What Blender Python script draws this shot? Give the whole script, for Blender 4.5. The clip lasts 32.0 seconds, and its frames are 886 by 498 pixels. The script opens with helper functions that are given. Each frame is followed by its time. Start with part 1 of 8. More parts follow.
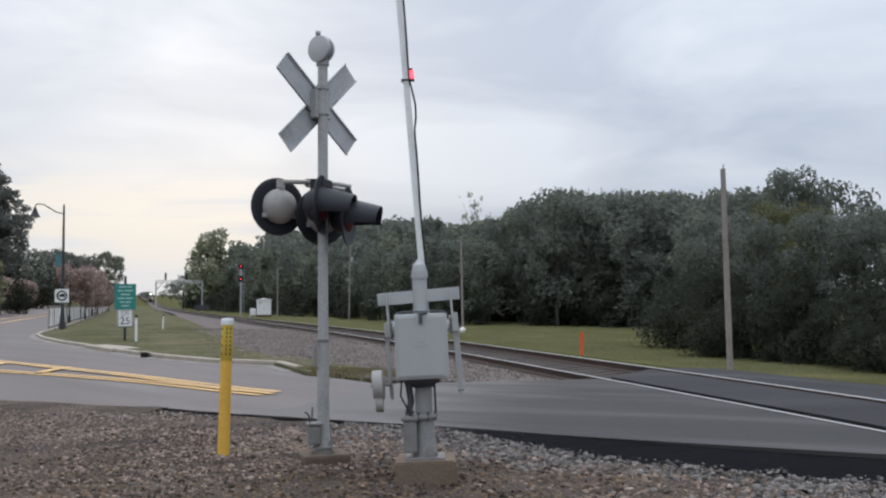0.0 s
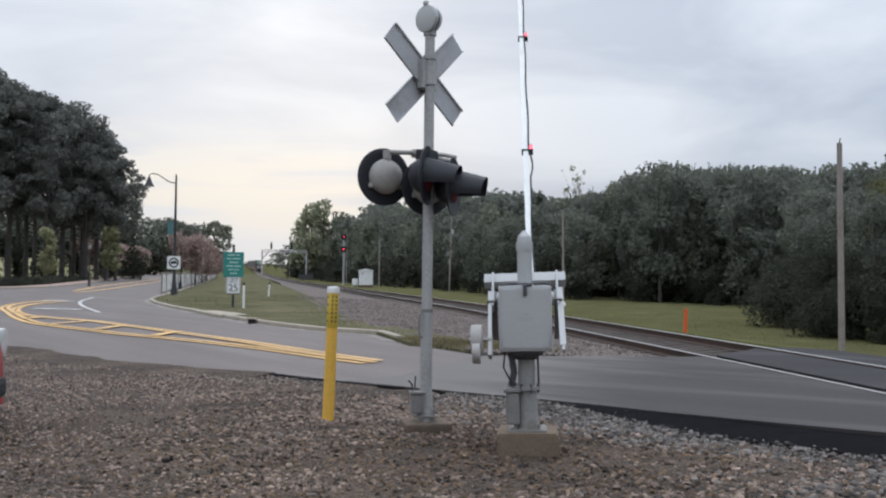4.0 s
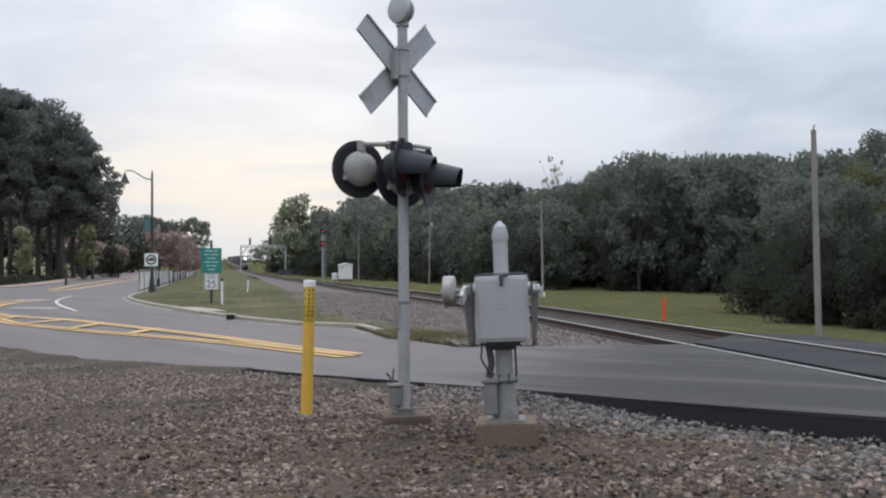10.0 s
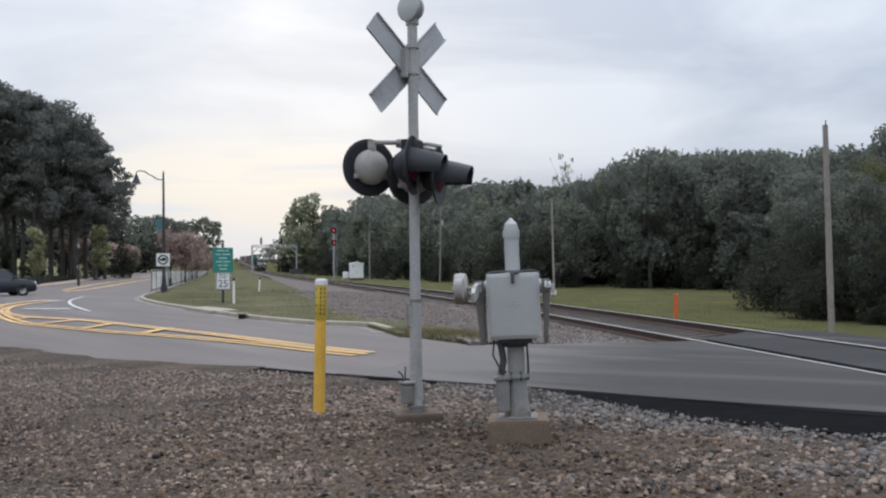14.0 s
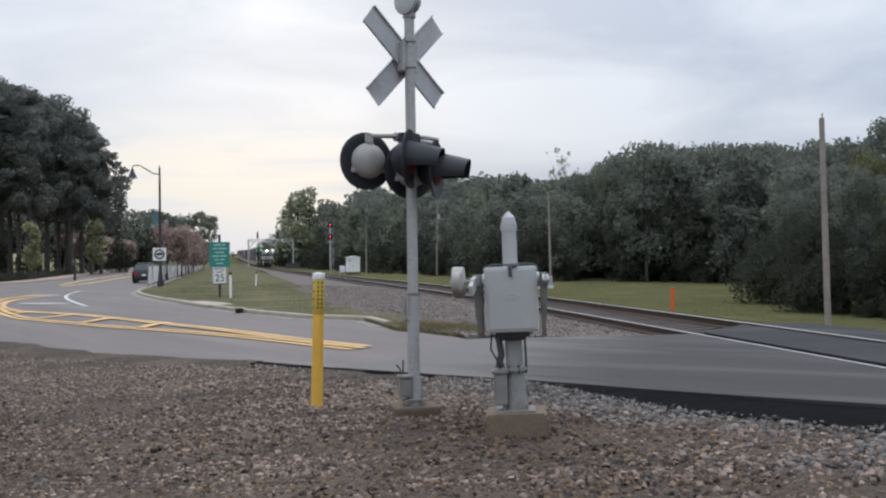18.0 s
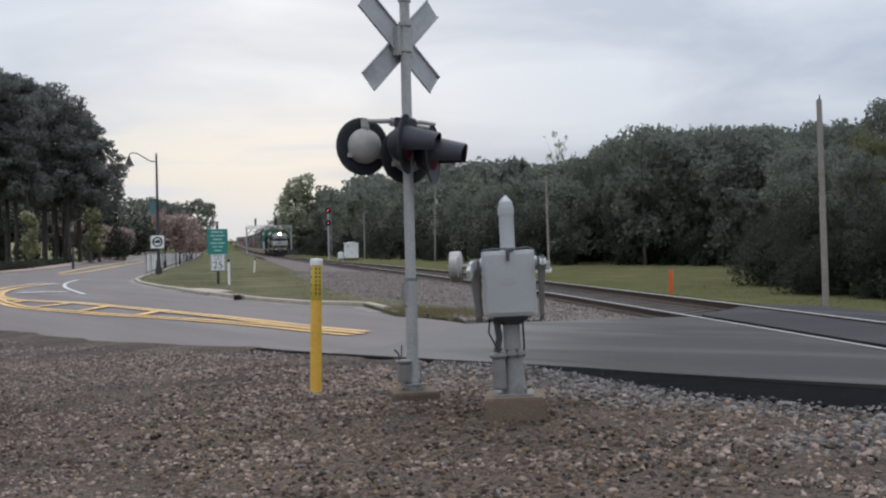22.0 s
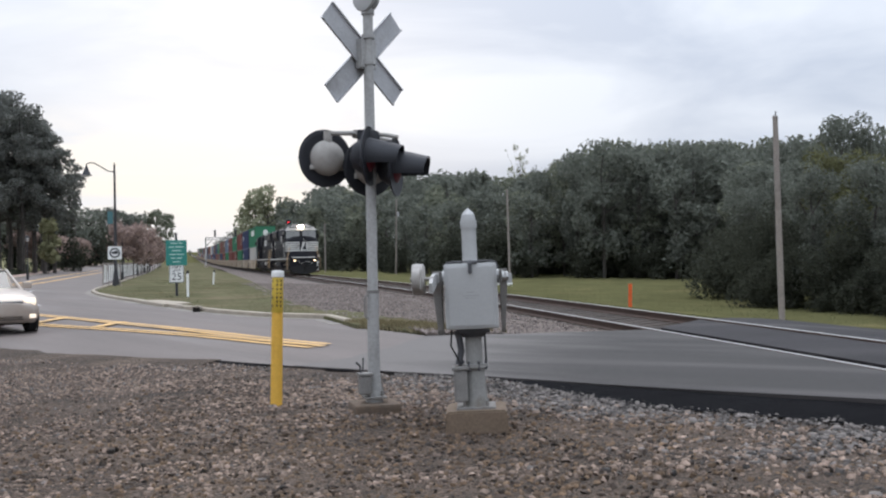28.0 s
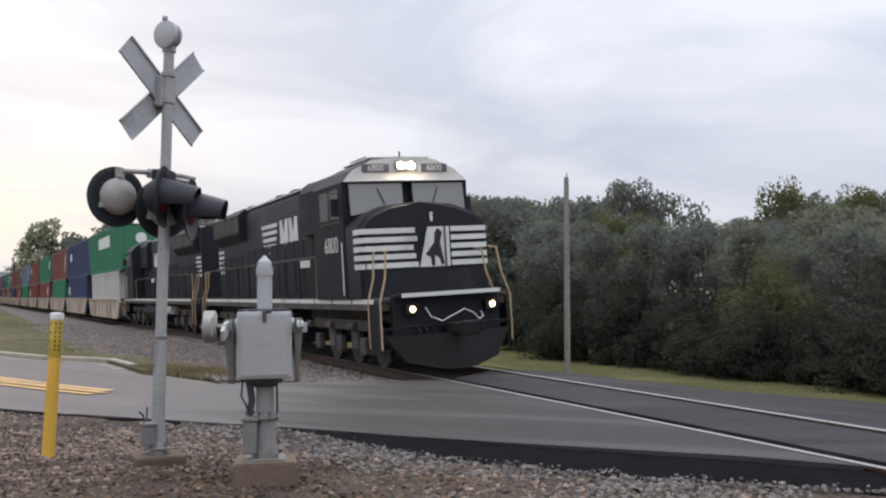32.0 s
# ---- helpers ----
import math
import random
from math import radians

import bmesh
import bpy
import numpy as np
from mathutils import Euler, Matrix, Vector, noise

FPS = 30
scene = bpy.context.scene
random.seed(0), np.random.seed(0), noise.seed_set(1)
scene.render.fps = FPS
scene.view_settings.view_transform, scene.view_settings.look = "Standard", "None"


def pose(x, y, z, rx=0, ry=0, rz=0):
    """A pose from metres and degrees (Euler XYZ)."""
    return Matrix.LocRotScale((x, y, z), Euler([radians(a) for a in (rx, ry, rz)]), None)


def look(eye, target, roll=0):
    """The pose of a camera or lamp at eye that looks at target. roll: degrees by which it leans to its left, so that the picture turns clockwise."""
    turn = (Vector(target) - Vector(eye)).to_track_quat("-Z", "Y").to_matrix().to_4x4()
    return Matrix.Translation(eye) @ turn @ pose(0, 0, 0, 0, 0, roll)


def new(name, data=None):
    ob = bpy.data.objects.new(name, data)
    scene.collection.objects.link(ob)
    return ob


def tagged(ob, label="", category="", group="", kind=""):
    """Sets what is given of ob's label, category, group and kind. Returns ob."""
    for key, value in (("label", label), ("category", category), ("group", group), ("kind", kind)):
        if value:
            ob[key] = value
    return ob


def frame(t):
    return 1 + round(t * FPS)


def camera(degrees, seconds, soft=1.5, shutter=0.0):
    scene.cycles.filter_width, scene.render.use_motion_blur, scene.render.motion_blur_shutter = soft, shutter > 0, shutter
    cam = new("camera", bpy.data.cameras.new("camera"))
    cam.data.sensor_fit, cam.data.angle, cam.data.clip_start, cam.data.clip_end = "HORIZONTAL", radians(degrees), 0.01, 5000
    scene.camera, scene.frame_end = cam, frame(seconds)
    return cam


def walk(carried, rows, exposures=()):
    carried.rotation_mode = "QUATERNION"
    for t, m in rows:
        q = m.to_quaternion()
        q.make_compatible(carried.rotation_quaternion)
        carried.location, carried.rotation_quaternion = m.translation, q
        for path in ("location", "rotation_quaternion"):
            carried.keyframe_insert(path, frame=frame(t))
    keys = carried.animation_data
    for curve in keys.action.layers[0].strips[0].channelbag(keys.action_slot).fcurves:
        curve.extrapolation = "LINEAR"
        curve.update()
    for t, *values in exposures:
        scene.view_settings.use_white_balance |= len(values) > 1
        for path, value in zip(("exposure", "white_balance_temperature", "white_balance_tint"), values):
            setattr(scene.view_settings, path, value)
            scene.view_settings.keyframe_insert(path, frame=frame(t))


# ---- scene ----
# ---------- camera ----------
EYE = 1.51
cam = camera(49.0, 32.0, soft=2.2)
# seconds, place, yaw, pitch, roll: the camera is held in one place and pans
PAN = [
    (0, -0.003, -0.053, 1.535, -17.51, 3.20, 0.40), (0.5, -0.006, -0.043, 1.535, -14.72, 2.48, 0.49), (1, -0.015, -0.035, 1.534, -12.76, 1.54, 0.53), (1.5, -0.018, -0.025, 1.535, -11.83, 1.90, 0.02),
    (2, -0.021, -0.028, 1.530, -12.47, 1.87, -0.15), (2.5, -0.026, -0.017, 1.528, -13.53, 2.33, -0.66), (3, -0.029, -0.015, 1.525, -12.86, 1.94, -0.42), (3.5, -0.035, -0.015, 1.522, -12.05, 1.64, -0.67),
    (5.5, -0.029, -0.002, 1.517, -10.90, 1.57, -0.37), (6, -0.030, -0.001, 1.515, -10.63, 1.65, -0.27), (6.5, -0.026, 0.001, 1.513, -10.38, 1.54, -0.18), (7, -0.017, -0.010, 1.515, -10.55, 1.45, 0.13),
    (7.5, -0.007, -0.008, 1.513, -12.10, 1.20, 0.59), (8, 0.001, -0.003, 1.513, -13.24, 1.20, 0.68), (8.5, 0.001, -0.000, 1.511, -13.30, 1.18, 0.60), (9, 0.000, 0.000, 1.510, -13.32, 1.22, 0.46),
    (9.5, 0.003, 0.003, 1.511, -13.32, 1.11, 0.38), (10, 0.006, 0.007, 1.510, -12.82, 1.17, 0.24), (10.5, 0.005, 0.005, 1.506, -12.35, 1.42, 0.24), (11, 0.007, 0.004, 1.505, -12.30, 1.62, 0.28),
    (11.5, 0.011, 0.003, 1.506, -12.20, 1.59, 0.35), (12, 0.009, 0.005, 1.508, -12.03, 1.47, 0.40), (12.5, 0.009, 0.005, 1.504, -11.96, 1.45, 0.44), (13, 0.007, 0.008, 1.506, -12.02, 1.39, 0.54),
    (13.5, 0.007, 0.006, 1.505, -12.10, 1.26, 0.54), (14, 0.000, 0.001, 1.504, -12.18, 1.08, 0.58), (14.5, -0.001, 0.004, 1.506, -12.19, 1.00, 0.60), (16.5, -0.002, 0.017, 1.502, -11.89, 0.86, 0.65),
    (17, -0.005, 0.015, 1.496, -12.03, 0.74, 0.68), (17.5, -0.008, 0.010, 1.501, -12.10, 0.81, 0.71), (18, -0.008, 0.007, 1.500, -12.38, 0.72, 0.71), (18.5, -0.011, 0.009, 1.497, -12.59, 0.57, 0.79),
    (19, -0.012, 0.011, 1.500, -12.59, 0.36, 0.74), (19.5, -0.009, 0.008, 1.500, -12.47, 0.27, 0.78), (20, -0.009, 0.008, 1.500, -12.39, 0.24, 0.84), (20.5, -0.003, 0.008, 1.499, -12.33, 0.18, 0.93),
    (21, -0.002, 0.007, 1.498, -12.31, -0.00, 1.03), (21.5, 0.001, 0.008, 1.498, -12.34, -0.17, 1.18), (22, 0.001, 0.008, 1.497, -12.48, -0.16, 1.23), (22.5, 0.003, 0.007, 1.499, -13.07, 0.15, 1.24),
    (23, 0.008, 0.008, 1.500, -13.52, 0.48, 1.23), (23.5, 0.009, 0.006, 1.504, -13.94, 0.83, 1.25), (24, 0.013, 0.003, 1.502, -14.07, 1.09, 1.33), (24.5, 0.013, -0.002, 1.502, -13.97, 1.03, 1.36),
    (25, 0.007, 0.002, 1.499, -13.99, 0.87, 1.22), (25.5, 0.002, 0.004, 1.496, -14.06, 0.76, 1.05), (27.5, -0.007, 0.005, 1.499, -14.61, 0.59, 0.95), (28, -0.013, 0.005, 1.498, -14.78, 0.53, 0.97),
    (28.5, -0.013, 0.005, 1.497, -14.96, 0.26, 1.24), (29, -0.013, 0.000, 1.498, -17.10, 0.39, 0.98), (29.5, -0.008, 0.004, 1.498, -19.33, 0.50, 0.52), (30, 0.002, 0.002, 1.500, -20.08, 1.43, 0.40),
    (30.5, 0.007, 0.005, 1.500, -21.25, 1.96, 0.64), (31, 0.013, 0.005, 1.499, -22.61, 2.19, 0.19), (31.5, 0.015, 0.012, 1.509, -24.31, 2.70, -0.21), (32, 0.010, 0.008, 1.528, -26.59, 3.27, -0.80),
]
walk(cam, [(t, pose(x, y, z, 90 + p, r, w)) for t, x, y, z, w, p, r in PAN],
     exposures=[(0, 0, 6500, 10), (8, 0.03, 6500, 10), (17, 0.05, 6500, 10), (20, 0.03, 6500, 10), (21, 0, 6500, 10), (22, -0.07, 6500, 10), (23, 0.15, 6550, 11), (25, 0.24, 6550, 11), (28, 0.24, 6580, 11), (29, 0.08, 6600, 11), (30, 0.12, 6650, 11), (31, 0.12, 6720, 12), (32, 0.16, 6800, 13)])

# ---------- sky and sun ----------
world = bpy.data.worlds.new("overcast_sky")
scene.world = world
world.use_nodes = True
wn, wl = world.node_tree.nodes, world.node_tree.links
wn.clear()


def wnode(kind, **inputs):
    n = wn.new(kind)
    for k, v in inputs.items():
        n.inputs[k.replace("_", " ")].default_value = v
    return n


w_out = wn.new("ShaderNodeOutputWorld")
w_bg = wnode("ShaderNodeBackground", Strength=1.0)
w_sky = wn.new("ShaderNodeTexSky")
w_sky.sky_type = "NISHITA"
w_sky.sun_disc = False
w_sky.sun_elevation, w_sky.sun_rotation = radians(14), radians(4)
w_sky.air_density, w_sky.dust_density = 1.0, 3.0
w_co = wn.new("ShaderNodeTexCoord")
# streaky cloud layers: the direction stretched so that the streaks lie flat
w_map = wn.new("ShaderNodeMapping")
w_map.inputs["Scale"].default_value = (1.5, 1.5, 5.2)
w_map.inputs["Rotation"].default_value = (0.0, 0.06, 0.3)
w_n1 = wnode("ShaderNodeTexNoise", Scale=1.9, Detail=6.0, Roughness=0.5, Distortion=0.5)
w_ramp = wn.new("ShaderNodeValToRGB")
w_ramp.color_ramp.elements[0].position, w_ramp.color_ramp.elements[1].position = 0.36, 0.62
w_ramp.color_ramp.elements[0].color = (0.545, 0.622, 0.752, 1)
w_ramp.color_ramp.elements[1].color = (0.772, 0.842, 0.945, 1)
w_sep = wn.new("ShaderNodeSeparateXYZ")
w_hor = wn.new("ShaderNodeMapRange")
w_hor.inputs["From Min"].default_value, w_hor.inputs["From Max"].default_value = 0.175, 0.085
w_hor.interpolation_type = "SMOOTHSTEP"
# the thin, warm part of the cloud low over the far end of the line
w_dot = wn.new("ShaderNodeVectorMath")
w_dot.operation = "DOT_PRODUCT"
w_dot.inputs[1].default_value = Vector((0.0, 1.0, 0.09)).normalized()
w_glow = wn.new("ShaderNodeMapRange")
w_glow.interpolation_type = "SMOOTHSTEP"
w_glow.inputs["From Min"].default_value, w_glow.inputs["From Max"].default_value = 0.968, 0.998
w_mul = wn.new("ShaderNodeMath")
w_mul.operation = "MULTIPLY"
w_mix1 = wn.new("ShaderNodeMix")
w_mix1.data_type = "RGBA"
w_mix1.inputs["B"].default_value = (0.905, 0.898, 0.87, 1)
w_mixs = wn.new("ShaderNodeMix")
w_mixs.data_type = "RGBA"
w_mixs.inputs["Factor"].default_value = 0.94
w_gain = wn.new("ShaderNodeMix")
w_gain.data_type, w_gain.blend_type = "RGBA", "MULTIPLY"
w_gain.inputs["Factor"].default_value = 1.0
w_gain.inputs["B"].default_value = (0.05, 0.05, 0.05, 1)
wl.new(w_co.outputs["Generated"], w_map.inputs["Vector"])
wl.new(w_map.outputs["Vector"], w_n1.inputs["Vector"])
wl.new(w_n1.outputs["Fac"], w_ramp.inputs["Fac"])
wl.new(w_co.outputs["Generated"], w_sep.inputs["Vector"])
wl.new(w_sep.outputs["Z"], w_hor.inputs["Value"])
wl.new(w_co.outputs["Generated"], w_dot.inputs[0])
wl.new(w_dot.outputs["Value"], w_glow.inputs["Value"])
wl.new(w_hor.outputs["Result"], w_mul.inputs[0])
wl.new(w_glow.outputs["Result"], w_mul.inputs[1])
# broken by the streaks of the cloud in front of it
w_gap = wn.new("ShaderNodeMapRange")
w_gap.inputs["From Min"].default_value, w_gap.inputs["From Max"].default_value = 0.42, 0.6
w_gap.inputs["To Min"].default_value = 0.2
w_n2 = wnode("ShaderNodeTexNoise", Scale=4.5, Detail=5.0, Roughness=0.5, Distortion=0.4)
w_map2 = wn.new("ShaderNodeMapping")
w_map2.inputs["Scale"].default_value = (1.0, 1.0, 9.0)
w_mul2 = wn.new("ShaderNodeMath")
w_mul2.operation = "MULTIPLY"
wl.new(w_co.outputs["Generated"], w_map2.inputs["Vector"])
wl.new(w_map2.outputs["Vector"], w_n2.inputs["Vector"])
wl.new(w_n2.outputs["Fac"], w_gap.inputs["Value"])
wl.new(w_mul.outputs["Value"], w_mul2.inputs[0])
wl.new(w_gap.outputs["Result"], w_mul2.inputs[1])
# a greyer bank lies under it
w_bank = wn.new("ShaderNodeMapRange")
w_bank.interpolation_type = "SMOOTHSTEP"
w_bank.inputs["From Min"].default_value, w_bank.inputs["From Max"].default_value = 0.01, 0.085
w_bank.inputs["To Min"].default_value = 0.3
w_mul3 = wn.new("ShaderNodeMath")
w_mul3.operation = "MULTIPLY"
wl.new(w_sep.outputs["Z"], w_bank.inputs["Value"])
wl.new(w_mul2.outputs["Value"], w_mul3.inputs[0])
wl.new(w_bank.outputs["Result"], w_mul3.inputs[1])
wl.new(w_mul3.outputs["Value"], w_mix1.inputs["Factor"])
wl.new(w_ramp.outputs["Color"], w_mix1.inputs["A"])
wl.new(w_sky.outputs["Color"], w_gain.inputs["A"])
wl.new(w_gain.outputs["Result"], w_mixs.inputs["A"])
wl.new(w_mix1.outputs["Result"], w_mixs.inputs["B"])
# an overcast sky grows brighter towards the zenith
w_zen = wn.new("ShaderNodeMapRange")
w_zen.inputs["From Min"].default_value, w_zen.inputs["From Max"].default_value = 0.30, 1.0
w_zen.inputs["To Min"].default_value, w_zen.inputs["To Max"].default_value = 1.0, 2.8
wl.new(w_sep.outputs["Z"], w_zen.inputs["Value"])
w_low = wn.new("ShaderNodeMapRange")
w_low.inputs["From Min"].default_value, w_low.inputs["From Max"].default_value = 0.06, 0.26
w_low.inputs["To Min"].default_value, w_low.inputs["To Max"].default_value = 0.87, 1.04
w_str = wn.new("ShaderNodeMath")
w_str.operation = "MULTIPLY"
wl.new(w_sep.outputs["Z"], w_low.inputs["Value"])
wl.new(w_low.outputs["Result"], w_str.inputs[0])
wl.new(w_zen.outputs["Result"], w_str.inputs[1])
wl.new(w_str.outputs["Value"], w_bg.inputs["Strength"])
wl.new(w_mixs.outputs["Result"], w_bg.inputs["Color"])
wl.new(w_bg.outputs["Background"], w_out.inputs["Surface"])

sun_data = bpy.data.lights.new("sun", "SUN")
sun_data.energy, sun_data.angle, sun_data.color = 0.6, radians(25), (1.0, 0.95, 0.88)
sun = new("sun", sun_data)
sun.matrix_world = look((0, 0, 60), (-3.0, -42.0, 0.0))


# ---------- materials ----------
def mat(name, base, rough=0.8, var=0.25, size=0.3, bump=0.0, metal=0.0, dirt=None, dirt_amount=0.0, grain=12.0, spec=0.4, island=0.0, objvar=0.0, streak=None):
    """A surface with a broad and a fine variation of its colour, optional dirt patches and relief. size: metres of the broad variation."""
    m = bpy.data.materials.new(name)
    m.use_nodes = True
    nt = m.node_tree
    nd, lk = nt.nodes, nt.links
    b = nd["Principled BSDF"]
    b.inputs["Roughness"].default_value, b.inputs["Metallic"].default_value = rough, metal
    b.inputs["Specular IOR Level"].default_value = spec
    co = nd.new("ShaderNodeTexCoord")
    n1, n2 = nd.new("ShaderNodeTexNoise"), nd.new("ShaderNodeTexNoise")
    broad = co.outputs["Object"]
    if streak:
        # wear drawn out along a bearing: (degrees, how many times longer)
        mp = nd.new("ShaderNodeMapping")
        mp.vector_type = "TEXTURE"
        mp.inputs["Rotation"].default_value = (0, 0, radians(streak[0]))
        mp.inputs["Scale"].default_value = (streak[1], 1, 1)
        lk.new(broad, mp.inputs["Vector"])
        broad = mp.outputs["Vector"]
    n1.inputs["Scale"].default_value, n1.inputs["Detail"].default_value = 1.0 / size, 5
    n2.inputs["Scale"].default_value, n2.inputs["Detail"].default_value = grain / size, 4
    lk.new(broad, n1.inputs["Vector"])
    lk.new(co.outputs["Object"], n2.inputs["Vector"])
    add = nd.new("ShaderNodeMath")
    add.operation = "ADD"
    lk.new(n1.outputs["Fac"], add.inputs[0])
    lk.new(n2.outputs["Fac"], add.inputs[1])
    rng = nd.new("ShaderNodeMapRange")
    rng.inputs["From Min"].default_value, rng.inputs["From Max"].default_value = 0.65, 1.35
    rng.inputs["To Min"].default_value, rng.inputs["To Max"].default_value = 1 - var, 1 + var
    lk.new(add.outputs["Value"], rng.inputs["Value"])
    last = rng.outputs["Result"]
    if island or objvar:
        if island:
            src = nd.new("ShaderNodeNewGeometry").outputs["Random Per Island"]
        else:
            src = nd.new("ShaderNodeObjectInfo").outputs["Random"]
        r2 = nd.new("ShaderNodeMapRange")
        k = island or objvar
        r2.inputs["To Min"].default_value, r2.inputs["To Max"].default_value = 1 - k, 1 + k
        lk.new(src, r2.inputs["Value"])
        mm = nd.new("ShaderNodeMath")
        mm.operation = "MULTIPLY"
        lk.new(last, mm.inputs[0])
        lk.new(r2.outputs["Result"], mm.inputs[1])
        last = mm.outputs["Value"]
    mx = nd.new("ShaderNodeVectorMath")
    mx.operation = "SCALE"
    mx.inputs[0].default_value = base[:3]
    lk.new(last, mx.inputs["Scale"])
    col = mx.outputs["Vector"]
    if dirt:
        n3 = nd.new("ShaderNodeTexNoise")
        n3.inputs["Scale"].default_value, n3.inputs["Detail"].default_value, n3.inputs["Roughness"].default_value = 0.6 / size, 8, 0.65
        lk.new(broad, n3.inputs["Vector"])
        r3 = nd.new("ShaderNodeMapRange")
        r3.inputs["From Min"].default_value, r3.inputs["From Max"].default_value = 0.62 - 0.25 * dirt_amount, 0.72 - 0.1 * dirt_amount
        r3.inputs["To Max"].default_value = min(1.0, 0.4 + dirt_amount)
        lk.new(n3.outputs["Fac"], r3.inputs["Value"])
        mix = nd.new("ShaderNodeMix")
        mix.data_type = "RGBA"
        lk.new(r3.outputs["Result"], mix.inputs["Factor"])
        lk.new(col, mix.inputs["A"])
        mix.inputs["B"].default_value = (*dirt[:3], 1)
        col = mix.outputs["Result"]
    lk.new(col, b.inputs["Base Color"])
    if bump:
        bp = nd.new("ShaderNodeBump")
        bp.inputs["Strength"].default_value, bp.inputs["Distance"].default_value = 0.6, bump
        lk.new(n2.outputs["Fac"], bp.inputs["Height"])
        lk.new(bp.outputs["Normal"], b.inputs["Normal"])
    return m


def leaf(name, base, vary):
    """Leaves: matt, half of the light passes through them; each spray has its own tone."""
    m = mat(name, base, 1.0, 0.2, 1.5, island=vary, spec=0.0)
    nd, lk = m.node_tree.nodes, m.node_tree.links
    b = nd["Principled BSDF"]
    tr = nd.new("ShaderNodeBsdfTranslucent")
    mx = nd.new("ShaderNodeMixShader")
    mx.inputs["Fac"].default_value = 0.45
    lk.new(b.inputs["Base Color"].links[0].from_socket, tr.inputs["Color"])
    lk.new(b.outputs["BSDF"], mx.inputs[1])
    lk.new(tr.outputs["BSDF"], mx.inputs[2])
    lk.new(mx.outputs["Shader"], nd["Material Output"].inputs["Surface"])
    return m


def glow(name, color, strength):
    m = bpy.data.materials.new(name)
    m.use_nodes = True
    b = m.node_tree.nodes["Principled BSDF"]
    b.inputs["Base Color"].default_value = (*color, 1)
    b.inputs["Emission Color"].default_value = (*color, 1)
    b.inputs["Emission Strength"].default_value = strength
    return m


def glass(name, tint, rough=0.05):
    m = bpy.data.materials.new(name)
    m.use_nodes = True
    b = m.node_tree.nodes["Principled BSDF"]
    b.inputs["Base Color"].default_value = (*tint, 1)
    b.inputs["Roughness"].default_value = rough
    b.inputs["Specular IOR Level"].default_value = 0.9
    b.inputs["Coat Weight"].default_value = 0.6
    return m


GRASS = mat("grass", (0.094, 0.091, 0.043), 0.95, 0.28, 2.5, 0.03, dirt=(0.183, 0.148, 0.078), dirt_amount=0.25, grain=20, spec=0.0)
VERGE = mat("verge_grass", (0.111, 0.106, 0.063), 0.95, 0.3, 3.0, 0.03, dirt=(0.172, 0.135, 0.093), dirt_amount=0.45, grain=22, spec=0.0)
GRAVEL = mat("packed_gravel", (0.082, 0.058, 0.042), 0.95, 0.6, 0.9, 0.03, dirt=(0.033, 0.022, 0.015), dirt_amount=0.65, grain=26, streak=(5, 2.5))


def pebbled(m, size, depth):
    """Packed small stones in a surface: each has its own tone and stands proud of its joints."""
    nd, lk = m.node_tree.nodes, m.node_tree.links
    b = nd["Principled BSDF"]
    co, vor, edge = nd.new("ShaderNodeTexCoord"), nd.new("ShaderNodeTexVoronoi"), nd.new("ShaderNodeTexVoronoi")
    edge.feature = "DISTANCE_TO_EDGE"
    sep, rng, sc, bp = nd.new("ShaderNodeSeparateColor"), nd.new("ShaderNodeMapRange"), nd.new("ShaderNodeVectorMath"), nd.new("ShaderNodeBump")
    for v in (vor, edge):
        v.inputs["Scale"].default_value = 1 / size
        lk.new(co.outputs["Object"], v.inputs["Vector"])
    lk.new(vor.outputs["Color"], sep.inputs["Color"])
    rng.inputs["To Min"].default_value, rng.inputs["To Max"].default_value = 0.35, 1.75
    lk.new(sep.outputs["Red"], rng.inputs["Value"])
    sc.operation = "SCALE"
    lk.new(b.inputs["Base Color"].links[0].from_socket, sc.inputs[0])
    lk.new(rng.outputs["Result"], sc.inputs["Scale"])
    lk.new(sc.outputs["Vector"], b.inputs["Base Color"])
    bp.inputs["Strength"].default_value, bp.inputs["Distance"].default_value = 0.9, depth
    lk.new(edge.outputs["Distance"], bp.inputs["Height"])
    lk.new(bp.outputs["Normal"], b.inputs["Normal"])


pebbled(GRAVEL, 0.022, 0.03)
STONE = mat("loose_stone", (0.158, 0.116, 0.091), 0.9, 0.5, 0.9, 0.0, island=0.85, streak=(8, 2.2))
STONE_PALE = mat("pale_limestone", (0.112, 0.099, 0.091), 0.9, 0.3, 0.9, 0.0, island=0.8)
ASPHALT = mat("worn_asphalt", (0.114, 0.094, 0.086), 0.65, 0.3, 0.9, 0.006, dirt=(0.152, 0.138, 0.130), dirt_amount=0.4, grain=40, spec=0.28, streak=(113, 9))
ASPHALT_NEW = mat("new_asphalt", (0.019, 0.017, 0.019), 0.7, 0.45, 0.7, 0.006, dirt=(0.050, 0.046, 0.046), dirt_amount=0.45, grain=30, spec=0.16, streak=(-47, 9))
ASPHALT_APRON = mat("apron_asphalt", (0.024, 0.021, 0.020), 0.7, 0.5, 0.8, 0.006, dirt=(0.063, 0.056, 0.054), dirt_amount=0.6, grain=30, spec=0.26, streak=(-47, 9))
ASPHALT_EDGE = mat("black_asphalt_shoulder", (0.005, 0.005, 0.006), 1.0, 0.35, 0.5, 0.02, grain=25, spec=0.05)


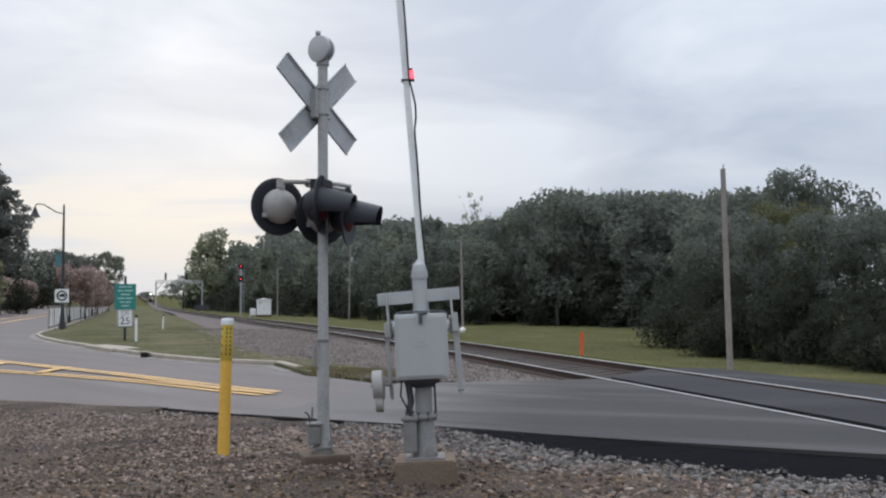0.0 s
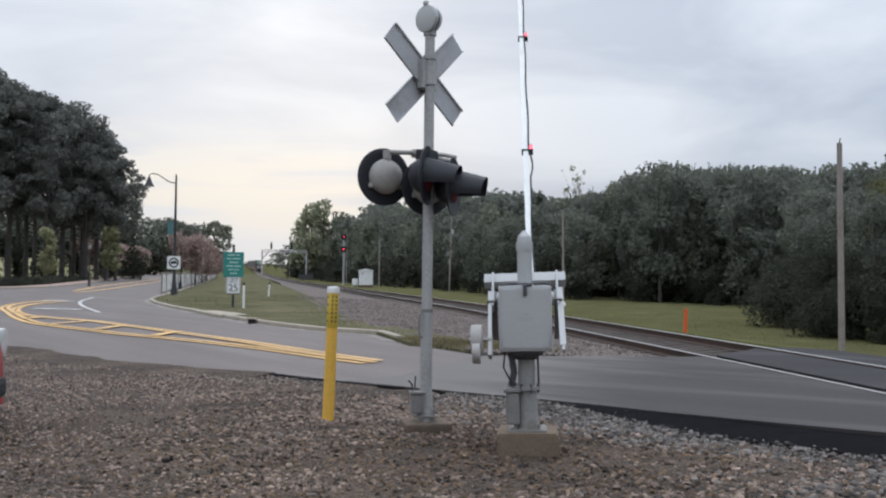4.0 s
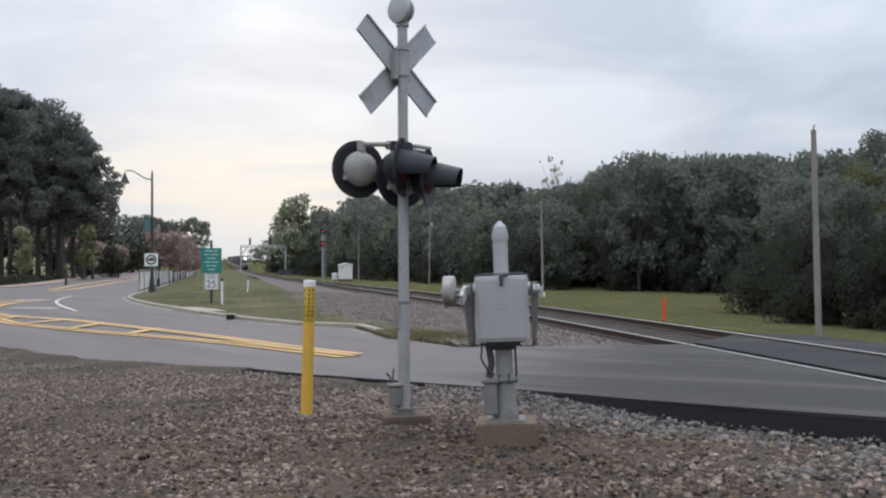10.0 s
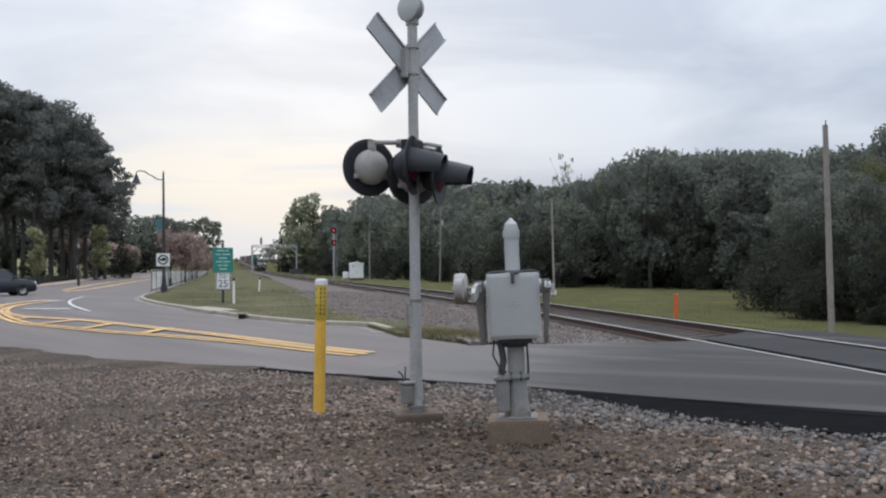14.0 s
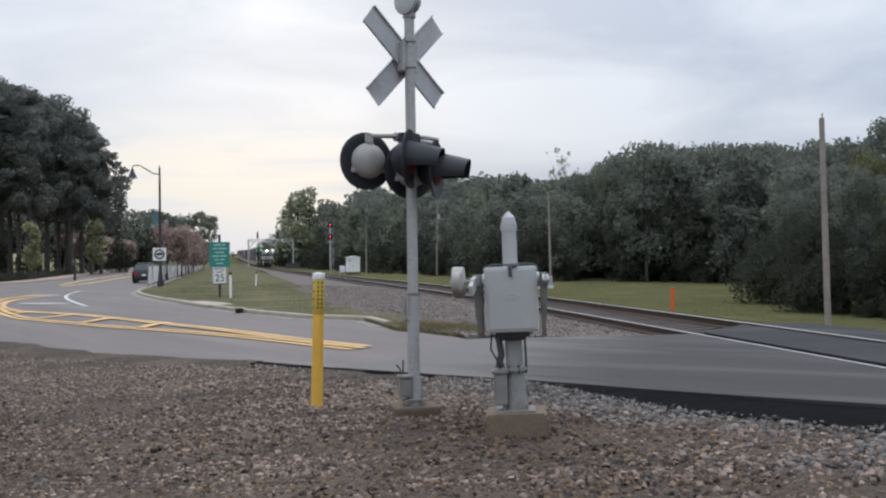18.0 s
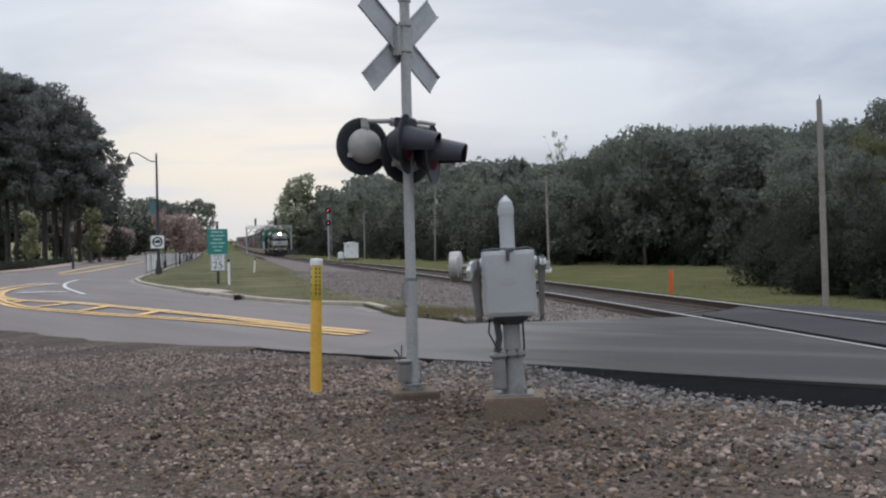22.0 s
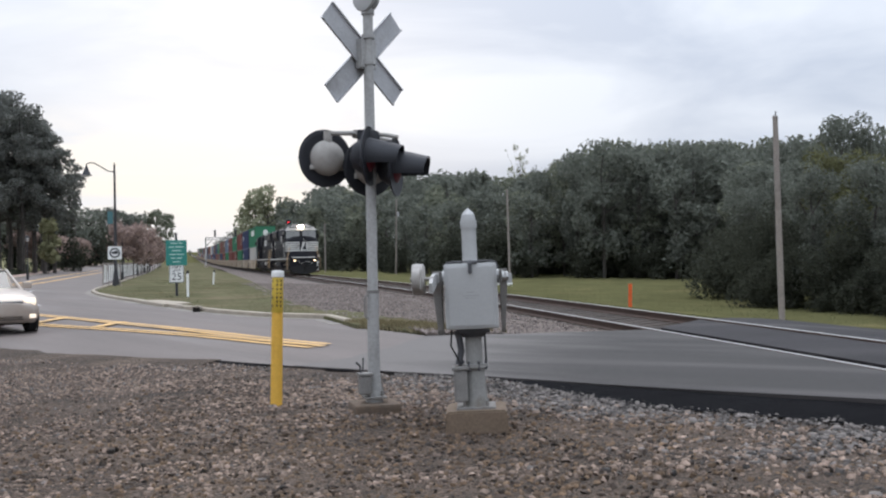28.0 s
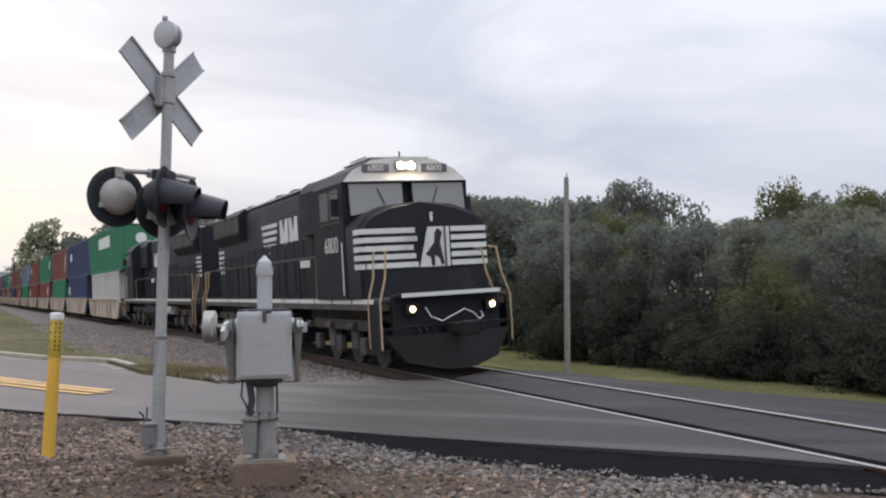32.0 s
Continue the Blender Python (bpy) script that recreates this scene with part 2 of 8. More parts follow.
def wear_into(m, old, p, normal, width):
    """Lets a newer surface take on the older one's tone towards the line through p, in long streaks."""
    nd, lk = m.node_tree.nodes, m.node_tree.links
    b = nd["Principled BSDF"]
    co, mp, nz = nd.new("ShaderNodeTexCoord"), nd.new("ShaderNodeMapping"), nd.new("ShaderNodeTexNoise")
    mp.vector_type = "TEXTURE"
    mp.inputs["Rotation"].default_value, mp.inputs["Scale"].default_value = (0, 0, radians(-47)), (6, 1, 1)
    nz.inputs["Scale"].default_value, nz.inputs["Detail"].default_value = 1.3, 5
    sub, dot, add, rng, mix = nd.new("ShaderNodeVectorMath"), nd.new("ShaderNodeVectorMath"), nd.new("ShaderNodeMath"), nd.new("ShaderNodeMapRange"), nd.new("ShaderNodeMix")
    sub.operation, dot.operation, add.operation = "SUBTRACT", "DOT_PRODUCT", "MULTIPLY_ADD"
    sub.inputs[1].default_value, dot.inputs[1].default_value = (*p, 0), (*normal, 0)
    lk.new(co.outputs["Object"], sub.inputs[0])
    lk.new(sub.outputs["Vector"], dot.inputs[0])
    lk.new(co.outputs["Object"], mp.inputs["Vector"])
    lk.new(mp.outputs["Vector"], nz.inputs["Vector"])
    lk.new(nz.outputs["Fac"], add.inputs[0])
    add.inputs[1].default_value = -1.6 * width
    lk.new(dot.outputs["Value"], add.inputs[2])
    rng.interpolation_type = "SMOOTHSTEP"
    rng.inputs["From Min"].default_value, rng.inputs["From Max"].default_value = -0.55 * width, 0.45 * width
    lk.new(add.outputs["Value"], rng.inputs["Value"])
    mix.data_type = "RGBA"
    mix.inputs["A"].default_value = (*old, 1)
    lk.new(rng.outputs["Result"], mix.inputs["Factor"])
    lk.new(b.inputs["Base Color"].links[0].from_socket, mix.inputs["B"])
    lk.new(mix.outputs["Result"], b.inputs["Base Color"])


wear_into(ASPHALT_APRON, (0.112, 0.101, 0.095), (2.3, 14.4), (0.868, -0.496), 3.0)
GUTTER_GREY = mat("gutter_concrete", (0.200, 0.180, 0.160), 0.9, 0.25, 0.8, 0.004, dirt=(0.128, 0.116, 0.104), dirt_amount=0.4)
CONCRETE = mat("kerb_concrete", (0.320, 0.276, 0.220), 0.9, 0.2, 0.6, 0.004, dirt=(0.176, 0.160, 0.136), dirt_amount=0.3)
BRICKWALK = mat("pink_pavement", (0.288, 0.200, 0.168), 0.9, 0.2, 0.8, 0.004)
YELLOW_LINE = mat("yellow_road_paint", (0.585, 0.36, 0.145), 0.75, 0.2, 0.4, 0.0, dirt=(0.33, 0.225, 0.12), dirt_amount=0.35, streak=(113, 4))
WHITE_LINE = mat("white_road_paint", (0.496, 0.488, 0.480), 0.75, 0.12, 0.5, 0.0, dirt=(0.240, 0.240, 0.240), dirt_amount=0.15)
BALLAST = mat("ballast_bed", (0.116, 0.092, 0.082), 0.95, 0.35, 0.5, 0.04, dirt=(0.059, 0.044, 0.037), dirt_amount=0.3, grain=14)
BALLAST_OILY = mat("oil_stained_ballast", (0.037, 0.028, 0.023), 0.95, 0.4, 0.4, 0.04, dirt=(0.066, 0.051, 0.042), dirt_amount=0.3, grain=14)
TIE = mat("creosoted_timber", (0.038, 0.028, 0.022), 0.9, 0.35, 0.4, 0.006, objvar=0.3)
RAIL_SIDE = mat("rusty_rail", (0.064, 0.038, 0.028), 0.75, 0.25, 0.3, 0.002)
RAIL_TOP = mat("worn_rail_head", (0.30, 0.29, 0.285), 0.45, 0.08, 0.5, metal=1.0)


# ---------- mesh building ----------
def part(name, bm, material, parent=None, label="", smooth=False):
    """Links a bmesh as one mesh object, under a thing or a part where one is given."""
    me = bpy.data.meshes.new(name)
    bmesh.ops.recalc_face_normals(bm, faces=bm.faces)
    if smooth:
        for fa in bm.faces:
            fa.smooth = True
        for e in bm.edges:
            if e.calc_face_angle(0.0) > 0.75:
                e.smooth = False
    bm.to_mesh(me)
    bm.free()
    for mm in (material if isinstance(material, (list, tuple)) else [material]):
        me.materials.append(mm)
    ob = new(name, me)
    ob.parent = parent
    if label:
        ob["label"] = label
    return ob


def mesh_from(name, verts, faces, material, parent=None, label=""):
    me = bpy.data.meshes.new(name)
    me.from_pydata([tuple(v) for v in verts], [], [tuple(fc) for fc in faces])
    me.materials.append(material)
    me.update()
    ob = new(name, me)
    ob.parent = parent
    if label:
        ob["label"] = label
    return ob


def thing(name, m, label, category, group=""):
    ob = new(name)
    ob.matrix_world = m
    return tagged(ob, label, category, group)


def box(bm, c, s, bev=0.0, rot=None):
    r = bmesh.ops.create_cube(bm, size=1.0)
    vs = r["verts"]
    bmesh.ops.scale(bm, vec=s, verts=vs)
    if bev:
        es = list({e for v in vs for e in v.link_edges})
        rb = bmesh.ops.bevel(bm, geom=es, offset=bev, segments=2, affect="EDGES", profile=0.6)
        vs = list({v for fa in rb["faces"] for v in fa.verts} | {v for v in vs if v.is_valid})
    if rot is not None:
        bmesh.ops.rotate(bm, cent=(0, 0, 0), matrix=rot.to_3x3(), verts=vs)
    bmesh.ops.translate(bm, vec=c, verts=vs)
    return bm


def boxes(*args, bev=0.0):
    bm = bmesh.new()
    for c, s in args:
        box(bm, c, s, bev)
    return bm


def cyl(bm, a, b, r1, r2=None, seg=14, caps=True):
    a, b = Vector(a), Vector(b)
    d = b - a
    m = Matrix.Translation((a + b) / 2) @ d.to_track_quat("Z", "Y").to_matrix().to_4x4()
    bmesh.ops.create_cone(bm, cap_ends=caps, segments=seg, radius1=r1, radius2=r1 if r2 is None else r2, depth=d.length, matrix=m)
    return bm


def cyls(*args, seg=14):
    bm = bmesh.new()
    for a in args:
        cyl(bm, *a, seg=seg)
    return bm


def lathe(bm, profile, m=None, seg=20):
    """Turns (radius, height) pairs round the z axis, then moves them by m."""
    m = m or Matrix()
    rings = []
    for r, z in profile:
        if r < 1e-5:
            rings.append([bm.verts.new(m @ Vector((0, 0, z)))])
        else:
            rings.append([bm.verts.new(m @ Vector((r * math.cos(2 * math.pi * i / seg), r * math.sin(2 * math.pi * i / seg), z))) for i in range(seg)])
    for p, q in zip(rings, rings[1:]):
        for i in range(seg):
            j = (i + 1) % seg
            vs = [p[i % len(p)], p[j % len(p)], q[j % len(q)], q[i % len(q)]]
            vs = list(dict.fromkeys(vs))
            if len(vs) > 2:
                bm.faces.new(vs)
    return bm


def tube(bm, pts, r, seg=8):
    """Sweeps one round skin along a line of points, closed at both ends."""
    pts = [Vector(p) for p in pts]
    n = len(pts)
    side = None
    rings = []
    for i in range(n):
        d = (pts[min(i + 1, n - 1)] - pts[max(i - 1, 0)]).normalized()
        if side is None:
            side = d.orthogonal().normalized()
        side = (side - d * side.dot(d)).normalized()
        up = d.cross(side)
        rings.append([bm.verts.new(pts[i] + r * (math.cos(2 * math.pi * k / seg) * side + math.sin(2 * math.pi * k / seg) * up)) for k in range(seg)])
    for p, q in zip(rings, rings[1:]):
        for k in range(seg):
            j = (k + 1) % seg
            bm.faces.new((p[k], p[j], q[j], q[k]))
    bm.faces.new(rings[0][::-1])
    bm.faces.new(rings[-1])
    return bm


def prism(bm, poly, lo, hi, axis="x"):
    """Extrudes a 2D outline along an axis: (y, z) along x, (x, z) along y, (x, y) along z."""
    def at(p, h):
        return (h, p[0], p[1]) if axis == "x" else (p[0], h, p[1]) if axis == "y" else (p[0], p[1], h)
    a = [bm.verts.new(at(p, lo)) for p in poly]
    b = [bm.verts.new(at(p, hi)) for p in poly]
    bm.faces.new(a)
    bm.faces.new(b[::-1])
    n = len(poly)
    for i in range(n):
        bm.faces.new((a[i], a[(i + 1) % n], b[(i + 1) % n], b[i]))
    return bm


def smooth01(v):
    v = min(1.0, max(0.0, v))
    return v * v * (3 - 2 * v)


# ---------- the line of the track, and the lie of the land ----------
def track_x(y):
    """Centre of the track: straight far off, on a left-hand curve through the crossing."""
    x = 10.65
    if y < 56.5:
        x -= 0.000837 * (56.5 - y) ** 2
    if y > 100:
        u = min(y, 260) - 100
        x -= 0.0000143 * u * u + (0.0046 * (y - 260) if y > 260 else 0)
    return x


def track_dir(y):
    return (track_x(y + 0.5) - track_x(y - 0.5))


def rise(y):
    if y < 150:
        return 0.0
    u = min(y, 500) - 150
    return 1.7e-5 * u * u + (0.0119 * (y - 500) if y > 500 else 0)


def rail_z(y):
    return 0.13 + rise(y)


def cant(y):
    return radians(4.45) * (1 - smooth01((y - 60) / 50))


def ground_z(x, y):
    d = x - track_x(y)
    z = rise(y)
    if d > 2.2:
        z -= 0.57 * smooth01((d - 2.2) / 5.0) * (1 - smooth01((y - 50) / 70))
    return z


def track_frame(y):
    """The pose on the rails at y: local y along the track, away from the crossing."""
    return Matrix.Translation((track_x(y), y, rail_z(y))) @ Matrix.Rotation(-math.atan(track_dir(y)), 4, "Z") @ Matrix.Rotation(-cant(y), 4, "Y")


def sheet(name, poly, z_of, material, label="", category="", kind="structure", step=1.0, thick=0.0):
    """A ground cover with the given outline that follows z_of."""
    bm = bmesh.new()
    vs = [bm.verts.new((x, y, 0)) for x, y in poly]
    bm.faces.new(vs)
    bmesh.ops.triangulate(bm, faces=bm.faces[:])
    xs, ys = [p[0] for p in poly], [p[1] for p in poly]
    for axis, lo, hi in ((0, min(xs), max(xs)), (1, min(ys), max(ys))):
        cuts, c = [], lo
        while c < hi:
            c += step if -20 < c < 48 else max(step, 0.12 * abs(c))
            cuts.append(c)
        for c in cuts[:-1]:
            co, no = [0, 0, 0], [0, 0, 0]
            co[axis], no[axis] = c, 1
            bmesh.ops.bisect_plane(bm, geom=bm.verts[:] + bm.edges[:] + bm.faces[:], plane_co=co, plane_no=no)
    for v in bm.verts:
        v.co.z = z_of(v.co.x, v.co.y)
    if thick:
        edge = [e for e in bm.edges if e.is_boundary]
        r = bmesh.ops.extrude_edge_only(bm, edges=edge)
        for v in r["geom"]:
            if isinstance(v, bmesh.types.BMVert):
                v.co.z -= thick
    ob = part(name, bm, material)
    return tagged(ob, label, category, kind=kind)


# ---------- ground ----------
def make_ground():
    xs = sorted(set([-900, -500, -300, -200, -140] + list(range(-100, 101, 8)) + list(range(-8, 34, 2)) + [140, 200, 300, 500, 900]))
    ys = sorted(set([-300, -120, -60] + list(range(-40, 160, 6)) + list(range(160, 520, 20)) + [600, 800, 1100, 1500, 2200, 3000]))
    def low(x, y):
        d = x - track_x(y)
        return 0.5 if y > 19.5 and x > 3.9 and d < 2.6 else 0.07
    verts = [(x, y, ground_z(x, y) - low(x, y)) for y in ys for x in xs]
    n = len(xs)
    faces = [(j * n + i, j * n + i + 1, (j + 1) * n + i + 1, (j + 1) * n + i) for j in range(len(ys) - 1) for i in range(n - 1)]
    ob = mesh_from("ground", verts, faces, GRASS)
    tagged(ob, "mown green and straw-coloured grass field round the crossing", "ground", kind="structure")


make_ground()


def gravel_z(x, y):
    return 0.02 * noise.noise((x * 0.5, y * 0.5, 3)) + 0.008 * noise.noise((x * 2.1, y * 2.1, 7)) - 0.012


NEAR_EDGE = [(-34, 48), (-14, 29.5), (-7, 22.6), (-4.3, 20.2), (-2.4, 17.2), (-0.5, 15.6), (0.44, 14.95), (1.41, 13.72), (2.7, 12.35), (3.57, 11.48)]
GRAVEL_OUT = [(-34, 50), (-14, 31.5), (-6, 23.7), (-3.3, 21.2), (-1.4, 18.2), (0.5, 16.6), (1.5, 15.9), (2.5, 14.7), (3.8, 13.3), (4.6, 12.4), (5.4, 11.2), (6.3, 10.2), (7.2, 9.0), (8.2, 7.8), (9.2, 6.0), (9.2, -12.0)]
sheet("gravel_lot", GRAVEL_OUT + [(-34, -12)], gravel_z, GRAVEL, "brown and grey gravel lot with dirt showing through", "gravel", step=0.8)


def road_z(x, y):
    """The road climbs to the canted rails and falls away behind them."""
    d = x - track_x(min(max(y, -12), 30))
    z = 0.022 + rise(y)
    if y < 45:
        k = 1 - smooth01((y - 22) / 18)
        if d < -0.75:
            z += k * 0.038 * smooth01((d + 5) / 4.0)
        elif d < 0.9:
            z += k * (0.038 + 0.112 * smooth01((d + 0.75) / 1.5))
        else:
            z += k * (0.150 - 0.484 * smooth01((d - 0.9) / 6.0))
    return z


ISLAND = [(3.55, 20.9), (3.45, 22.0), (3.3, 24.1), (2.7, 24.9), (1.9, 25.8), (0.9, 28.2), (0.2, 30.2), (-1.3, 36.0), (-2.9, 42.1), (-4.1, 48.0), (-4.8, 53.0), (-5.0, 57.0), (-5.0, 62.0), (-5.1, 80.0), (-5.3, 110.0), (-6.0, 170.0), (-7.5, 260.0), (-10.0, 420.0)]
ROAD_LEFT = [(-33, 420), (-28.5, 245), (-22.8, 170), (-19.8, 134), (-17.8, 107), (-17.6, 92), (-20.5, 82), (-26, 77), (-60, 76), (-60, 60)]
BALLAST_EDGE = [(3.9, 19.8), (4.6, 18.3), (5.4, 17.75), (6.6, 17.35), (7.4, 17.15), (8.4, 17.0)]
ROAD_RIGHT = [(10.7, 17.8), (12.2, 18.2), (14.6, 17.6), (16.0, 15.2), (17.0, 12.0), (18.0, 6.0), (18.5, -12.0)]
sheet("road", NEAR_EDGE + [(4.6, 12.4), (5.5, 13.5), (5.0, 16.0), (4.4, 18.0)] + BALLAST_EDGE[:1] + ISLAND + ROAD_LEFT, road_z, ASPHALT,
      "weathered grey asphalt road curving past the grass island", "road", step=1.4, thick=0.1)
DARK = [(-0.3, 15.4), (0.44, 14.95), (1.41, 13.72), (2.7, 12.35), (3.57, 11.48), (4.1, 10.87), (4.6, 10.2), (5.4, 9.25), (6.25, 8.3), (7.0, 7.5), (7.72, 6.5)]
SHOULDER = [(-0.35, 15.3), (0.42, 14.8), (1.38, 13.58), (2.6, 12.3), (3.5, 11.4), (3.74, 10.8), (3.92, 9.95), (4.3, 8.85), (4.85, 7.95), (5.6, 7.0), (6.7, 6.05), (7.6, 5.4)]


def near_rail_x(y, side=-1):
    return track_x(y) + side * 0.75


def dense(pts, step):
    out = [Vector(pts[0])]
    for a, b in zip(pts, pts[1:]):
        a, b = Vector(a), Vector(b)
        k = max(1, int((b - a).length / step))
        out += [a.lerp(b, (i + 1) / k) for i in range(k)]
    return out


def ragged(pts, amount, seed):
    out = []
    for p in dense(pts, 0.22):
        k = amount * (noise.noise((p.x * 1.3, p.y * 1.3, seed)) + 0.6 * noise.noise((p.x * 4.5, p.y * 4.5, seed)))
        out.append((p.x + k, p.y + k))
    return out


# asphalt up to the rails, between them and behind them; the flangeways stay open
seg = [(near_rail_x(y) - 0.09, y) for y in (6.6, 8, 10, 12, 14, 16, 17.0)]
sheet("crossing_apron", DARK[2:][::-1] + ragged([(2.3, 14.4), (3.3, 16.0), (3.9, 17.2)], 0.22, 7) + [(4.5, 18.2), (5.4, 17.7), (6.6, 17.3), (7.4, 17.1)] + seg[::-1], lambda x, y: road_z(x, y) + 0.006, ASPHALT_APRON,
      "newer dark asphalt apron up to the rails", "road", step=0.8, thick=0.12)
seg_in = [(near_rail_x(y) + 0.25, y) for y in (-12, -6, 0, 4, 8, 12, 16, 17.15)]
seg_out = [(near_rail_x(y, 1) - 0.19, y) for y in (17.6, 16, 12, 8, 4, 0, -6, -12)]
sheet("crossing_panel", seg_in + seg_out, lambda x, y: road_z(x, y) + 0.006, ASPHALT_NEW, "asphalt crossing panel between the two rails", "road", step=0.8, thick=0.12)
seg_far = [(near_rail_x(y, 1) + 0.09, y) for y in (-12, -6, 0, 4, 8, 12, 16, 17.75)]
sheet("crossing_far_side", seg_far + ROAD_RIGHT, lambda x, y: road_z(x, y) + 0.006, ASPHALT_NEW, "dark asphalt road behind the rails", "road", step=0.8, thick=0.12)

# the crumbling black shoulder between asphalt and gravel
def shoulder_z(x, y):
    return 0.012 + 0.012 * noise.noise((x * 3, y * 3, 1))


sheet("road_shoulder", ragged([(x + 0.06, y + 0.06) for x, y in DARK], 0.07, 4) + ragged(SHOULDER, 0.16, 9)[::-1], shoulder_z, ASPHALT_EDGE, "crumbled black asphalt shoulder beside the gravel", "road edge", step=0.35)

def dirt_fringe():
    """Dirt and fine gravel washed over the asphalt's edge in an uneven band."""
    verts, faces = [], []
    pts = dense(NEAR_EDGE[1:7], 0.2)
    for i, p in enumerate(pts):
        d = (pts[min(i + 1, len(pts) - 1)] - pts[max(i - 1, 0)]).normalized()
        left = Vector((-d.y, d.x))
        reach = 0.22 + 0.28 * noise.noise((p.x * 0.8, p.y * 0.8, 11)) + 0.14 * noise.noise((p.x * 3.5, p.y * 3.5, 12))
        reach *= min(1.0, (len(pts) - 1 - i) / 14)
        for off in (-0.6, -0.3, 0.0, 0.5 * reach + 0.05, max(0.06, reach)):
            q = p + left * off
            top = road_z(q.x, q.y) + 0.012
            low = gravel_z(q.x, q.y) + 0.002
            k = smooth01((off + 0.6) / 0.55)
            verts.append((q.x, q.y, low + (top - low) * k - (0.010 if off >= max(0.06, reach) else 0.0)))
    faces = [(5 * i + k, 5 * i + k + 1, 5 * i + k + 6, 5 * i + k + 5) for i in range(len(pts) - 1) for k in range(4)]
    ob = mesh_from("dirt_fringe", verts, faces, GRAVEL)
    return tagged(ob, "brown dirt washed over the asphalt's edge", "dirt", kind="structure")


dirt_fringe()

# grass island with its kerb
sheet("grass_island", [(x + 0.28, y + 0.02) for x, y in ISLAND] + [(6.0, 420), (6.0, 260), (5.2, 170), (5.0, 120), (4.4, 70), (3.9, 50), (3.45, 36), (3.6, 28), (3.9, 22.0)],
      lambda x, y: 0.10 + rise(y) + 0.03 * noise.noise((x * 0.3, y * 0.3, 5)), VERGE, "mown grass island between road and track", "grass", step=2.0)


sheet("verge_end", ragged([(3.45, 20.6), (3.4, 22.0), (3.25, 24.2), (3.0, 27.5)], 0.03, 2) + ragged([(4.2, 26.5), (4.6, 23.5), (5.0, 20.8), (5.7, 18.6), (5.5, 17.95), (4.4, 18.6), (3.9, 19.7)], 0.2, 3), lambda x, y: 0.03 + 0.075 * smooth01((y - 17.9) / 2.2) + 0.02 * noise.noise((x, y, 4)), VERGE,
      "dry grass and dirt at the island's end", "grass", step=0.5, thick=0.2)


def sweep(name, pts, prof, z_of, material, label, category, kind="structure"):
    """A profile of (side, height) pairs drawn along a line on the ground; side is to the left of the way."""
    verts, faces = [], []
    n = len(prof)
    for i, p in enumerate(pts):
        a, b = Vector(pts[max(0, i - 1)]), Vector(pts[min(len(pts) - 1, i + 1)])
        d = (b - a).normalized()
        left = Vector((-d.y, d.x))
        for s, h in prof:
            q = Vector(p) + left * s
            verts.append((q.x, q.y, z_of(q.x, q.y) + h))
    for i in range(len(pts) - 1):
        for k in range(n):
            a, b = i * n + k, i * n + (k + 1) % n
            faces.append((a, b, b + n, a + n))
    faces += [tuple(range(n))[::-1], tuple((len(pts) - 1) * n + k for k in range(n))]
    bm = bmesh.new()
    bv = [bm.verts.new(v) for v in verts]
    for fc in faces:
        bm.faces.new([bv[i] for i in fc])
    return tagged(part(name, bm, material), label, category, kind=kind)


KERB = [(0.0, -0.1), (0.0, 0.13), (-0.03, 0.15), (-0.15, 0.15), (-0.17, 0.13), (-0.17, -0.1)]
GUTTER = [(0.32, -0.1), (0.32, 0.006), (0.0, 0.012), (0.0, -0.1)]


def base_z(x, y):
    return rise(y) + 0.0


kerb_line = [tuple(p) for p in dense(ISLAND[1:15], 2.0)]
sweep("island_kerb", kerb_line, KERB, base_z, CONCRETE, "pale concrete kerb round the grass island", "kerb")
sweep("island_gutter", kerb_line, [(s, h + 0.022) for s, h in GUTTER], base_z, GUTTER_GREY, "flush concrete gutter along the kerb", "kerb")
sweep("left_kerb", [tuple(p) for p in dense(ROAD_LEFT[:9], 4.0)], KERB, base_z, CONCRETE, "pale concrete kerb along the far side of the road", "kerb")
sheet("pavement", [(x - 0.2, y + 0.1) for x, y in ROAD_LEFT[:9]] + [(-60, 79), (-27, 80), (-22.5, 85), (-20.0, 94), (-20.2, 106), (-22.2, 134), (-25.4, 170), (-31.5, 245), (-37, 420)],
      lambda x, y: rise(y) + 0.13, BRICKWALK, "pinkish paved walk behind the kerb", "pavement", step=6)

sheet("kerb_ramp", [(-1.75, 37.2), (-0.75, 33.3), (0.15, 33.6), (-0.2, 35.2), (-1.0, 37.3)], lambda x, y: 0.138 + rise(y), CONCRETE, "pale concrete ramp behind the island's kerb", "pavement", step=1.0, thick=0.1)

# the storm drain's mouth in the kerb
dr = thing("storm_drain", pose(0.30, 29.6, 0.0, 0, 0, 70), "dark storm drain opening in a concrete kerb", "drain")
# solid block painted near black for the shade inside the opening
part("throat", boxes(((0, 0.05, 0.085), (0.17, 0.17, 0.17))), mat("drain_dark", (0.02, 0.018, 0.016), 0.95, 0.2), dr)
part("lintel", boxes(((0, 0.05, 0.187), (0.3, 0.26, 0.035)), bev=0.01), CONCRETE, dr)


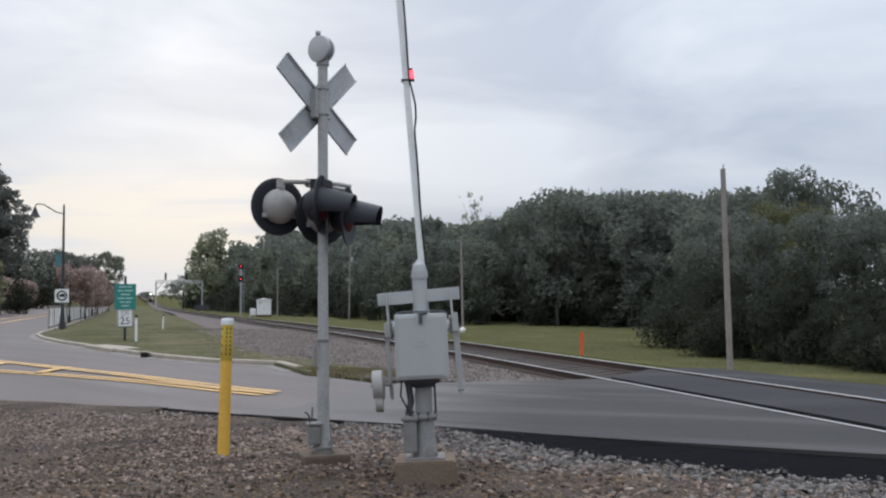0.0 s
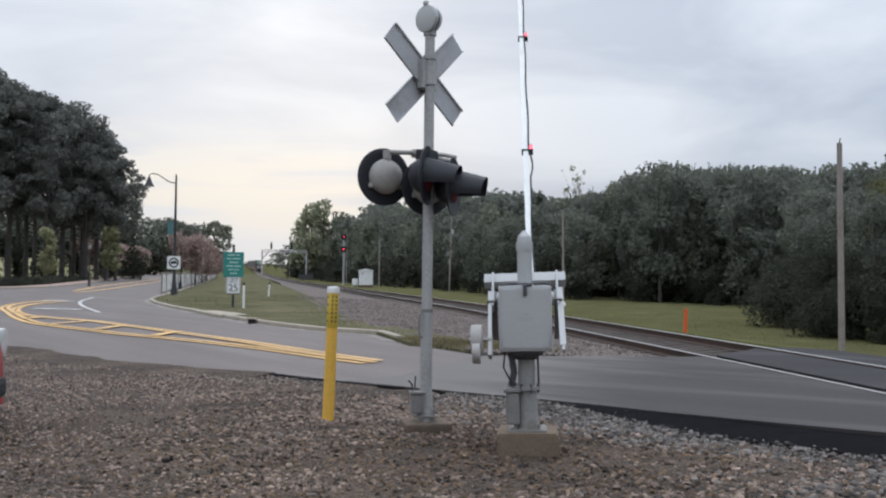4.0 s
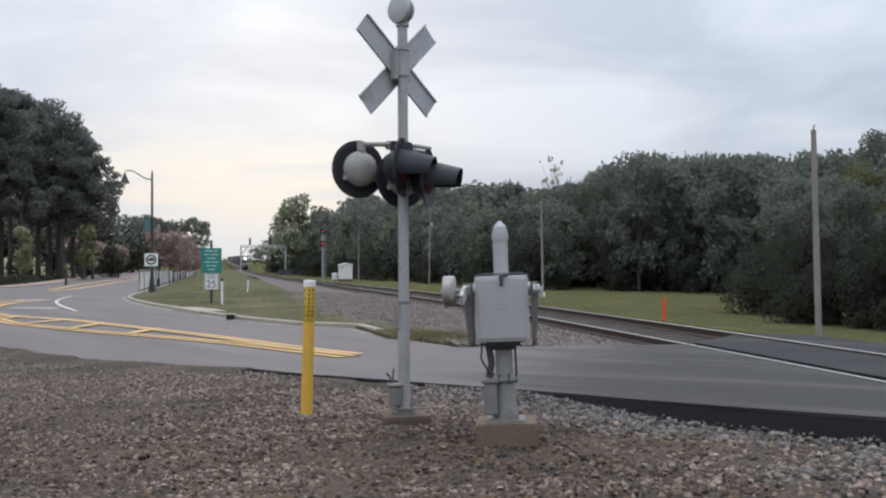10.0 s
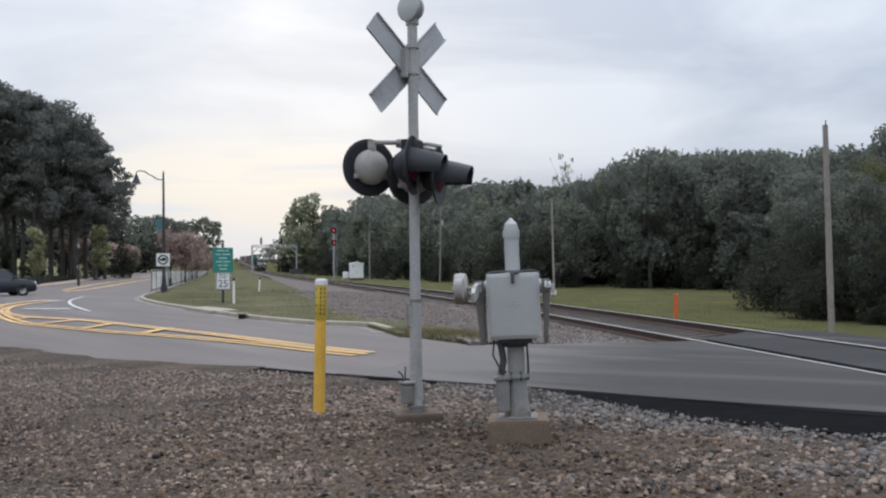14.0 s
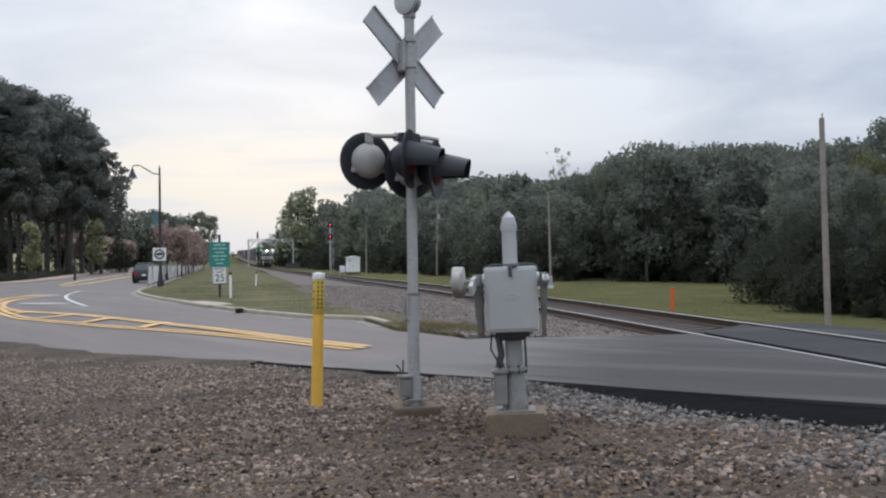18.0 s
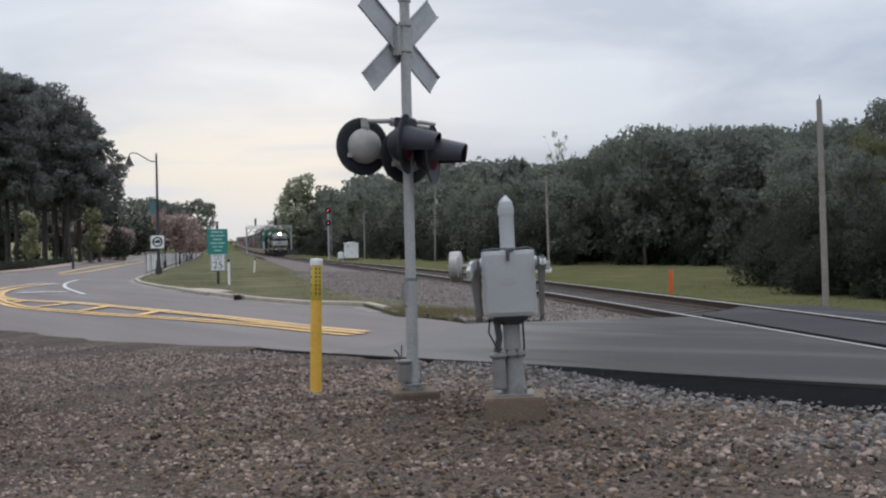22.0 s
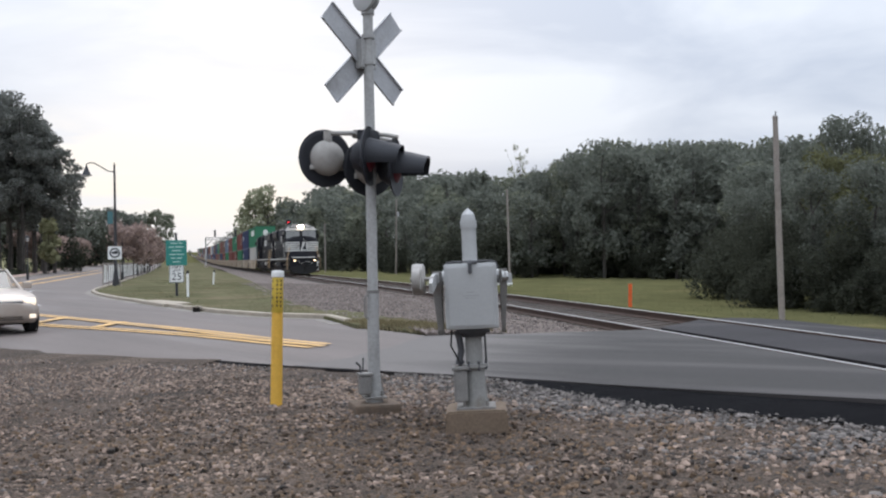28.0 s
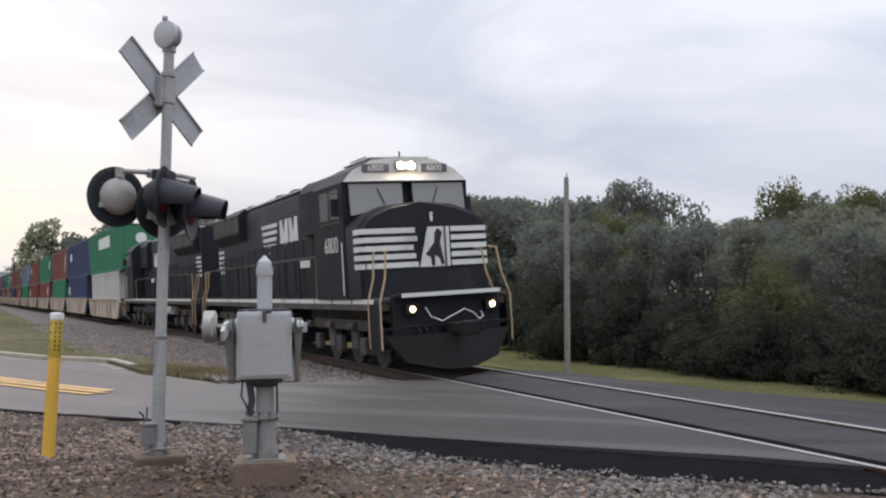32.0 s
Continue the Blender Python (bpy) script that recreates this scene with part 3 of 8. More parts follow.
# ---------- road markings ----------
def ribbon(name, pts, w, material, label, step=0.8, up=0.02):
    pts = dense(pts, step)
    verts, faces = [], []
    for i, p in enumerate(pts):
        d = (pts[min(i + 1, len(pts) - 1)] - pts[max(i - 1, 0)]).normalized()
        left = Vector((-d.y, d.x)) * w / 2
        for q in (p + left, p - left):
            verts.append((q.x, q.y, road_z(q.x, q.y) + up))
    faces = [(2 * i, 2 * i + 1, 2 * i + 3, 2 * i + 2) for i in range(len(pts) - 1)]
    ob = mesh_from(name, verts, faces, material)
    return tagged(ob, label, "road marking", kind="structure")


def curve(pts, n=6):
    """A smooth line through the points."""
    out = []
    for i in range(len(pts) - 1):
        p0, p1, p2, p3 = (Vector(pts[max(0, min(len(pts) - 1, i + k))]) for k in (-1, 0, 1, 2))
        for j in range(n):
            u = j / n
            out.append(0.5 * (2 * p1 + (p2 - p0) * u + (2 * p0 - 5 * p1 + 4 * p2 - p3) * u * u + (3 * p1 - p0 - 3 * p2 + p3) * u ** 3))
    return out + [Vector(pts[-1])]


OUTER = curve([(-9.6, 52.0), (-10.0, 47.5), (-9.4, 42.0), (-8.1, 37.1), (-7.1, 33.4), (-5.8, 29.6), (-4.5, 27.2), (-2.85, 24.5), (-1.4, 22.5), (-0.1, 20.5), (0.75, 19.0), (1.5, 17.5), (2.1, 16.4)])
INNER = curve([(-8.6, 50.5), (-9.1, 46.5), (-8.95, 42.6), (-8.2, 38.2), (-7.1, 34.7), (-6.1, 33.0), (-4.5, 30.8), (-3.2, 28.3), (-1.55, 24.9), (-0.15, 22.0), (0.77, 19.9), (1.6, 18.0), (2.25, 16.7)])
for i, (ln, off) in enumerate(((OUTER, -0.13), (OUTER, 0.13), (INNER, -0.11), (INNER, 0.11))):
    ribbon("yellow_line_%d" % (i + 1), [p + Vector((off * 0.85, off * 0.5)) for p in ln], 0.16, YELLOW_LINE, "worn yellow line of the painted median", up=0.018 + 0.004 * i)
for i, (a, b) in enumerate([((-6.6, 31.9), (-6.25, 33.4)), ((-5.3, 28.9), (-4.5, 30.7)), ((-3.7, 26.2), (-3.2, 28.3)), ((-2.05, 23.6), (-1.57, 25.4))]):
    ribbon("yellow_hatch_%d" % (i + 1), [a, b], 0.26, YELLOW_LINE, "worn yellow hatch bar in the painted median", up=0.036)
for i, ln in enumerate([[(-9.95, 52.5), (-8.45, 51.7)], [(-8.1, 41.0), (-6.2, 40.2)], curve([(-8.4, 58.8), (-8.1, 53.0), (-7.5, 48.2), (-6.5, 43.0), (-5.1, 37.2)])]):
    ribbon("white_line_%d" % (i + 1), ln, (0.7, 0.6, 0.15)[i], WHITE_LINE, "white lane line on the asphalt")
ribbon("yellow_line_5", curve([(-11.8, 73.5), (-11.4, 82), (-11.8, 102), (-12.8, 135), (-14.4, 200), (-19, 400)]), 0.4, YELLOW_LINE, "yellow centre line of the far road", 4)
ribbon("yellow_line_6", curve([(-12.9, 80), (-13.3, 88), (-14.2, 103), (-15.4, 132), (-16.6, 170), (-18.5, 230)]), 0.4, YELLOW_LINE, "yellow turning-lane line of the far road", 4)


# ---------- railway ----------
def track_pt(y, off, up=0.0):
    return track_frame(y) @ Vector((off, 0, up))


TRACK_Y = [-30 + 2.0 * i for i in range(60)] + [90 + 8.0 * i for i in range(25)] + [290 + 25.0 * i for i in range(40)]
RAIL_PROFILE = [(-0.075, -0.17), (-0.075, -0.155), (-0.012, -0.13), (-0.012, -0.045), (-0.036, -0.035), (-0.036, -0.004), (0.036, -0.004), (0.036, -0.035), (0.012, -0.045), (0.012, -0.13), (0.075, -0.155), (0.075, -0.17)]


def make_rail(side, name):
    rail = thing(name, Matrix(), "steel rail with a bright worn head and rusty web", "rail", "rails of the track")
    rail["kind"] = "structure"
    n = len(RAIL_PROFILE)
    verts = [track_pt(y, side * 0.75 + p, q) for y in TRACK_Y for p, q in RAIL_PROFILE]
    faces = [(i * n + k, i * n + (k + 1) % n, (i + 1) * n + (k + 1) % n, (i + 1) * n + k) for i in range(len(TRACK_Y) - 1) for k in range(n)]
    mesh_from("web_and_foot", verts, faces, RAIL_SIDE, rail)
    verts = [track_pt(y, side * 0.75 + p, q) for y in TRACK_Y for p, q in ((-0.036, -0.006), (-0.03, 0.0), (0.03, 0.0), (0.036, -0.006))]
    faces = [(i * 4 + k, i * 4 + k + 1, (i + 1) * 4 + k + 1, (i + 1) * 4 + k) for i in range(len(TRACK_Y) - 1) for k in range(3)]
    mesh_from("rail_head", verts, faces, RAIL_TOP, rail, "bright worn running surface")


make_rail(-1, "rail_near")
make_rail(1, "rail_far")


def make_bed():
    """Crushed stone: level with the ties, nearly flat towards the grass island, sloping down on the far side."""
    ys = [17.0 + 1.0 * i for i in range(48)] + [66 + 6.0 * i for i in range(34)] + [275 + 30.0 * i for i in range(34)]
    verts, faces = [], []
    for y in ys:
        edge = 4.4 - 1.3 * smooth01((y - 18) / 10) + 2.9 * smooth01((y - 45) / 140)
        xc, zr = track_x(y), rail_z(y)
        row = []
        for k in range(7):
            u = k / 6
            x = edge + (xc - 1.9 - edge) * u
            z = rise(y) + 0.09 - 0.16 * smooth01(u) + 0.03 * noise.noise((x * 1.1, y * 1.1, 2))
            z += (road_z(x, 17.0) - 0.03 - z) * (1 - smooth01((y - 17.4) / 1.6))
            row.append(Vector((x, y, z)))
        for p, q in ((-1.35, -0.178), (-0.75, -0.178), (0, -0.174), (0.75, -0.178), (1.35, -0.178)):
            v = track_pt(y, p, q)
            v.z += 0.012 * noise.noise((v.x * 1.7, v.y * 1.7, 2))
            row.append(v)
        row.append(Vector((xc + 2.1, y, zr - 0.24)))
        row.append(Vector((xc + 3.6, y, zr - 0.95)))
        verts += row
    n = len(row)
    faces = [(i * n + k, i * n + k + 1, (i + 1) * n + k + 1, (i + 1) * n + k) for i in range(len(ys) - 1) for k in range(n - 1)]
    ob = mesh_from("ballast_bed", verts, faces, BALLAST)
    ob.data.materials.append(BALLAST_OILY)
    for i, fc in enumerate(ob.data.polygons):
        fc.material_index = 1 if i % (n - 1) >= 6 else 0
    return tagged(ob, "grey-brown crushed stone ballast under the track", "ballast", kind="structure")


bed = make_bed()


# ---------- crossing equipment ----------
GALV = mat("galvanised_steel", (0.34, 0.335, 0.325), 0.6, 0.2, 0.35, 0.002, metal=0.15, dirt=(0.2, 0.16, 0.12), dirt_amount=0.2)
WEATHERED = mat("dulled_zinc", (0.20, 0.19, 0.178), 0.75, 0.25, 0.15, 0.002, metal=0.15, dirt=(0.12, 0.095, 0.075), dirt_amount=0.35)
SILVER = mat("aluminium_paint", (0.40, 0.40, 0.395), 0.5, 0.06, 0.3, 0.0, metal=0.2, dirt=(0.30, 0.28, 0.25), dirt_amount=0.12)
CASTING = mat("dull_cast_iron_paint", (0.25, 0.245, 0.232), 0.7, 0.2, 0.2, 0.002, metal=0.1, dirt=(0.15, 0.12, 0.095), dirt_amount=0.45)
BOARD_BACK = mat("bare_sign_back", (0.40, 0.40, 0.41), 0.6, 0.15, 0.25, 0.001, metal=0.1, dirt=(0.24, 0.23, 0.22), dirt_amount=0.25)
BLACK = mat("black_paint", (0.018, 0.019, 0.024), 0.55, 0.25, 0.2, 0.001)
DARK_STEEL = mat("dark_steel", (0.075, 0.075, 0.08), 0.6, 0.25, 0.2, 0.001, metal=0.3)
PALE_HOUSING = mat("faded_housing", (0.33, 0.312, 0.29), 0.75, 0.2, 0.12, 0.002, dirt=(0.26, 0.23, 0.20), dirt_amount=0.4)
RED_LENS = glow("red_lens", (0.10, 0.012, 0.018), 0.03)
RED_GLOW = glow("lit_red_lamp", (1.0, 0.08, 0.12), 2.2)
TAN_CONCRETE = mat("weathered_concrete", (0.166, 0.121, 0.085), 0.95, 0.25, 0.3, 0.006, dirt=(0.128, 0.093, 0.068), dirt_amount=0.4)
OLD_CONCRETE = mat("stained_concrete", (0.123, 0.088, 0.063), 0.95, 0.3, 0.25, 0.006, dirt=(0.076, 0.060, 0.047), dirt_amount=0.5)
YELLOW = mat("yellow_plastic", (0.68, 0.39, 0.06), 0.55, 0.1, 0.4, 0.0, dirt=(0.42, 0.25, 0.06), dirt_amount=0.12)
LABEL_YELLOW = mat("yellow_label", (0.55, 0.38, 0.05), 0.6, 0.1, 0.2)
WHITE_PAINT = mat("white_paint", (0.74, 0.74, 0.72), 0.6, 0.08, 0.3, dirt=(0.5, 0.49, 0.46), dirt_amount=0.2)
RUBBER = mat("black_rubber", (0.02, 0.02, 0.02), 0.8, 0.2, 0.1)


def face(az, x, y, z):
    """A pose whose -y axis... looks along the compass bearing az (0 is along the far track, 90 to its right)."""
    return Matrix.Translation((x, y, z)) @ Matrix.Rotation(-radians(az), 4, "Z")


def light_head(parent, x, y, z, az, shell, lit=False):
    """One flashing lamp: round black background, pale housing behind, hood in front. Local +y is where it shines."""
    m = parent.matrix_world.inverted() @ face(az, x, y, z)
    turn = m @ Matrix.Rotation(-math.pi / 2, 4, "X")
    bm = lathe(bmesh.new(), [(0.0, -0.005), (0.24, -0.005), (0.275, -0.012), (0.292, -0.002), (0.292, 0.012), (0.275, 0.006), (0.0, 0.004)], turn, 36)
    disc = part("background_disc", bm, BLACK, parent, "round black light background", True)
    bm = lathe(bmesh.new(), [(0.175, -0.01), (0.18, -0.04), (0.165, -0.09), (0.12, -0.15), (0.05, -0.18), (0.0, -0.185)], turn, 24)
    for k in range(3):
        a = radians(90 + 120 * k)
        box(bm, m @ Vector((0.185 * math.cos(a), -0.03, 0.185 * math.sin(a))), (0.05, 0.03, 0.05), 0.006)
    cyl(bm, m @ Vector((0, -0.08, 0.14)), m @ Vector((0, -0.08, 0.26)), 0.035, seg=10)
    part("housing", bm, shell, parent, "faded cream lamp housing" if shell is PALE_HOUSING else "black lamp housing", True)
    bm = bmesh.new()
    rings = []
    for k in range(15):
        a = radians(-24 + 228 * k / 14)
        ln = 0.345 * (0.9 + 0.1 * max(0.0, math.sin(a)))
        rings.append([bm.verts.new(m @ Vector((0.185 * math.cos(a), 0.0, 0.185 * math.sin(a)))), bm.verts.new(m @ Vector((0.132 * math.cos(a), ln, 0.125 * math.sin(a) - 0.03))),
                      bm.verts.new(m @ Vector((0.127 * math.cos(a), ln, 0.12 * math.sin(a) - 0.03))), bm.verts.new(m @ Vector((0.18 * math.cos(a), 0.0, 0.18 * math.sin(a))))])
    for p, q in zip(rings, rings[1:]):
        for k in range(4):
            bm.faces.new((p[k], p[(k + 1) % 4], q[(k + 1) % 4], q[k]))
    part("hood", bm, BLACK, parent, "black sheet-metal hood", True)
    bm = lathe(bmesh.new(), [(0.155, 0.012), (0.13, 0.03), (0.07, 0.045), (0.0, 0.05)], turn, 24)
    part("lens", bm, RED_GLOW if lit else RED_LENS, parent, "dark red lens", True)
    return disc


def make_signal():
    s = thing("crossing_signal", pose(1.77, 9.52, 0.07), "grey steel railroad crossing signal mast with crossbuck and flashing lights", "crossing signal")
    bm = cyls(((0, 0, 1.1), (-0.005, 0, 3.94), 0.053, 0.05), ((0, 0, 0.3), (0, 0, 1.11), 0.06, 0.058), ((0, 0, 0.0), (0, 0, 0.31), 0.085, 0.062), seg=20)
    part("mast", bm, GALV, s, "weathered galvanised tube", True)
    bm = boxes(((0, 0, -0.045), (0.46, 0.46, 0.12)), bev=0.03)
    part("foundation", bm, OLD_CONCRETE, s, "stained concrete foundation")
    bm = bmesh.new()
    box(bm, (0, 0, 0.065), (0.22, 0.22, 0.02), 0.004)
    for a in (45, 135, 225, 315):
        cyl(bm, (0.095 * math.cos(radians(a)), 0.095 * math.sin(radians(a)), 0.05), (0.095 * math.cos(radians(a)), 0.095 * math.sin(radians(a)), 0.13), 0.012, seg=8)
    for a in (0, 90, 180, 270):
        prism(bm, [(0.05, 0.07), (0.105, 0.07), (0.06, 0.3)], -0.006, 0.006, "y") if a == 0 else None
    part("base_plate", bm, WEATHERED, s)
    bm = boxes(((-0.10, -0.05, 0.19), (0.12, 0.13, 0.19)), bev=0.025)
    box(bm, (-0.10, -0.05, 0.30), (0.145, 0.155, 0.025), 0.01)
    jb = part("junction_box", bm, WEATHERED, s, "small grey cast junction box")
    bm = tube(bmesh.new(), [(-0.14, -0.05, 0.31), (-0.15, -0.06, 0.38), (-0.19, -0.07, 0.42)], 0.009)
    tube(bm, [(-0.12, -0.05, 0.33), (-0.115, -0.05, 0.46)], 0.008)
    part("conduit", bm, DARK_STEEL, jb)
    bm = cyls(((0, 0, 1.09), (0, 0, 1.12), 0.064), seg=20)
    part("clamp", bm, WEATHERED, s)
    bm = tube(bmesh.new(), [(-0.05, -0.03, 1.08), (-0.085, -0.045, 1.06), (-0.09, -0.045, 0.96), (-0.085, -0.045, 0.86), (-0.05, -0.03, 0.84)], 0.011, 7)
    part("grab_loop", bm, WEATHERED, s, "small bent pipe on the mast", True)
    # crossbuck
    az = -32
    inv = s.matrix_world.inverted()
    for ang, push, along, ln in ((38.9, 0.0, -0.04, 1.20), (-43.7, 0.03, 0.0, 1.23)):
        m = inv @ face(az, 1.756, 9.60, 3.537) @ Matrix.Translation((along, push, 0)) @ Matrix.Rotation(radians(ang), 4, "Y")
        bm = bmesh.new()
        box(bm, (0, 0, 0), (ln, 0.006, 0.225))
        box(bm, (0, -0.012, 0.107), (ln, 0.024, 0.012))
        box(bm, (0, -0.012, -0.107), (ln, 0.024, 0.012))
        bm.transform(m)
        part("crossbuck_board", bm, BOARD_BACK, s, "grey back of a crossbuck board")
    m = inv @ face(az, 1.765, 9.53, 3.54)
    bm = boxes(((0, 0.03, 0.0), (0.2, 0.09, 0.29)), bev=0.01)
    bm.transform(m)
    cyl(bm, (-0.005, 0, 3.36), (-0.005, 0, 3.41), 0.066, seg=20)
    cyl(bm, (-0.005, 0, 3.62), (-0.005, 0, 3.66), 0.066, seg=20)
    part("crossbuck_bracket", bm, GALV, s)
    # bell
    turn = inv @ face(52, 1.752, 9.50, 4.09) @ Matrix.Rotation(-math.pi / 2, 4, "X")
    bm = lathe(bmesh.new(), [(0.0, -0.07), (0.11, -0.066), (0.134, -0.058), (0.14, -0.045), (0.14, -0.022), (0.07, -0.018), (0.07, 0.022), (0.126, 0.025), (0.13, 0.04), (0.12, 0.06), (0.085, 0.09), (0.04, 0.11), (0.0, 0.115)], turn, 28)
    box(bm, inv @ Vector((1.71, 9.47, 4.245)), (0.05, 0.05, 0.04), 0.012)
    part("bell", bm, SILVER, s, "round grey crossing bell", True)
    bm = cyls(((-0.005, 0, 3.86), (-0.005, 0, 3.93), 0.065), ((-0.005, 0, 3.91), (-0.005, 0, 3.99), 0.045), seg=18)
    box(bm, (-0.07, -0.02, 3.97), (0.03, 0.03, 0.06), 0.005)
    part("bell_bracket", bm, GALV, s)
    # lamp arms
    m = inv @ face(-34, 1.76, 9.55, 2.72)
    bm = bmesh.new()
    tube(bm, [m @ Vector(p) for p in ((-0.50, 0.08, 0.0), (-0.2, 0.03, 0.02), (0, 0, 0.0), (0.36, -0.05, -0.03))], 0.024, 10)
    cyl(bm, m @ Vector((-0.17, 0.03, 0.015)), m @ Vector((-0.09, 0.02, 0.015)), 0.045, seg=12)
    cyl(bm, m @ Vector((-0.48, 0.08, 0.02)), m @ Vector((-0.48, 0.08, -0.06)), 0.035, seg=12)
    part("lamp_arm", bm, PALE_HOUSING, s, "pale pipe arm", True)
    bm = tube(bmesh.new(), [inv @ Vector(p) for p in ((1.78, 9.48, 2.735), (1.9, 9.43, 2.725), (2.03, 9.40, 2.70))], 0.02, 8)
    part("lamp_arm", bm, PALE_HOUSING, s, "pale pipe arm", True)
    bm = boxes(((-0.02, -0.04, 2.55), (0.2, 0.2, 0.3)), bev=0.05)
    part("junction_head", bm, BLACK, s, "black cast cross-arm junction box", True)
    light_head(s, 1.355, 9.76, 2.52, -18, PALE_HOUSING)
    light_head(s, 1.80, 9.76, 2.43, -18, PALE_HOUSING)
    light_head(s, 1.725, 9.36, 2.505, 116, BLACK)
    light_head(s, 2.0, 9.42, 2.405, 116, BLACK)
    return s


make_signal()


GATE_AZ = 17.0


def make_gate():
    g = thing("crossing_gate", pose(2.445, 8.25, 0.18, 0, -1.6, -GATE_AZ), "silver-grey crossing gate mechanism with a long white arm", "crossing gate")
    bm = bmesh.new()
    prism(bm, [(-0.275, -0.24), (0.275, -0.24), (0.262, 0.0), (-0.262, 0.0)], -0.25, 0.25, "y")
    bmesh.ops.bevel(bm, geom=bm.edges[:], offset=0.015, segments=2, affect="EDGES")
    part("foundation", bm, TAN_CONCRETE, g, "stained concrete foundation block")
    bm = cyls(((0, 0, 0.36), (0, 0, 0.66), 0.075), ((0, 0, 0.0), (0, 0, 0.37), 0.105, 0.085), ((0, 0, 0.355), (0, 0, 0.385), 0.12), seg=22)
    part("lower_mast", bm, CASTING, g, "dull grey tapered foot with rust streaks")
    bm = cyls(((0, 0.02, 1.2), (0, 0.02, 1.63), 0.066), ((0, 0.02, 1.58), (0, 0.02, 1.65), 0.074), ((0, 0.02, 1.65), (0, 0.02, 1.70), 0.066, 0.058), ((0, 0.02, 1.70), (0, 0.02, 1.755), 0.058, 0.008), seg=22)
    part("upper_mast", bm, SILVER, g, "silver painted mast top with a pointed cap")
    bm = bmesh.new()
    for a in range(4):
        c, sn = math.cos(radians(45 + 90 * a)), math.sin(radians(45 + 90 * a))
        cyl(bm, (0.14 * c, 0.14 * sn, -0.02), (0.14 * c, 0.14 * sn, 0.06), 0.014, seg=8)
    box(bm, (0, 0, 0.008), (0.34, 0.34, 0.018), 0.004)
    part("base_plate", bm, WEATHERED, g)
    for a in range(8):
        c, sn = math.cos(radians(45 * a + 20)), math.sin(radians(45 * a + 20))
        part("flange_bolt", cyls(((0.11 * c, 0.11 * sn, 0.33), (0.11 * c, 0.11 * sn, 0.41), 0.011), seg=7), DARK_STEEL, g)
    # mechanism case
    bm = boxes(((0, 0.0, 0.985), (0.43, 0.36, 0.54)), bev=0.035)
    part("case", bm, SILVER, g, "silver cast mechanism case", True)
    bm = boxes(((0, -0.195, 0.985), (0.46, 0.05, 0.57)), bev=0.022)
    box(bm, (0, -0.222, 0.985), (0.40, 0.012, 0.51), 0.005)
    door = part("door", bm, SILVER, g, "hinged case door with faint cast lettering")
    for k, (w, zz) in enumerate(((0.06, 1.02), (0.15, 0.99), (0.09, 0.97))):
        part("lettering_bar", boxes(((-0.005, -0.229, zz), (w, 0.002, 0.006))), GALV, door, "worn raised lettering")
    bm = boxes(((0, -0.235, 1.225), (0.03, 0.04, 0.09)), bev=0.008)
    cyl(bm, (-0.02, -0.225, 1.27), (0.06, -0.225, 1.275), 0.012, seg=8)
    part("hasp", bm, DARK_STEEL, door, "dark hasp and padlock")
    bm = tube(bmesh.new(), [(-0.225, -0.2, 1.22), (-0.21, -0.2, 1.275), (-0.15, -0.2, 1.285), (0.18, -0.2, 1.285), (0.225, -0.2, 1.27), (0.24, -0.2, 1.22)], 0.009, 8)
    part("drip_edge", bm, DARK_STEEL, g)
    bm = boxes(((0, 0, 0.69), (0.3, 0.28, 0.06)), bev=0.015)
    cyl(bm, (0, 0, 0.62), (0, 0, 0.68), 0.1, 0.14, seg=18)
    part("case_bracket", bm, DARK_STEEL, g)
    # shaft through the case
    for sx in (-1, 1):
        part("shaft_end", cyls(((sx * 0.30, 0, 1.15), (sx * 0.2, 0, 1.15), 0.035), ((sx * 0.25, 0, 1.15), (sx * 0.23, 0, 1.15), 0.06), seg=14), SILVER, g)
    # terminal box and conduits at the foot
    bm = boxes(((-0.125, -0.06, 0.2), (0.12, 0.15, 0.28)), bev=0.02)
    box(bm, (-0.125, -0.06, 0.355), (0.15, 0.18, 0.03), 0.01)
    part("terminal_box", bm, WEATHERED, g, "small silver terminal box")
    bm = tube(bmesh.new(), [(-0.14, -0.02, 0.38), (-0.11, -0.02, 0.5), (-0.125, -0.02, 0.62), (-0.14, -0.02, 0.68)], 0.03, 10)
    part("flexible_conduit", bm, DARK_STEEL, g, "dark flexible conduit", True)
    part("loose_cable", tube(bmesh.new(), [(-0.185, -0.05, 0.69), (-0.2, -0.05, 0.55), (-0.15, -0.05, 0.45), (-0.13, -0.05, 0.4)], 0.008, 6), RUBBER, g)
    part("loose_cable", tube(bmesh.new(), [(0.10, -0.03, 0.68), (0.105, -0.03, 0.4)], 0.009, 6), RUBBER, g)
    # the moving arm: local z along the raised arm, x along the shaft
    arm = new("arm_assembly")
    arm.parent = g
    for sx in (-1, 1):
        part("side_strap", boxes(((sx * 0.285, 0.0, 0.10), (0.02, 0.09, 0.42)), bev=0.004), SILVER, arm)
    bm = boxes(((0, 0.0, 0.27), (0.73, 0.02, 0.105)), ((0, 0.035, 0.32), (0.73, 0.08, 0.012)), ((0, 0.035, 0.22), (0.73, 0.08, 0.012)))
    part("channel", bm, SILVER, arm, "silver steel cross channel")
    bm = bmesh.new()
    prism(bm, [(-0.05, 0.06), (0.05, 0.06), (0.10, -0.46), (0.11, -0.60), (0.03, -0.62), (-0.02, -0.46)], -0.325, -0.295, "x")
    part("counterweight_arm", bm, SILVER, arm)
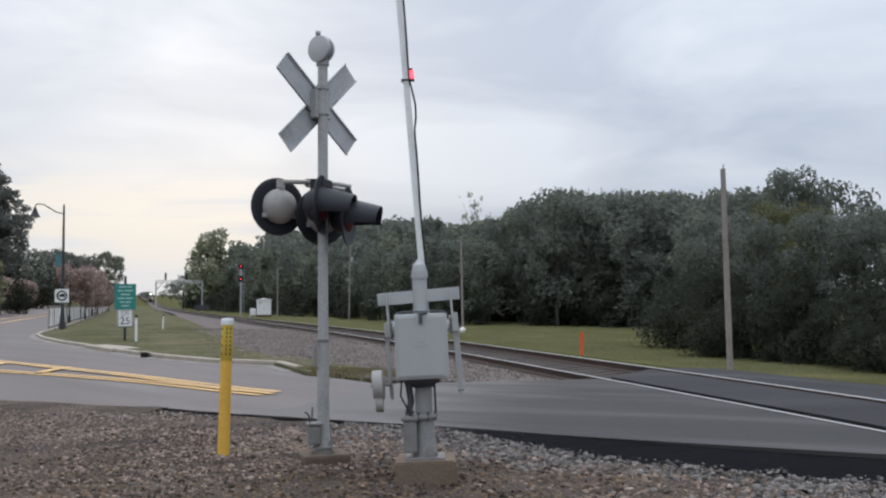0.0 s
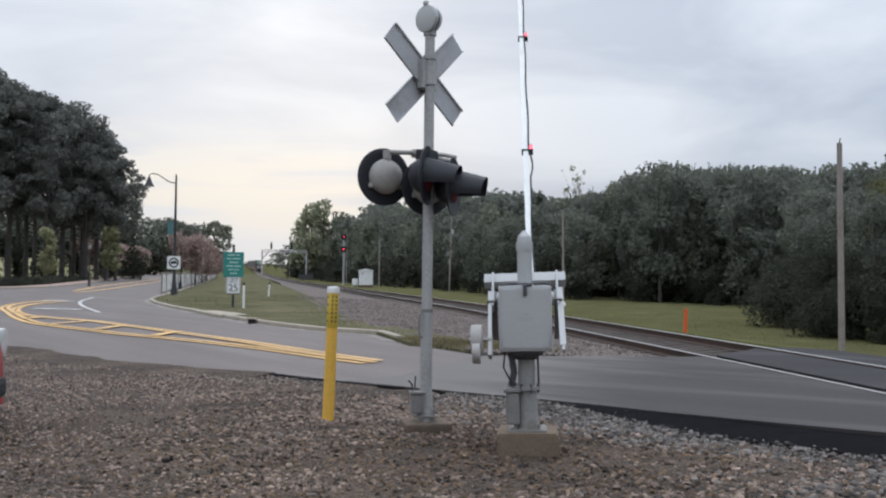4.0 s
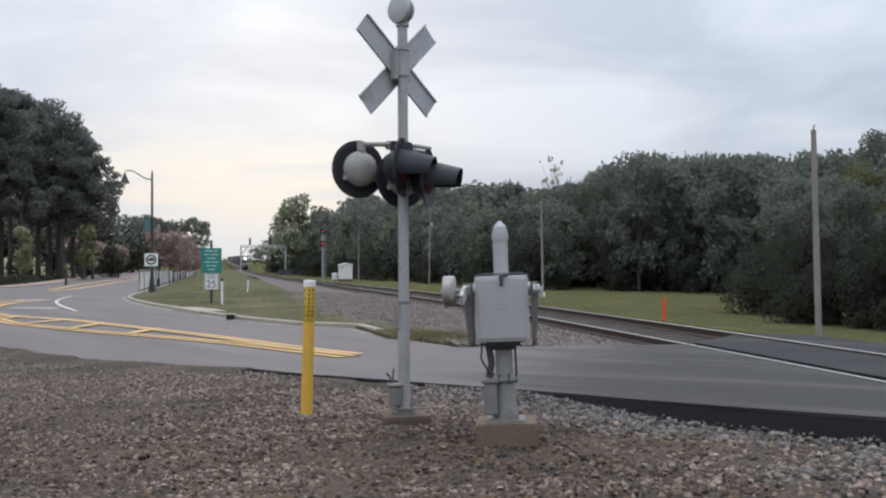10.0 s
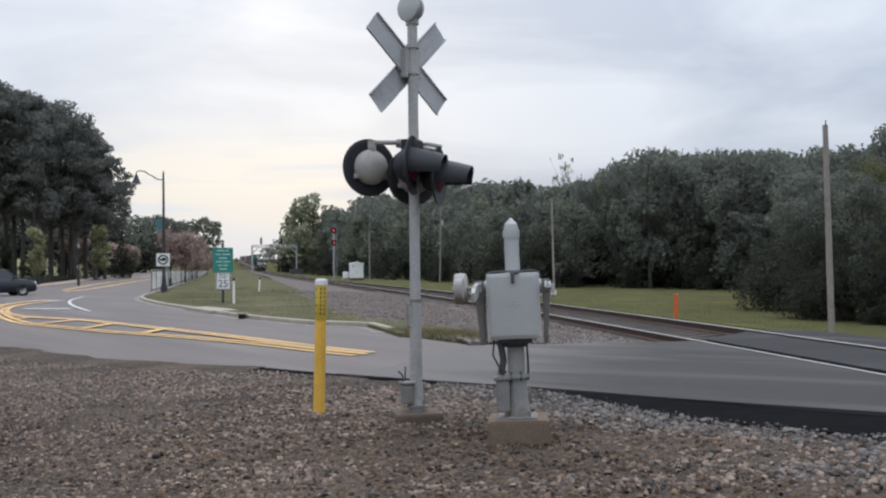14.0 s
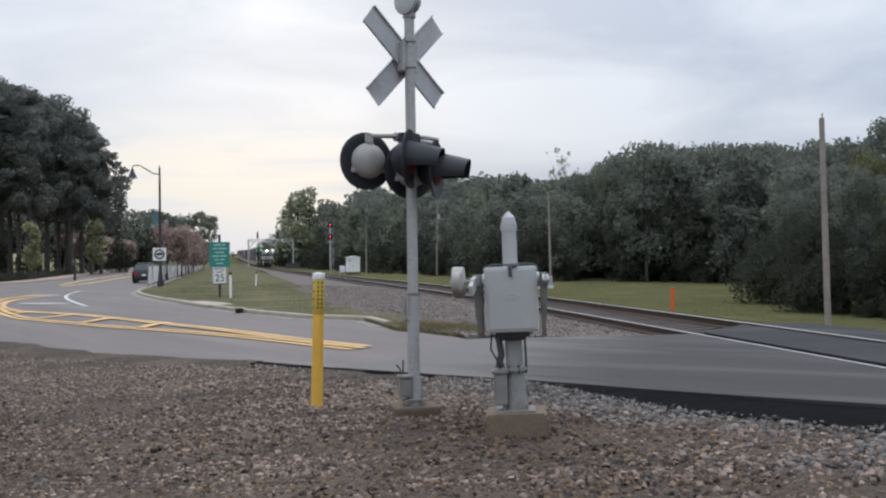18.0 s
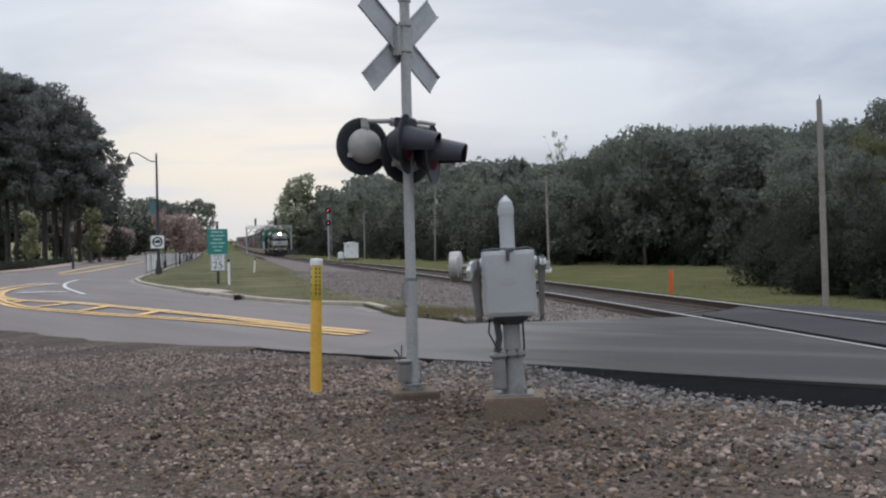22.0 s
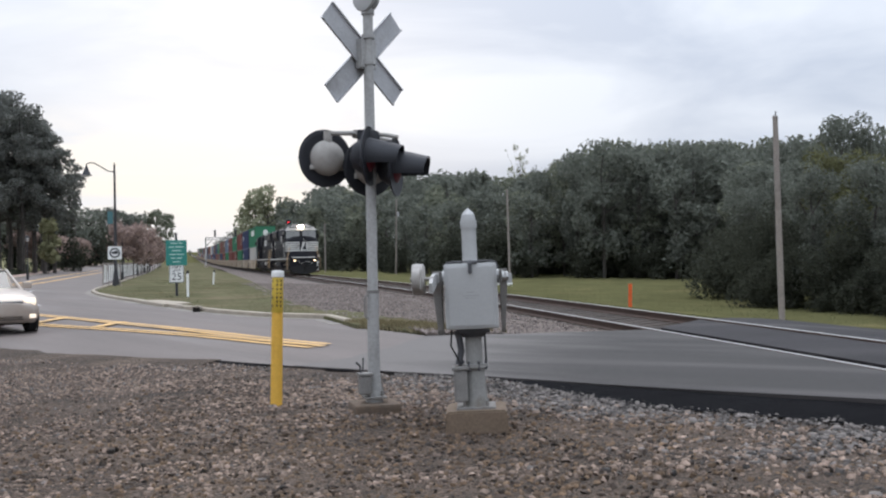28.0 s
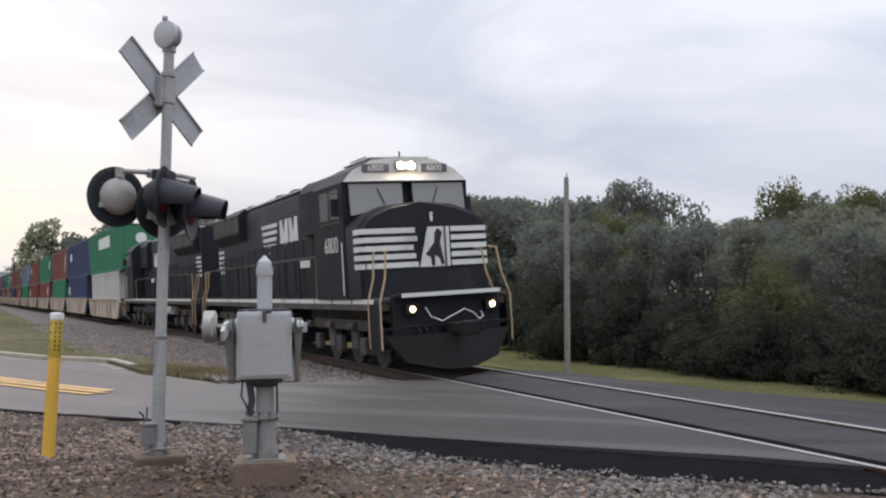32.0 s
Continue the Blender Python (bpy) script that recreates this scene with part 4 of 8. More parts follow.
    bm = bmesh.new()
    prism(bm, [(-0.035, 0.10), (0.035, 0.10), (0.03, -0.52), (0.0, -0.60), (-0.03, -0.58)], 0.28, 0.33, "x")
    box(bm, (0.305, -0.015, -0.62), (0.02, 0.05, 0.05))
    part("torsion_strap", bm, SILVER, arm)
    for sx in (-1, 1):
        bm = bmesh.new()
        out = 0.075 if sx < 0 else 0.06
        prism(bm, [(-0.05, -0.05), (0.06, -0.07), (0.5, -0.03), (0.5, 0.04), (0.1, 0.08), (-0.05, 0.06)], sx * 0.262 - 0.008, sx * 0.262 + 0.008, "x")
        prism(bm, [(-0.06, -0.075), (0.1, -0.085), (0.46, -0.05), (0.5, -0.03), (0.5, -0.018), (0.46, -0.038), (0.1, -0.073), (-0.06, -0.063)], min(sx * 0.26, sx * (0.26 + out)), max(sx * 0.26, sx * (0.26 + out)), "x")
        for v in bm.verts:
            if abs(v.co.x) > 0.29 and v.co.y > 0.3:
                v.co.x -= sx * 0.03
        part("guard_plate", bm, WEATHERED, arm, "dull grey guard plate")
    m = Matrix.Translation((-0.42, -0.005, -0.48)) @ Matrix.Rotation(math.pi / 2, 4, "Y")
    bm = lathe(bmesh.new(), [(0.0, -0.05), (0.118, -0.05), (0.13, -0.04), (0.13, 0.04), (0.118, 0.05), (0.0, 0.05)], m, 26)
    lathe(bm, [(0.0, -0.035), (0.085, -0.035), (0.09, 0.03), (0.0, 0.035)], m @ Matrix.Translation((0.15, 0, 0)), 20)
    cyl(bm, (-0.49, -0.005, -0.48), (-0.30, -0.005, -0.48), 0.018, seg=8)
    part("counterweight", bm, PALE_HOUSING, arm, "pale round cast counterweight", True)
    # the arm itself, in white and red lengths
    base = Vector((0.0, 0.05, 0.22))
    for k in range(11):
        z0, z1 = 0.3 + 0.62 * k if k else 0.1, 0.3 + 0.62 * (k + 1)
        w0, w1 = 0.031 - 0.001 * z0, 0.031 - 0.001 * z1
        bm = bmesh.new()
        prism(bm, [(0.054 - w0, z0), (0.054 + w0, z0), (0.054 + w1, z1), (0.054 - w1, z1)], 0.025, 0.075, "y")
        part("arm_length", bm, WHITE_PAINT, arm, "white arm length")
    for zz, lit in ((2.27, True), (4.6, True), (6.95, True)):
        bm = boxes(((0.105, 0.05, zz), (0.05, 0.06, 0.085)), bev=0.016)
        lamp = part("arm_lamp", bm, RED_GLOW, arm, "small lit red arm lamp")
        bm = boxes(((0.07, 0.05, zz - 0.045), (0.12, 0.075, 0.014)), ((0.105, 0.05, zz + 0.05), (0.035, 0.05, 0.02)))
        part("lamp_clip", bm, DARK_STEEL, lamp)
    wire = []
    for k in range(60):
        z = 0.15 + k * 0.115
        sag = 0.034 * math.sin((z - 1.75) / 0.45 * math.pi) if 1.75 < z < 2.2 else 0.0
        wire.append((0.088 + sag + 0.005 * math.sin(z * 5), 0.02, z))
    part("lamp_cable", tube(bmesh.new(), wire, 0.009, 6), RUBBER, arm, "black cable to the arm lamps")
    return g, arm


gate, gate_arm = make_gate()


def make_marker():
    b = thing("cable_marker_post", pose(0.87, 10.26, 0.0, 0, 1.5, 0), "yellow plastic cable marker post with a white cap", "marker post")
    part("tube", lathe(bmesh.new(), [(0.0, -0.1), (0.062, -0.1), (0.06, 0.4), (0.056, 1.33), (0.0, 1.33)], None, 22), YELLOW, b, smooth=True)
    part("cap", lathe(bmesh.new(), [(0.064, 1.33), (0.066, 1.375), (0.06, 1.395), (0.0, 1.40), (0.0, 1.33)], None, 22), WHITE_PAINT, b, "white cap")
    part("label_sleeve", lathe(bmesh.new(), [(0.058, 0.96), (0.0595, 0.962), (0.0585, 1.325), (0.057, 1.328)], None, 22), LABEL_YELLOW, b, "paler yellow warning sleeve", True)
    for col, az in enumerate((-100, -60, -150)):
        for k in range(7):
            if col == 2 and k % 2:
                continue
            a = radians(az)
            bm = boxes(((0.0595 * math.cos(a), 0.0595 * math.sin(a), 1.29 - 0.043 * k), (0.014, 0.006, 0.024 if k != 3 else 0.015)))
            part("lettering_bar", bm, BLACK, b, "black letter bar")


make_marker()


# ---------- roadside furniture ----------
SIGN_GREEN = mat("green_sign_sheet", (0.025, 0.20, 0.17), 0.5, 0.12, 0.5)
SIGN_WHITE = mat("white_sign_sheet", (0.72, 0.72, 0.70), 0.5, 0.08, 0.4)
POST_BLACK = mat("black_post", (0.03, 0.03, 0.033), 0.6, 0.2, 0.3)
OLD_WOOD = mat("weathered_pole", (0.26, 0.225, 0.20), 0.9, 0.25, 0.6, 0.01, dirt=(0.16, 0.125, 0.1), dirt_amount=0.4)
GREY_METAL = mat("grey_steel", (0.42, 0.42, 0.42), 0.6, 0.15, 0.4, metal=0.2)
ORANGE = mat("orange_plastic", (0.70, 0.12, 0.03), 0.6, 0.12, 0.3)


def text_mesh(name, body, size, m, material, parent, label=""):
    cu = bpy.data.curves.new(name, "FONT")
    cu.body, cu.size, cu.align_x, cu.align_y, cu.extrude = body, size, "CENTER", "CENTER", 0.002
    tmp = bpy.data.objects.new(name, cu)
    me = bpy.data.meshes.new_from_object(tmp)
    bpy.data.objects.remove(tmp)
    me.materials.append(material)
    me.transform(m)
    ob = new(name, me)
    ob.parent = parent
    if label:
        ob["label"] = label
    return ob


UPRIGHT = Matrix.Rotation(math.pi / 2, 4, "X")


def make_green_sign():
    s = thing("park_sign", pose(-0.42, 42.0, 0.1, 0, 0, 3), "green notice board above a white speed limit sign, black post", "road sign")
    part("post", lathe(bmesh.new(), [(0.055, -0.2), (0.055, 2.5), (0.03, 2.53), (0.06, 2.57), (0.05, 2.63), (0.0, 2.65)], None, 12), POST_BLACK, s, smooth=True)
    bm = boxes(((0, -0.075, 1.80), (0.84, 0.03, 1.05)), bev=0.012)
    board = part("green_board", bm, SIGN_GREEN, s, "green board with lines of pale lettering")
    letters = mat("faded_lettering", (0.36, 0.52, 0.47), 0.7, 0.15, 0.1)
    for k, words in enumerate(((0.3, 0.14), (0.2, 0.34), (0.36,), (0.26, 0.28), (0.18, 0.2), (0.3,))):
        x = -(sum(words) + 0.05 * (len(words) - 1)) / 2
        for w in words:
            part("lettering_bar", boxes(((x + w / 2, -0.093, 2.2 - 0.155 * k), (w, 0.004, 0.05))), letters, board, "word of pale lettering")
            x += w + 0.05
    bm = boxes(((0, -0.065, 0.93), (0.60, 0.012, 0.74)), bev=0.004)
    lim = part("speed_limit_sign", bm, SIGN_WHITE, s, "white speed limit sign")
    for dx, dz, w, h in ((0, 0.352, 0.57, 0.022), (0, -0.352, 0.57, 0.022), (0.275, 0, 0.022, 0.72), (-0.275, 0, 0.022, 0.72)):
        part("border_bar", boxes(((dx, -0.073, 0.93 + dz), (w, 0.003, h))), BLACK, lim)
    text_mesh("speed_word", "SPEED", 0.14, Matrix.Translation((0, -0.074, 1.19)) @ UPRIGHT, BLACK, lim)
    text_mesh("limit_word", "LIMIT", 0.14, Matrix.Translation((0, -0.074, 1.06)) @ UPRIGHT, BLACK, lim)
    text_mesh("limit_number", "25", 0.42, Matrix.Translation((0, -0.074, 0.80)) @ UPRIGHT, BLACK, lim)


make_green_sign()


def make_truck_sign():
    s = thing("route_sign", pose(-4.25, 62.7, 0.1), "square white sign with a black ring symbol on a black post", "road sign")
    part("post", lathe(bmesh.new(), [(0.05, -0.2), (0.05, 2.75), (0.0, 2.8)], None, 12), POST_BLACK, s, smooth=True)
    bm = boxes(((0, -0.06, 2.05), (0.80, 0.014, 0.80)), bev=0.02)
    b = part("board", bm, SIGN_WHITE, s, "white square board")
    ring = Matrix.Translation((0, -0.07, 2.05)) @ UPRIGHT
    part("ring_symbol", lathe(bmesh.new(), [(0.22, 0.0), (0.22, 0.006), (0.31, 0.006), (0.31, 0.0)], ring, 28), BLACK, b, "black ring")
    part("bar_symbol", boxes(((0, -0.074, 2.05), (0.36, 0.006, 0.15)), ((0.06, -0.074, 2.14), (0.2, 0.006, 0.08))), BLACK, b, "black vehicle-like bar")


make_truck_sign()


def make_lamp_post():
    s = thing("street_lamp", pose(-4.42, 65.85, 0.05), "black street lamp post with a curved arm and bell shade", "street lamp")
    part("pole", lathe(bmesh.new(), [(0.22, -0.2), (0.22, 0.3), (0.16, 0.5), (0.14, 0.9), (0.11, 1.0), (0.085, 4.0), (0.06, 7.75), (0.03, 7.9), (0.0, 8.0)], None, 14), POST_BLACK, s, smooth=True)
    pts = [(0, 0, 7.35), (-0.4, 0, 7.4), (-0.8, 0, 7.65), (-1.2, 0, 7.9), (-1.5, 0, 7.93), (-1.68, 0, 7.85), (-1.7, 0, 7.7)]
    part("arm", tube(bmesh.new(), pts, 0.035, 8), POST_BLACK, s)
    m = Matrix.Translation((-1.7, 0, 7.1))
    part("shade", lathe(bmesh.new(), [(0.34, 0.0), (0.26, 0.1), (0.17, 0.3), (0.1, 0.5), (0.06, 0.62), (0.0, 0.64)], m, 18), POST_BLACK, s, "black bell-shaped shade", True)
    part("globe", lathe(bmesh.new(), [(0.0, -0.12), (0.15, -0.06), (0.2, 0.02), (0.0, 0.05)], m, 14), WHITE_PAINT, s, "pale glass globe", True)
    bm = boxes(((-0.30, 0, 4.4), (0.34, 0.02, 0.8)))
    ban = part("banner", bm, mat("teal_banner", (0.07, 0.16, 0.17), 0.8, 0.15, 0.4), s, "small teal banner")
    part("banner_rod", cyls(((-0.5, 0, 4.84), (0, 0, 4.84), 0.015), seg=6), POST_BLACK, s)
    part("banner_rod", cyls(((-0.5, 0, 3.96), (0, 0, 3.96), 0.015), seg=6), POST_BLACK, s)


make_lamp_post()


def make_small_lamp(x, y, h):
    s = thing("park_lamp", pose(x, y, 0.1 + rise(y)), "small black lamp post with a pale lantern", "street lamp", "small lamp posts along the road")
    part("pole", lathe(bmesh.new(), [(0.13, -0.2), (0.13, 0.5), (0.06, 0.7), (0.05, h - 0.5), (0.0, h - 0.45)], None, 10), POST_BLACK, s, smooth=True)
    m = Matrix.Translation((0, 0, h - 0.5))
    part("lantern", lathe(bmesh.new(), [(0.07, 0.0), (0.15, 0.12), (0.17, 0.3), (0.13, 0.42), (0.0, 0.42)], m, 12), PALE_HOUSING, s, "pale lantern glass", True)
    part("cap", lathe(bmesh.new(), [(0.24, 0.42), (0.12, 0.54), (0.0, 0.62)], m, 12), POST_BLACK, s)
    return s


for x, y in ((-15.3, 104), (-22.5, 90), (-27.5, 84), (-5.6, 92), (-5.7, 122), (-6.1, 152), (-6.5, 185)):
    make_small_lamp(x, y, 4.2)


def make_white_marker(x, y, h, lean):
    s = thing("white_marker_post", pose(x, y, 0.05, 0, lean, 0), "slim white marker post with a dark top", "marker post", "white marker posts on the island")
    part("shaft", boxes(((0, 0, h / 2 - 0.1), (0.09, 0.03, h)), bev=0.01), WHITE_PAINT, s)
    part("dark_tip", boxes(((0, 0, h - 0.07), (0.096, 0.036, 0.12)), bev=0.008), BLACK, s, "dark reflective tip")


make_white_marker(0.02, 40.6, 1.12, 0)
make_white_marker(1.57, 62.0, 0.95, 4)


# the picket fence between the island and the far road
def make_fence():
    pts = dense([(-5.5, 70), (-5.8, 90), (-6.2, 140), (-7.0, 200)], 2.4)
    f = thing("picket_fence", Matrix(), "long pale slatted fence along the road", "fence")
    post_bm = boxes(((0, 0, 0.72), (0.1, 0.1, 1.5)), bev=0.01)
    first = part("post", post_bm, OLD_WOOD, f, "brown fence post")
    slat_bm = boxes(((0, 0, 0.68), (0.03, 0.5, 1.2)), bev=0.006)
    slat = part("slat", slat_bm, WHITE_PAINT, f, "pale slat")
    first.location = slat.location = (*pts[0], 0.1)
    n = 0
    for a, b in zip(pts, pts[1:]):
        o = new("post", first.data)
        o.parent, o.location = f, (b.x, b.y, 0.1 + rise(b.y))
        for k in range(4):
            p = a.lerp(b, (k + 0.5) / 4)
            if n < 290:
                o = new("slat", slat.data)
                o.parent, o.location = f, (p.x, p.y, 0.1 + rise(p.y))
                n += 1


make_fence()


# thin stakes in front of the fence
for k in range(4):
    st = thing("wooden_stake", pose(-5.1 + 0.35 * k * 1.1, 64.2 - 0.4 * k, 0.1, 0, random.Random(k).uniform(-3, 3), 0), "thin dark wooden stake beside the road", "stake", "stakes beside the road")
    part("stake", boxes(((0, 0, 0.65), (0.05, 0.05, 1.5)), bev=0.006), OLD_WOOD, st)


def make_pole(x, y, z, h, r, lean, bits=True):
    s = thing("utility_pole", pose(x, y, z, 0, lean, 0), "bare weathered wooden utility pole", "utility pole", "utility poles beside the track")
    part("shaft", lathe(bmesh.new(), [(r, -0.4), (r * 0.96, h * 0.4), (r * 0.8, h), (0.0, h)], None, 12), OLD_WOOD, s, smooth=True)
    if bits:
        part("pole_pin", cyls(((0, 0, h - 0.02), (0.03, 0, h + 0.14), 0.02), seg=6), DARK_STEEL, s)
    return s


make_pole(17.17, 25.54, -0.57, 6.15, 0.095, -0.9)
make_pole(21.7, 64.2, -0.1, 6.3, 0.08, -0.8)
p3 = make_pole(21.7, 102.1, 0.0, 7.9, 0.085, 1.2)
part("bracket", boxes(((0.18, 0, 6.3), (0.2, 0.2, 0.5)), bev=0.03), GREY_METAL, p3, "small grey equipment can")
make_pole(17.1, 123.8, 0.0, 6.2, 0.09, 0.0)

om = thing("orange_marker", pose(17.2, 35.9, -0.55, 0, 2, 0), "orange-red plastic cable marker stake in the grass", "marker post")
part("blade", boxes(((0, 0, 0.38), (0.15, 0.04, 0.92)), bev=0.012), ORANGE, om)
part("tip", boxes(((0, 0, 0.86), (0.155, 0.045, 0.06)), bev=0.012), ORANGE, om)


def make_block_signal():
    s = thing("block_signal", pose(15.15, 150, 0.0), "tall grey block signal mast with two lit red heads", "railway signal")
    part("mast", cyls(((0, 0, -0.4), (0, 0, 7.4), 0.13, 0.11), seg=12), SILVER, s)
    part("ladder", boxes(*[((0.33, 0, 0.4 + 0.32 * k), (0.36, 0.04, 0.04)) for k in range(20)], ((0.16, 0, 3.5), (0.04, 0.04, 6.6)), ((0.5, 0, 3.5), (0.04, 0.04, 6.6))), GREY_METAL, s)
    for z in (5.47, 7.35):
        m = Matrix.Translation((0, -0.2, z)) @ UPRIGHT
        hd = part("signal_head", lathe(bmesh.new(), [(0.0, -0.1), (0.44, -0.1), (0.44, 0.0), (0.0, 0.0)], m, 20), BLACK, s, "black round target")
        part("red_lamp", lathe(bmesh.new(), [(0.08, 0.02), (0.07, 0.06), (0.0, 0.08)], m, 14), glow("block_red", (1.0, 0.02, 0.03), 5.0) if z < 6 else bpy.data.materials["block_red"], hd, "lit red lamp")
    part("platform", boxes(((0, 0.2, 4.6), (0.8, 0.5, 0.06)), bev=0.01), GREY_METAL, s)


make_block_signal()


def make_bungalow():
    s = thing("relay_house", pose(15.72, 126.5, 0.0), "small white metal relay house with a peaked roof", "equipment house")
    part("foundation", boxes(((0, 0, 0.1), (1.75, 1.9, 0.3)), bev=0.02), OLD_CONCRETE, s)
    part("shell", boxes(((0, 0, 1.15), (1.65, 1.8, 1.9)), bev=0.015), WHITE_PAINT, s, "white sheet-metal walls")
    bm = bmesh.new()
    prism(bm, [(-0.92, 2.08), (0.92, 2.08), (0.92, 2.14), (0, 2.34), (-0.92, 2.14)], -1.02, 1.02, "y")
    part("roof", bm, WHITE_PAINT, s, "shallow white gable roof")
    d = part("door", boxes(((0.2, -0.91, 1.1), (0.75, 0.03, 1.7)), bev=0.008), SIGN_WHITE, s)
    part("handle", boxes(((-0.1, -0.94, 1.05), (0.05, 0.04, 0.16))), DARK_STEEL, d)
    part("vent", boxes(((-0.55, -0.91, 1.75), (0.3, 0.02, 0.22))), GREY_METAL, s)
    c = thing("relay_case", pose(14.45, 127.6, 0.0), "small pale equipment case beside the relay house", "equipment case")
    part("case", boxes(((0, 0, 0.6), (0.7, 0.7, 0.9)), bev=0.12), WHITE_PAINT, c)
    part("legs", boxes(((-0.35, 0, 0.05), (0.1, 0.5, 0.3)), ((0.35, 0, 0.05), (0.1, 0.5, 0.3))), GREY_METAL, c)
    t = thing("relay_case", pose(14.6, 232, 0.15), "low dark equipment box beside the signal bridge", "equipment case")
    part("case", boxes(((0, 0, 0.7), (3.2, 1.2, 1.2)), bev=0.03), DARK_STEEL, t)
    part("lid", boxes(((0, 0, 1.33), (3.3, 1.3, 0.08)), bev=0.02), DARK_STEEL, t)


make_bungalow()


def make_gantry():
    y = 243.0
    z = rail_z(y) - 0.3
    s = thing("signal_bridge", pose(track_x(y) - 0.9, y, z), "pale steel signal bridge over the track", "signal bridge")
    for sx in (-4.9, 5.9):
        bm = boxes(((sx, 0, 3.6), (0.34, 0.5, 7.3)), bev=0.03)
        part("leg", bm, GREY_METAL, s, "pale grey tapered leg")
        part("foot", boxes(((sx, 0, 0.3), (0.9, 1.2, 1.0)), bev=0.05), CONCRETE, s, "concrete footing")
        bm = cyls(((sx, 0, 5.2), (sx + (1.7 if sx < 0 else -1.7), 0, 7.1), 0.11), seg=8)
        part("knee_brace", bm, GREY_METAL, s)
    bm = boxes(((0.5, -0.35, 7.45), (11.2, 0.12, 0.14)), ((0.5, -0.35, 6.95), (11.2, 0.12, 0.14)), ((0.5, 0.35, 7.45), (11.2, 0.12, 0.14)), ((0.5, 0.35, 6.95), (11.2, 0.12, 0.14)))
    part("beam", bm, GREY_METAL, s, "lattice beam")
    for k in range(12):
        x0 = -4.6 + 0.86 * k
        part("lattice_bar", cyls(((x0, -0.35, 6.95 + 0.5 * (k % 2)), (x0 + 0.86, -0.35, 7.45 - 0.5 * (k % 2)), 0.05), seg=6), GREY_METAL, s)
    for x in (-2.7, 2.2):
        h = part("signal_head", boxes(((x, -0.1, 8.45), (0.45, 0.5, 1.6)), bev=0.06), BLACK, s, "black signal head on the beam")
        part("signal_mast", cyls(((x, 0, 7.4), (x, 0, 9.6), 0.06), seg=8), GREY_METAL, h)


make_gantry()
for x, y, h in ((-3.0, 330, 9), (-3.6, 480, 9), (14, 300, 8.5), (17, 420, 9)):
    make_pole(x, y, rise(y), h, 0.12, 0)
# pale stones and small posts on the verge beside the relay house
for k, (x, y) in enumerate(((19.5, 60.3), (20.3, 60.1))):
    b = thing("white_rock", pose(x, y, -0.25, 0, 0, 40 * k), "small white painted rock in the grass", "rock", "white rocks")
    part("rock", lathe(bmesh.new(), [(0.16, -0.1), (0.2, 0.02), (0.15, 0.16), (0.05, 0.22), (0.0, 0.22)], None, 9), WHITE_PAINT, b)


# ---------- trees ----------
BARK = mat("bark", (0.075, 0.066, 0.06), 0.95, 0.35, 0.4, 0.02)
LEAF_DARK = leaf("dark_green_leaves", (0.162, 0.173, 0.146), 0.3)
LEAF_MID = leaf("green_leaves", (0.184, 0.195, 0.148), 0.3)
# darker than the tree leaves, holding the shade at the wood's foot
LEAF_SHRUB_SHADED = leaf("undergrowth_leaves", (0.062, 0.066, 0.05), 0.3)
LEAF_OLIVE = leaf("turning_leaves", (0.135, 0.135, 0.07), 0.3)
# needle tone is lifted to take in the pale haze over the pines
LEAF_PINE = leaf("pine_needles", (0.17, 0.175, 0.16), 0.3)
LEAF_PALE = leaf("pale_olive_leaves", (0.26, 0.27, 0.18), 0.3)
LEAF_YELLOW = leaf("yellow_green_leaves", (0.26, 0.255, 0.15), 0.35)
LEAF_RED = leaf("reddish_brown_leaves", (0.33, 0.25, 0.22), 0.25)


def leaf_mesh(name, lobes, count, size, seed, material, inner=0.45):
    """Many small folded leaf sprays on and inside a set of lobes (x, y, z, radius, flattening)."""
    rng = np.random.default_rng(seed)
    lob = np.array(lobes)
    w = lob[:, 3] ** 2
    pick = rng.choice(len(lob), count, p=w / w.sum())
    d = rng.normal(size=(count, 3))
    d /= np.linalg.norm(d, axis=1)[:, None]
    rad = lob[pick, 3] * (inner + (1.08 - inner) * rng.random(count) ** 0.45)
    pos = lob[pick, :3] + d * rad[:, None] * np.stack([np.ones(count), np.ones(count), lob[pick, 4]], 1)
    nrm = d + rng.normal(size=(count, 3)) * 0.7
    nrm /= np.linalg.norm(nrm, axis=1)[:, None]
    u = np.cross(nrm, rng.normal(size=(count, 3)))
    u /= np.linalg.norm(u, axis=1)[:, None]
    v = np.cross(nrm, u)
    s = size * (0.55 + 0.9 * rng.random(count))[:, None]
    verts = np.stack([pos - u * s, pos + v * s * 0.6 + nrm * s * 0.25, pos + u * s, pos - v * s * 0.5 + nrm * s * 0.25], 1).reshape(-1, 3)
    idx = np.arange(count)[:, None] * 4
    faces = np.concatenate([idx + np.array([[0, 2, 1]]), idx + np.array([[0, 3, 2]])], 0)
    me = bpy.data.meshes.new(name)
    me.vertices.add(len(verts))
    me.vertices.foreach_set("co", verts.ravel())
    me.loops.add(len(faces) * 3)
    me.loops.foreach_set("vertex_index", faces.ravel().astype(np.int32))
    me.polygons.add(len(faces))
    me.polygons.foreach_set("loop_start", np.arange(0, len(faces) * 3, 3, dtype=np.int32))
    me.polygons.foreach_set("loop_total", np.full(len(faces), 3, dtype=np.int32))
    me.update(calc_edges=True)
    me.materials.append(material)
    return me


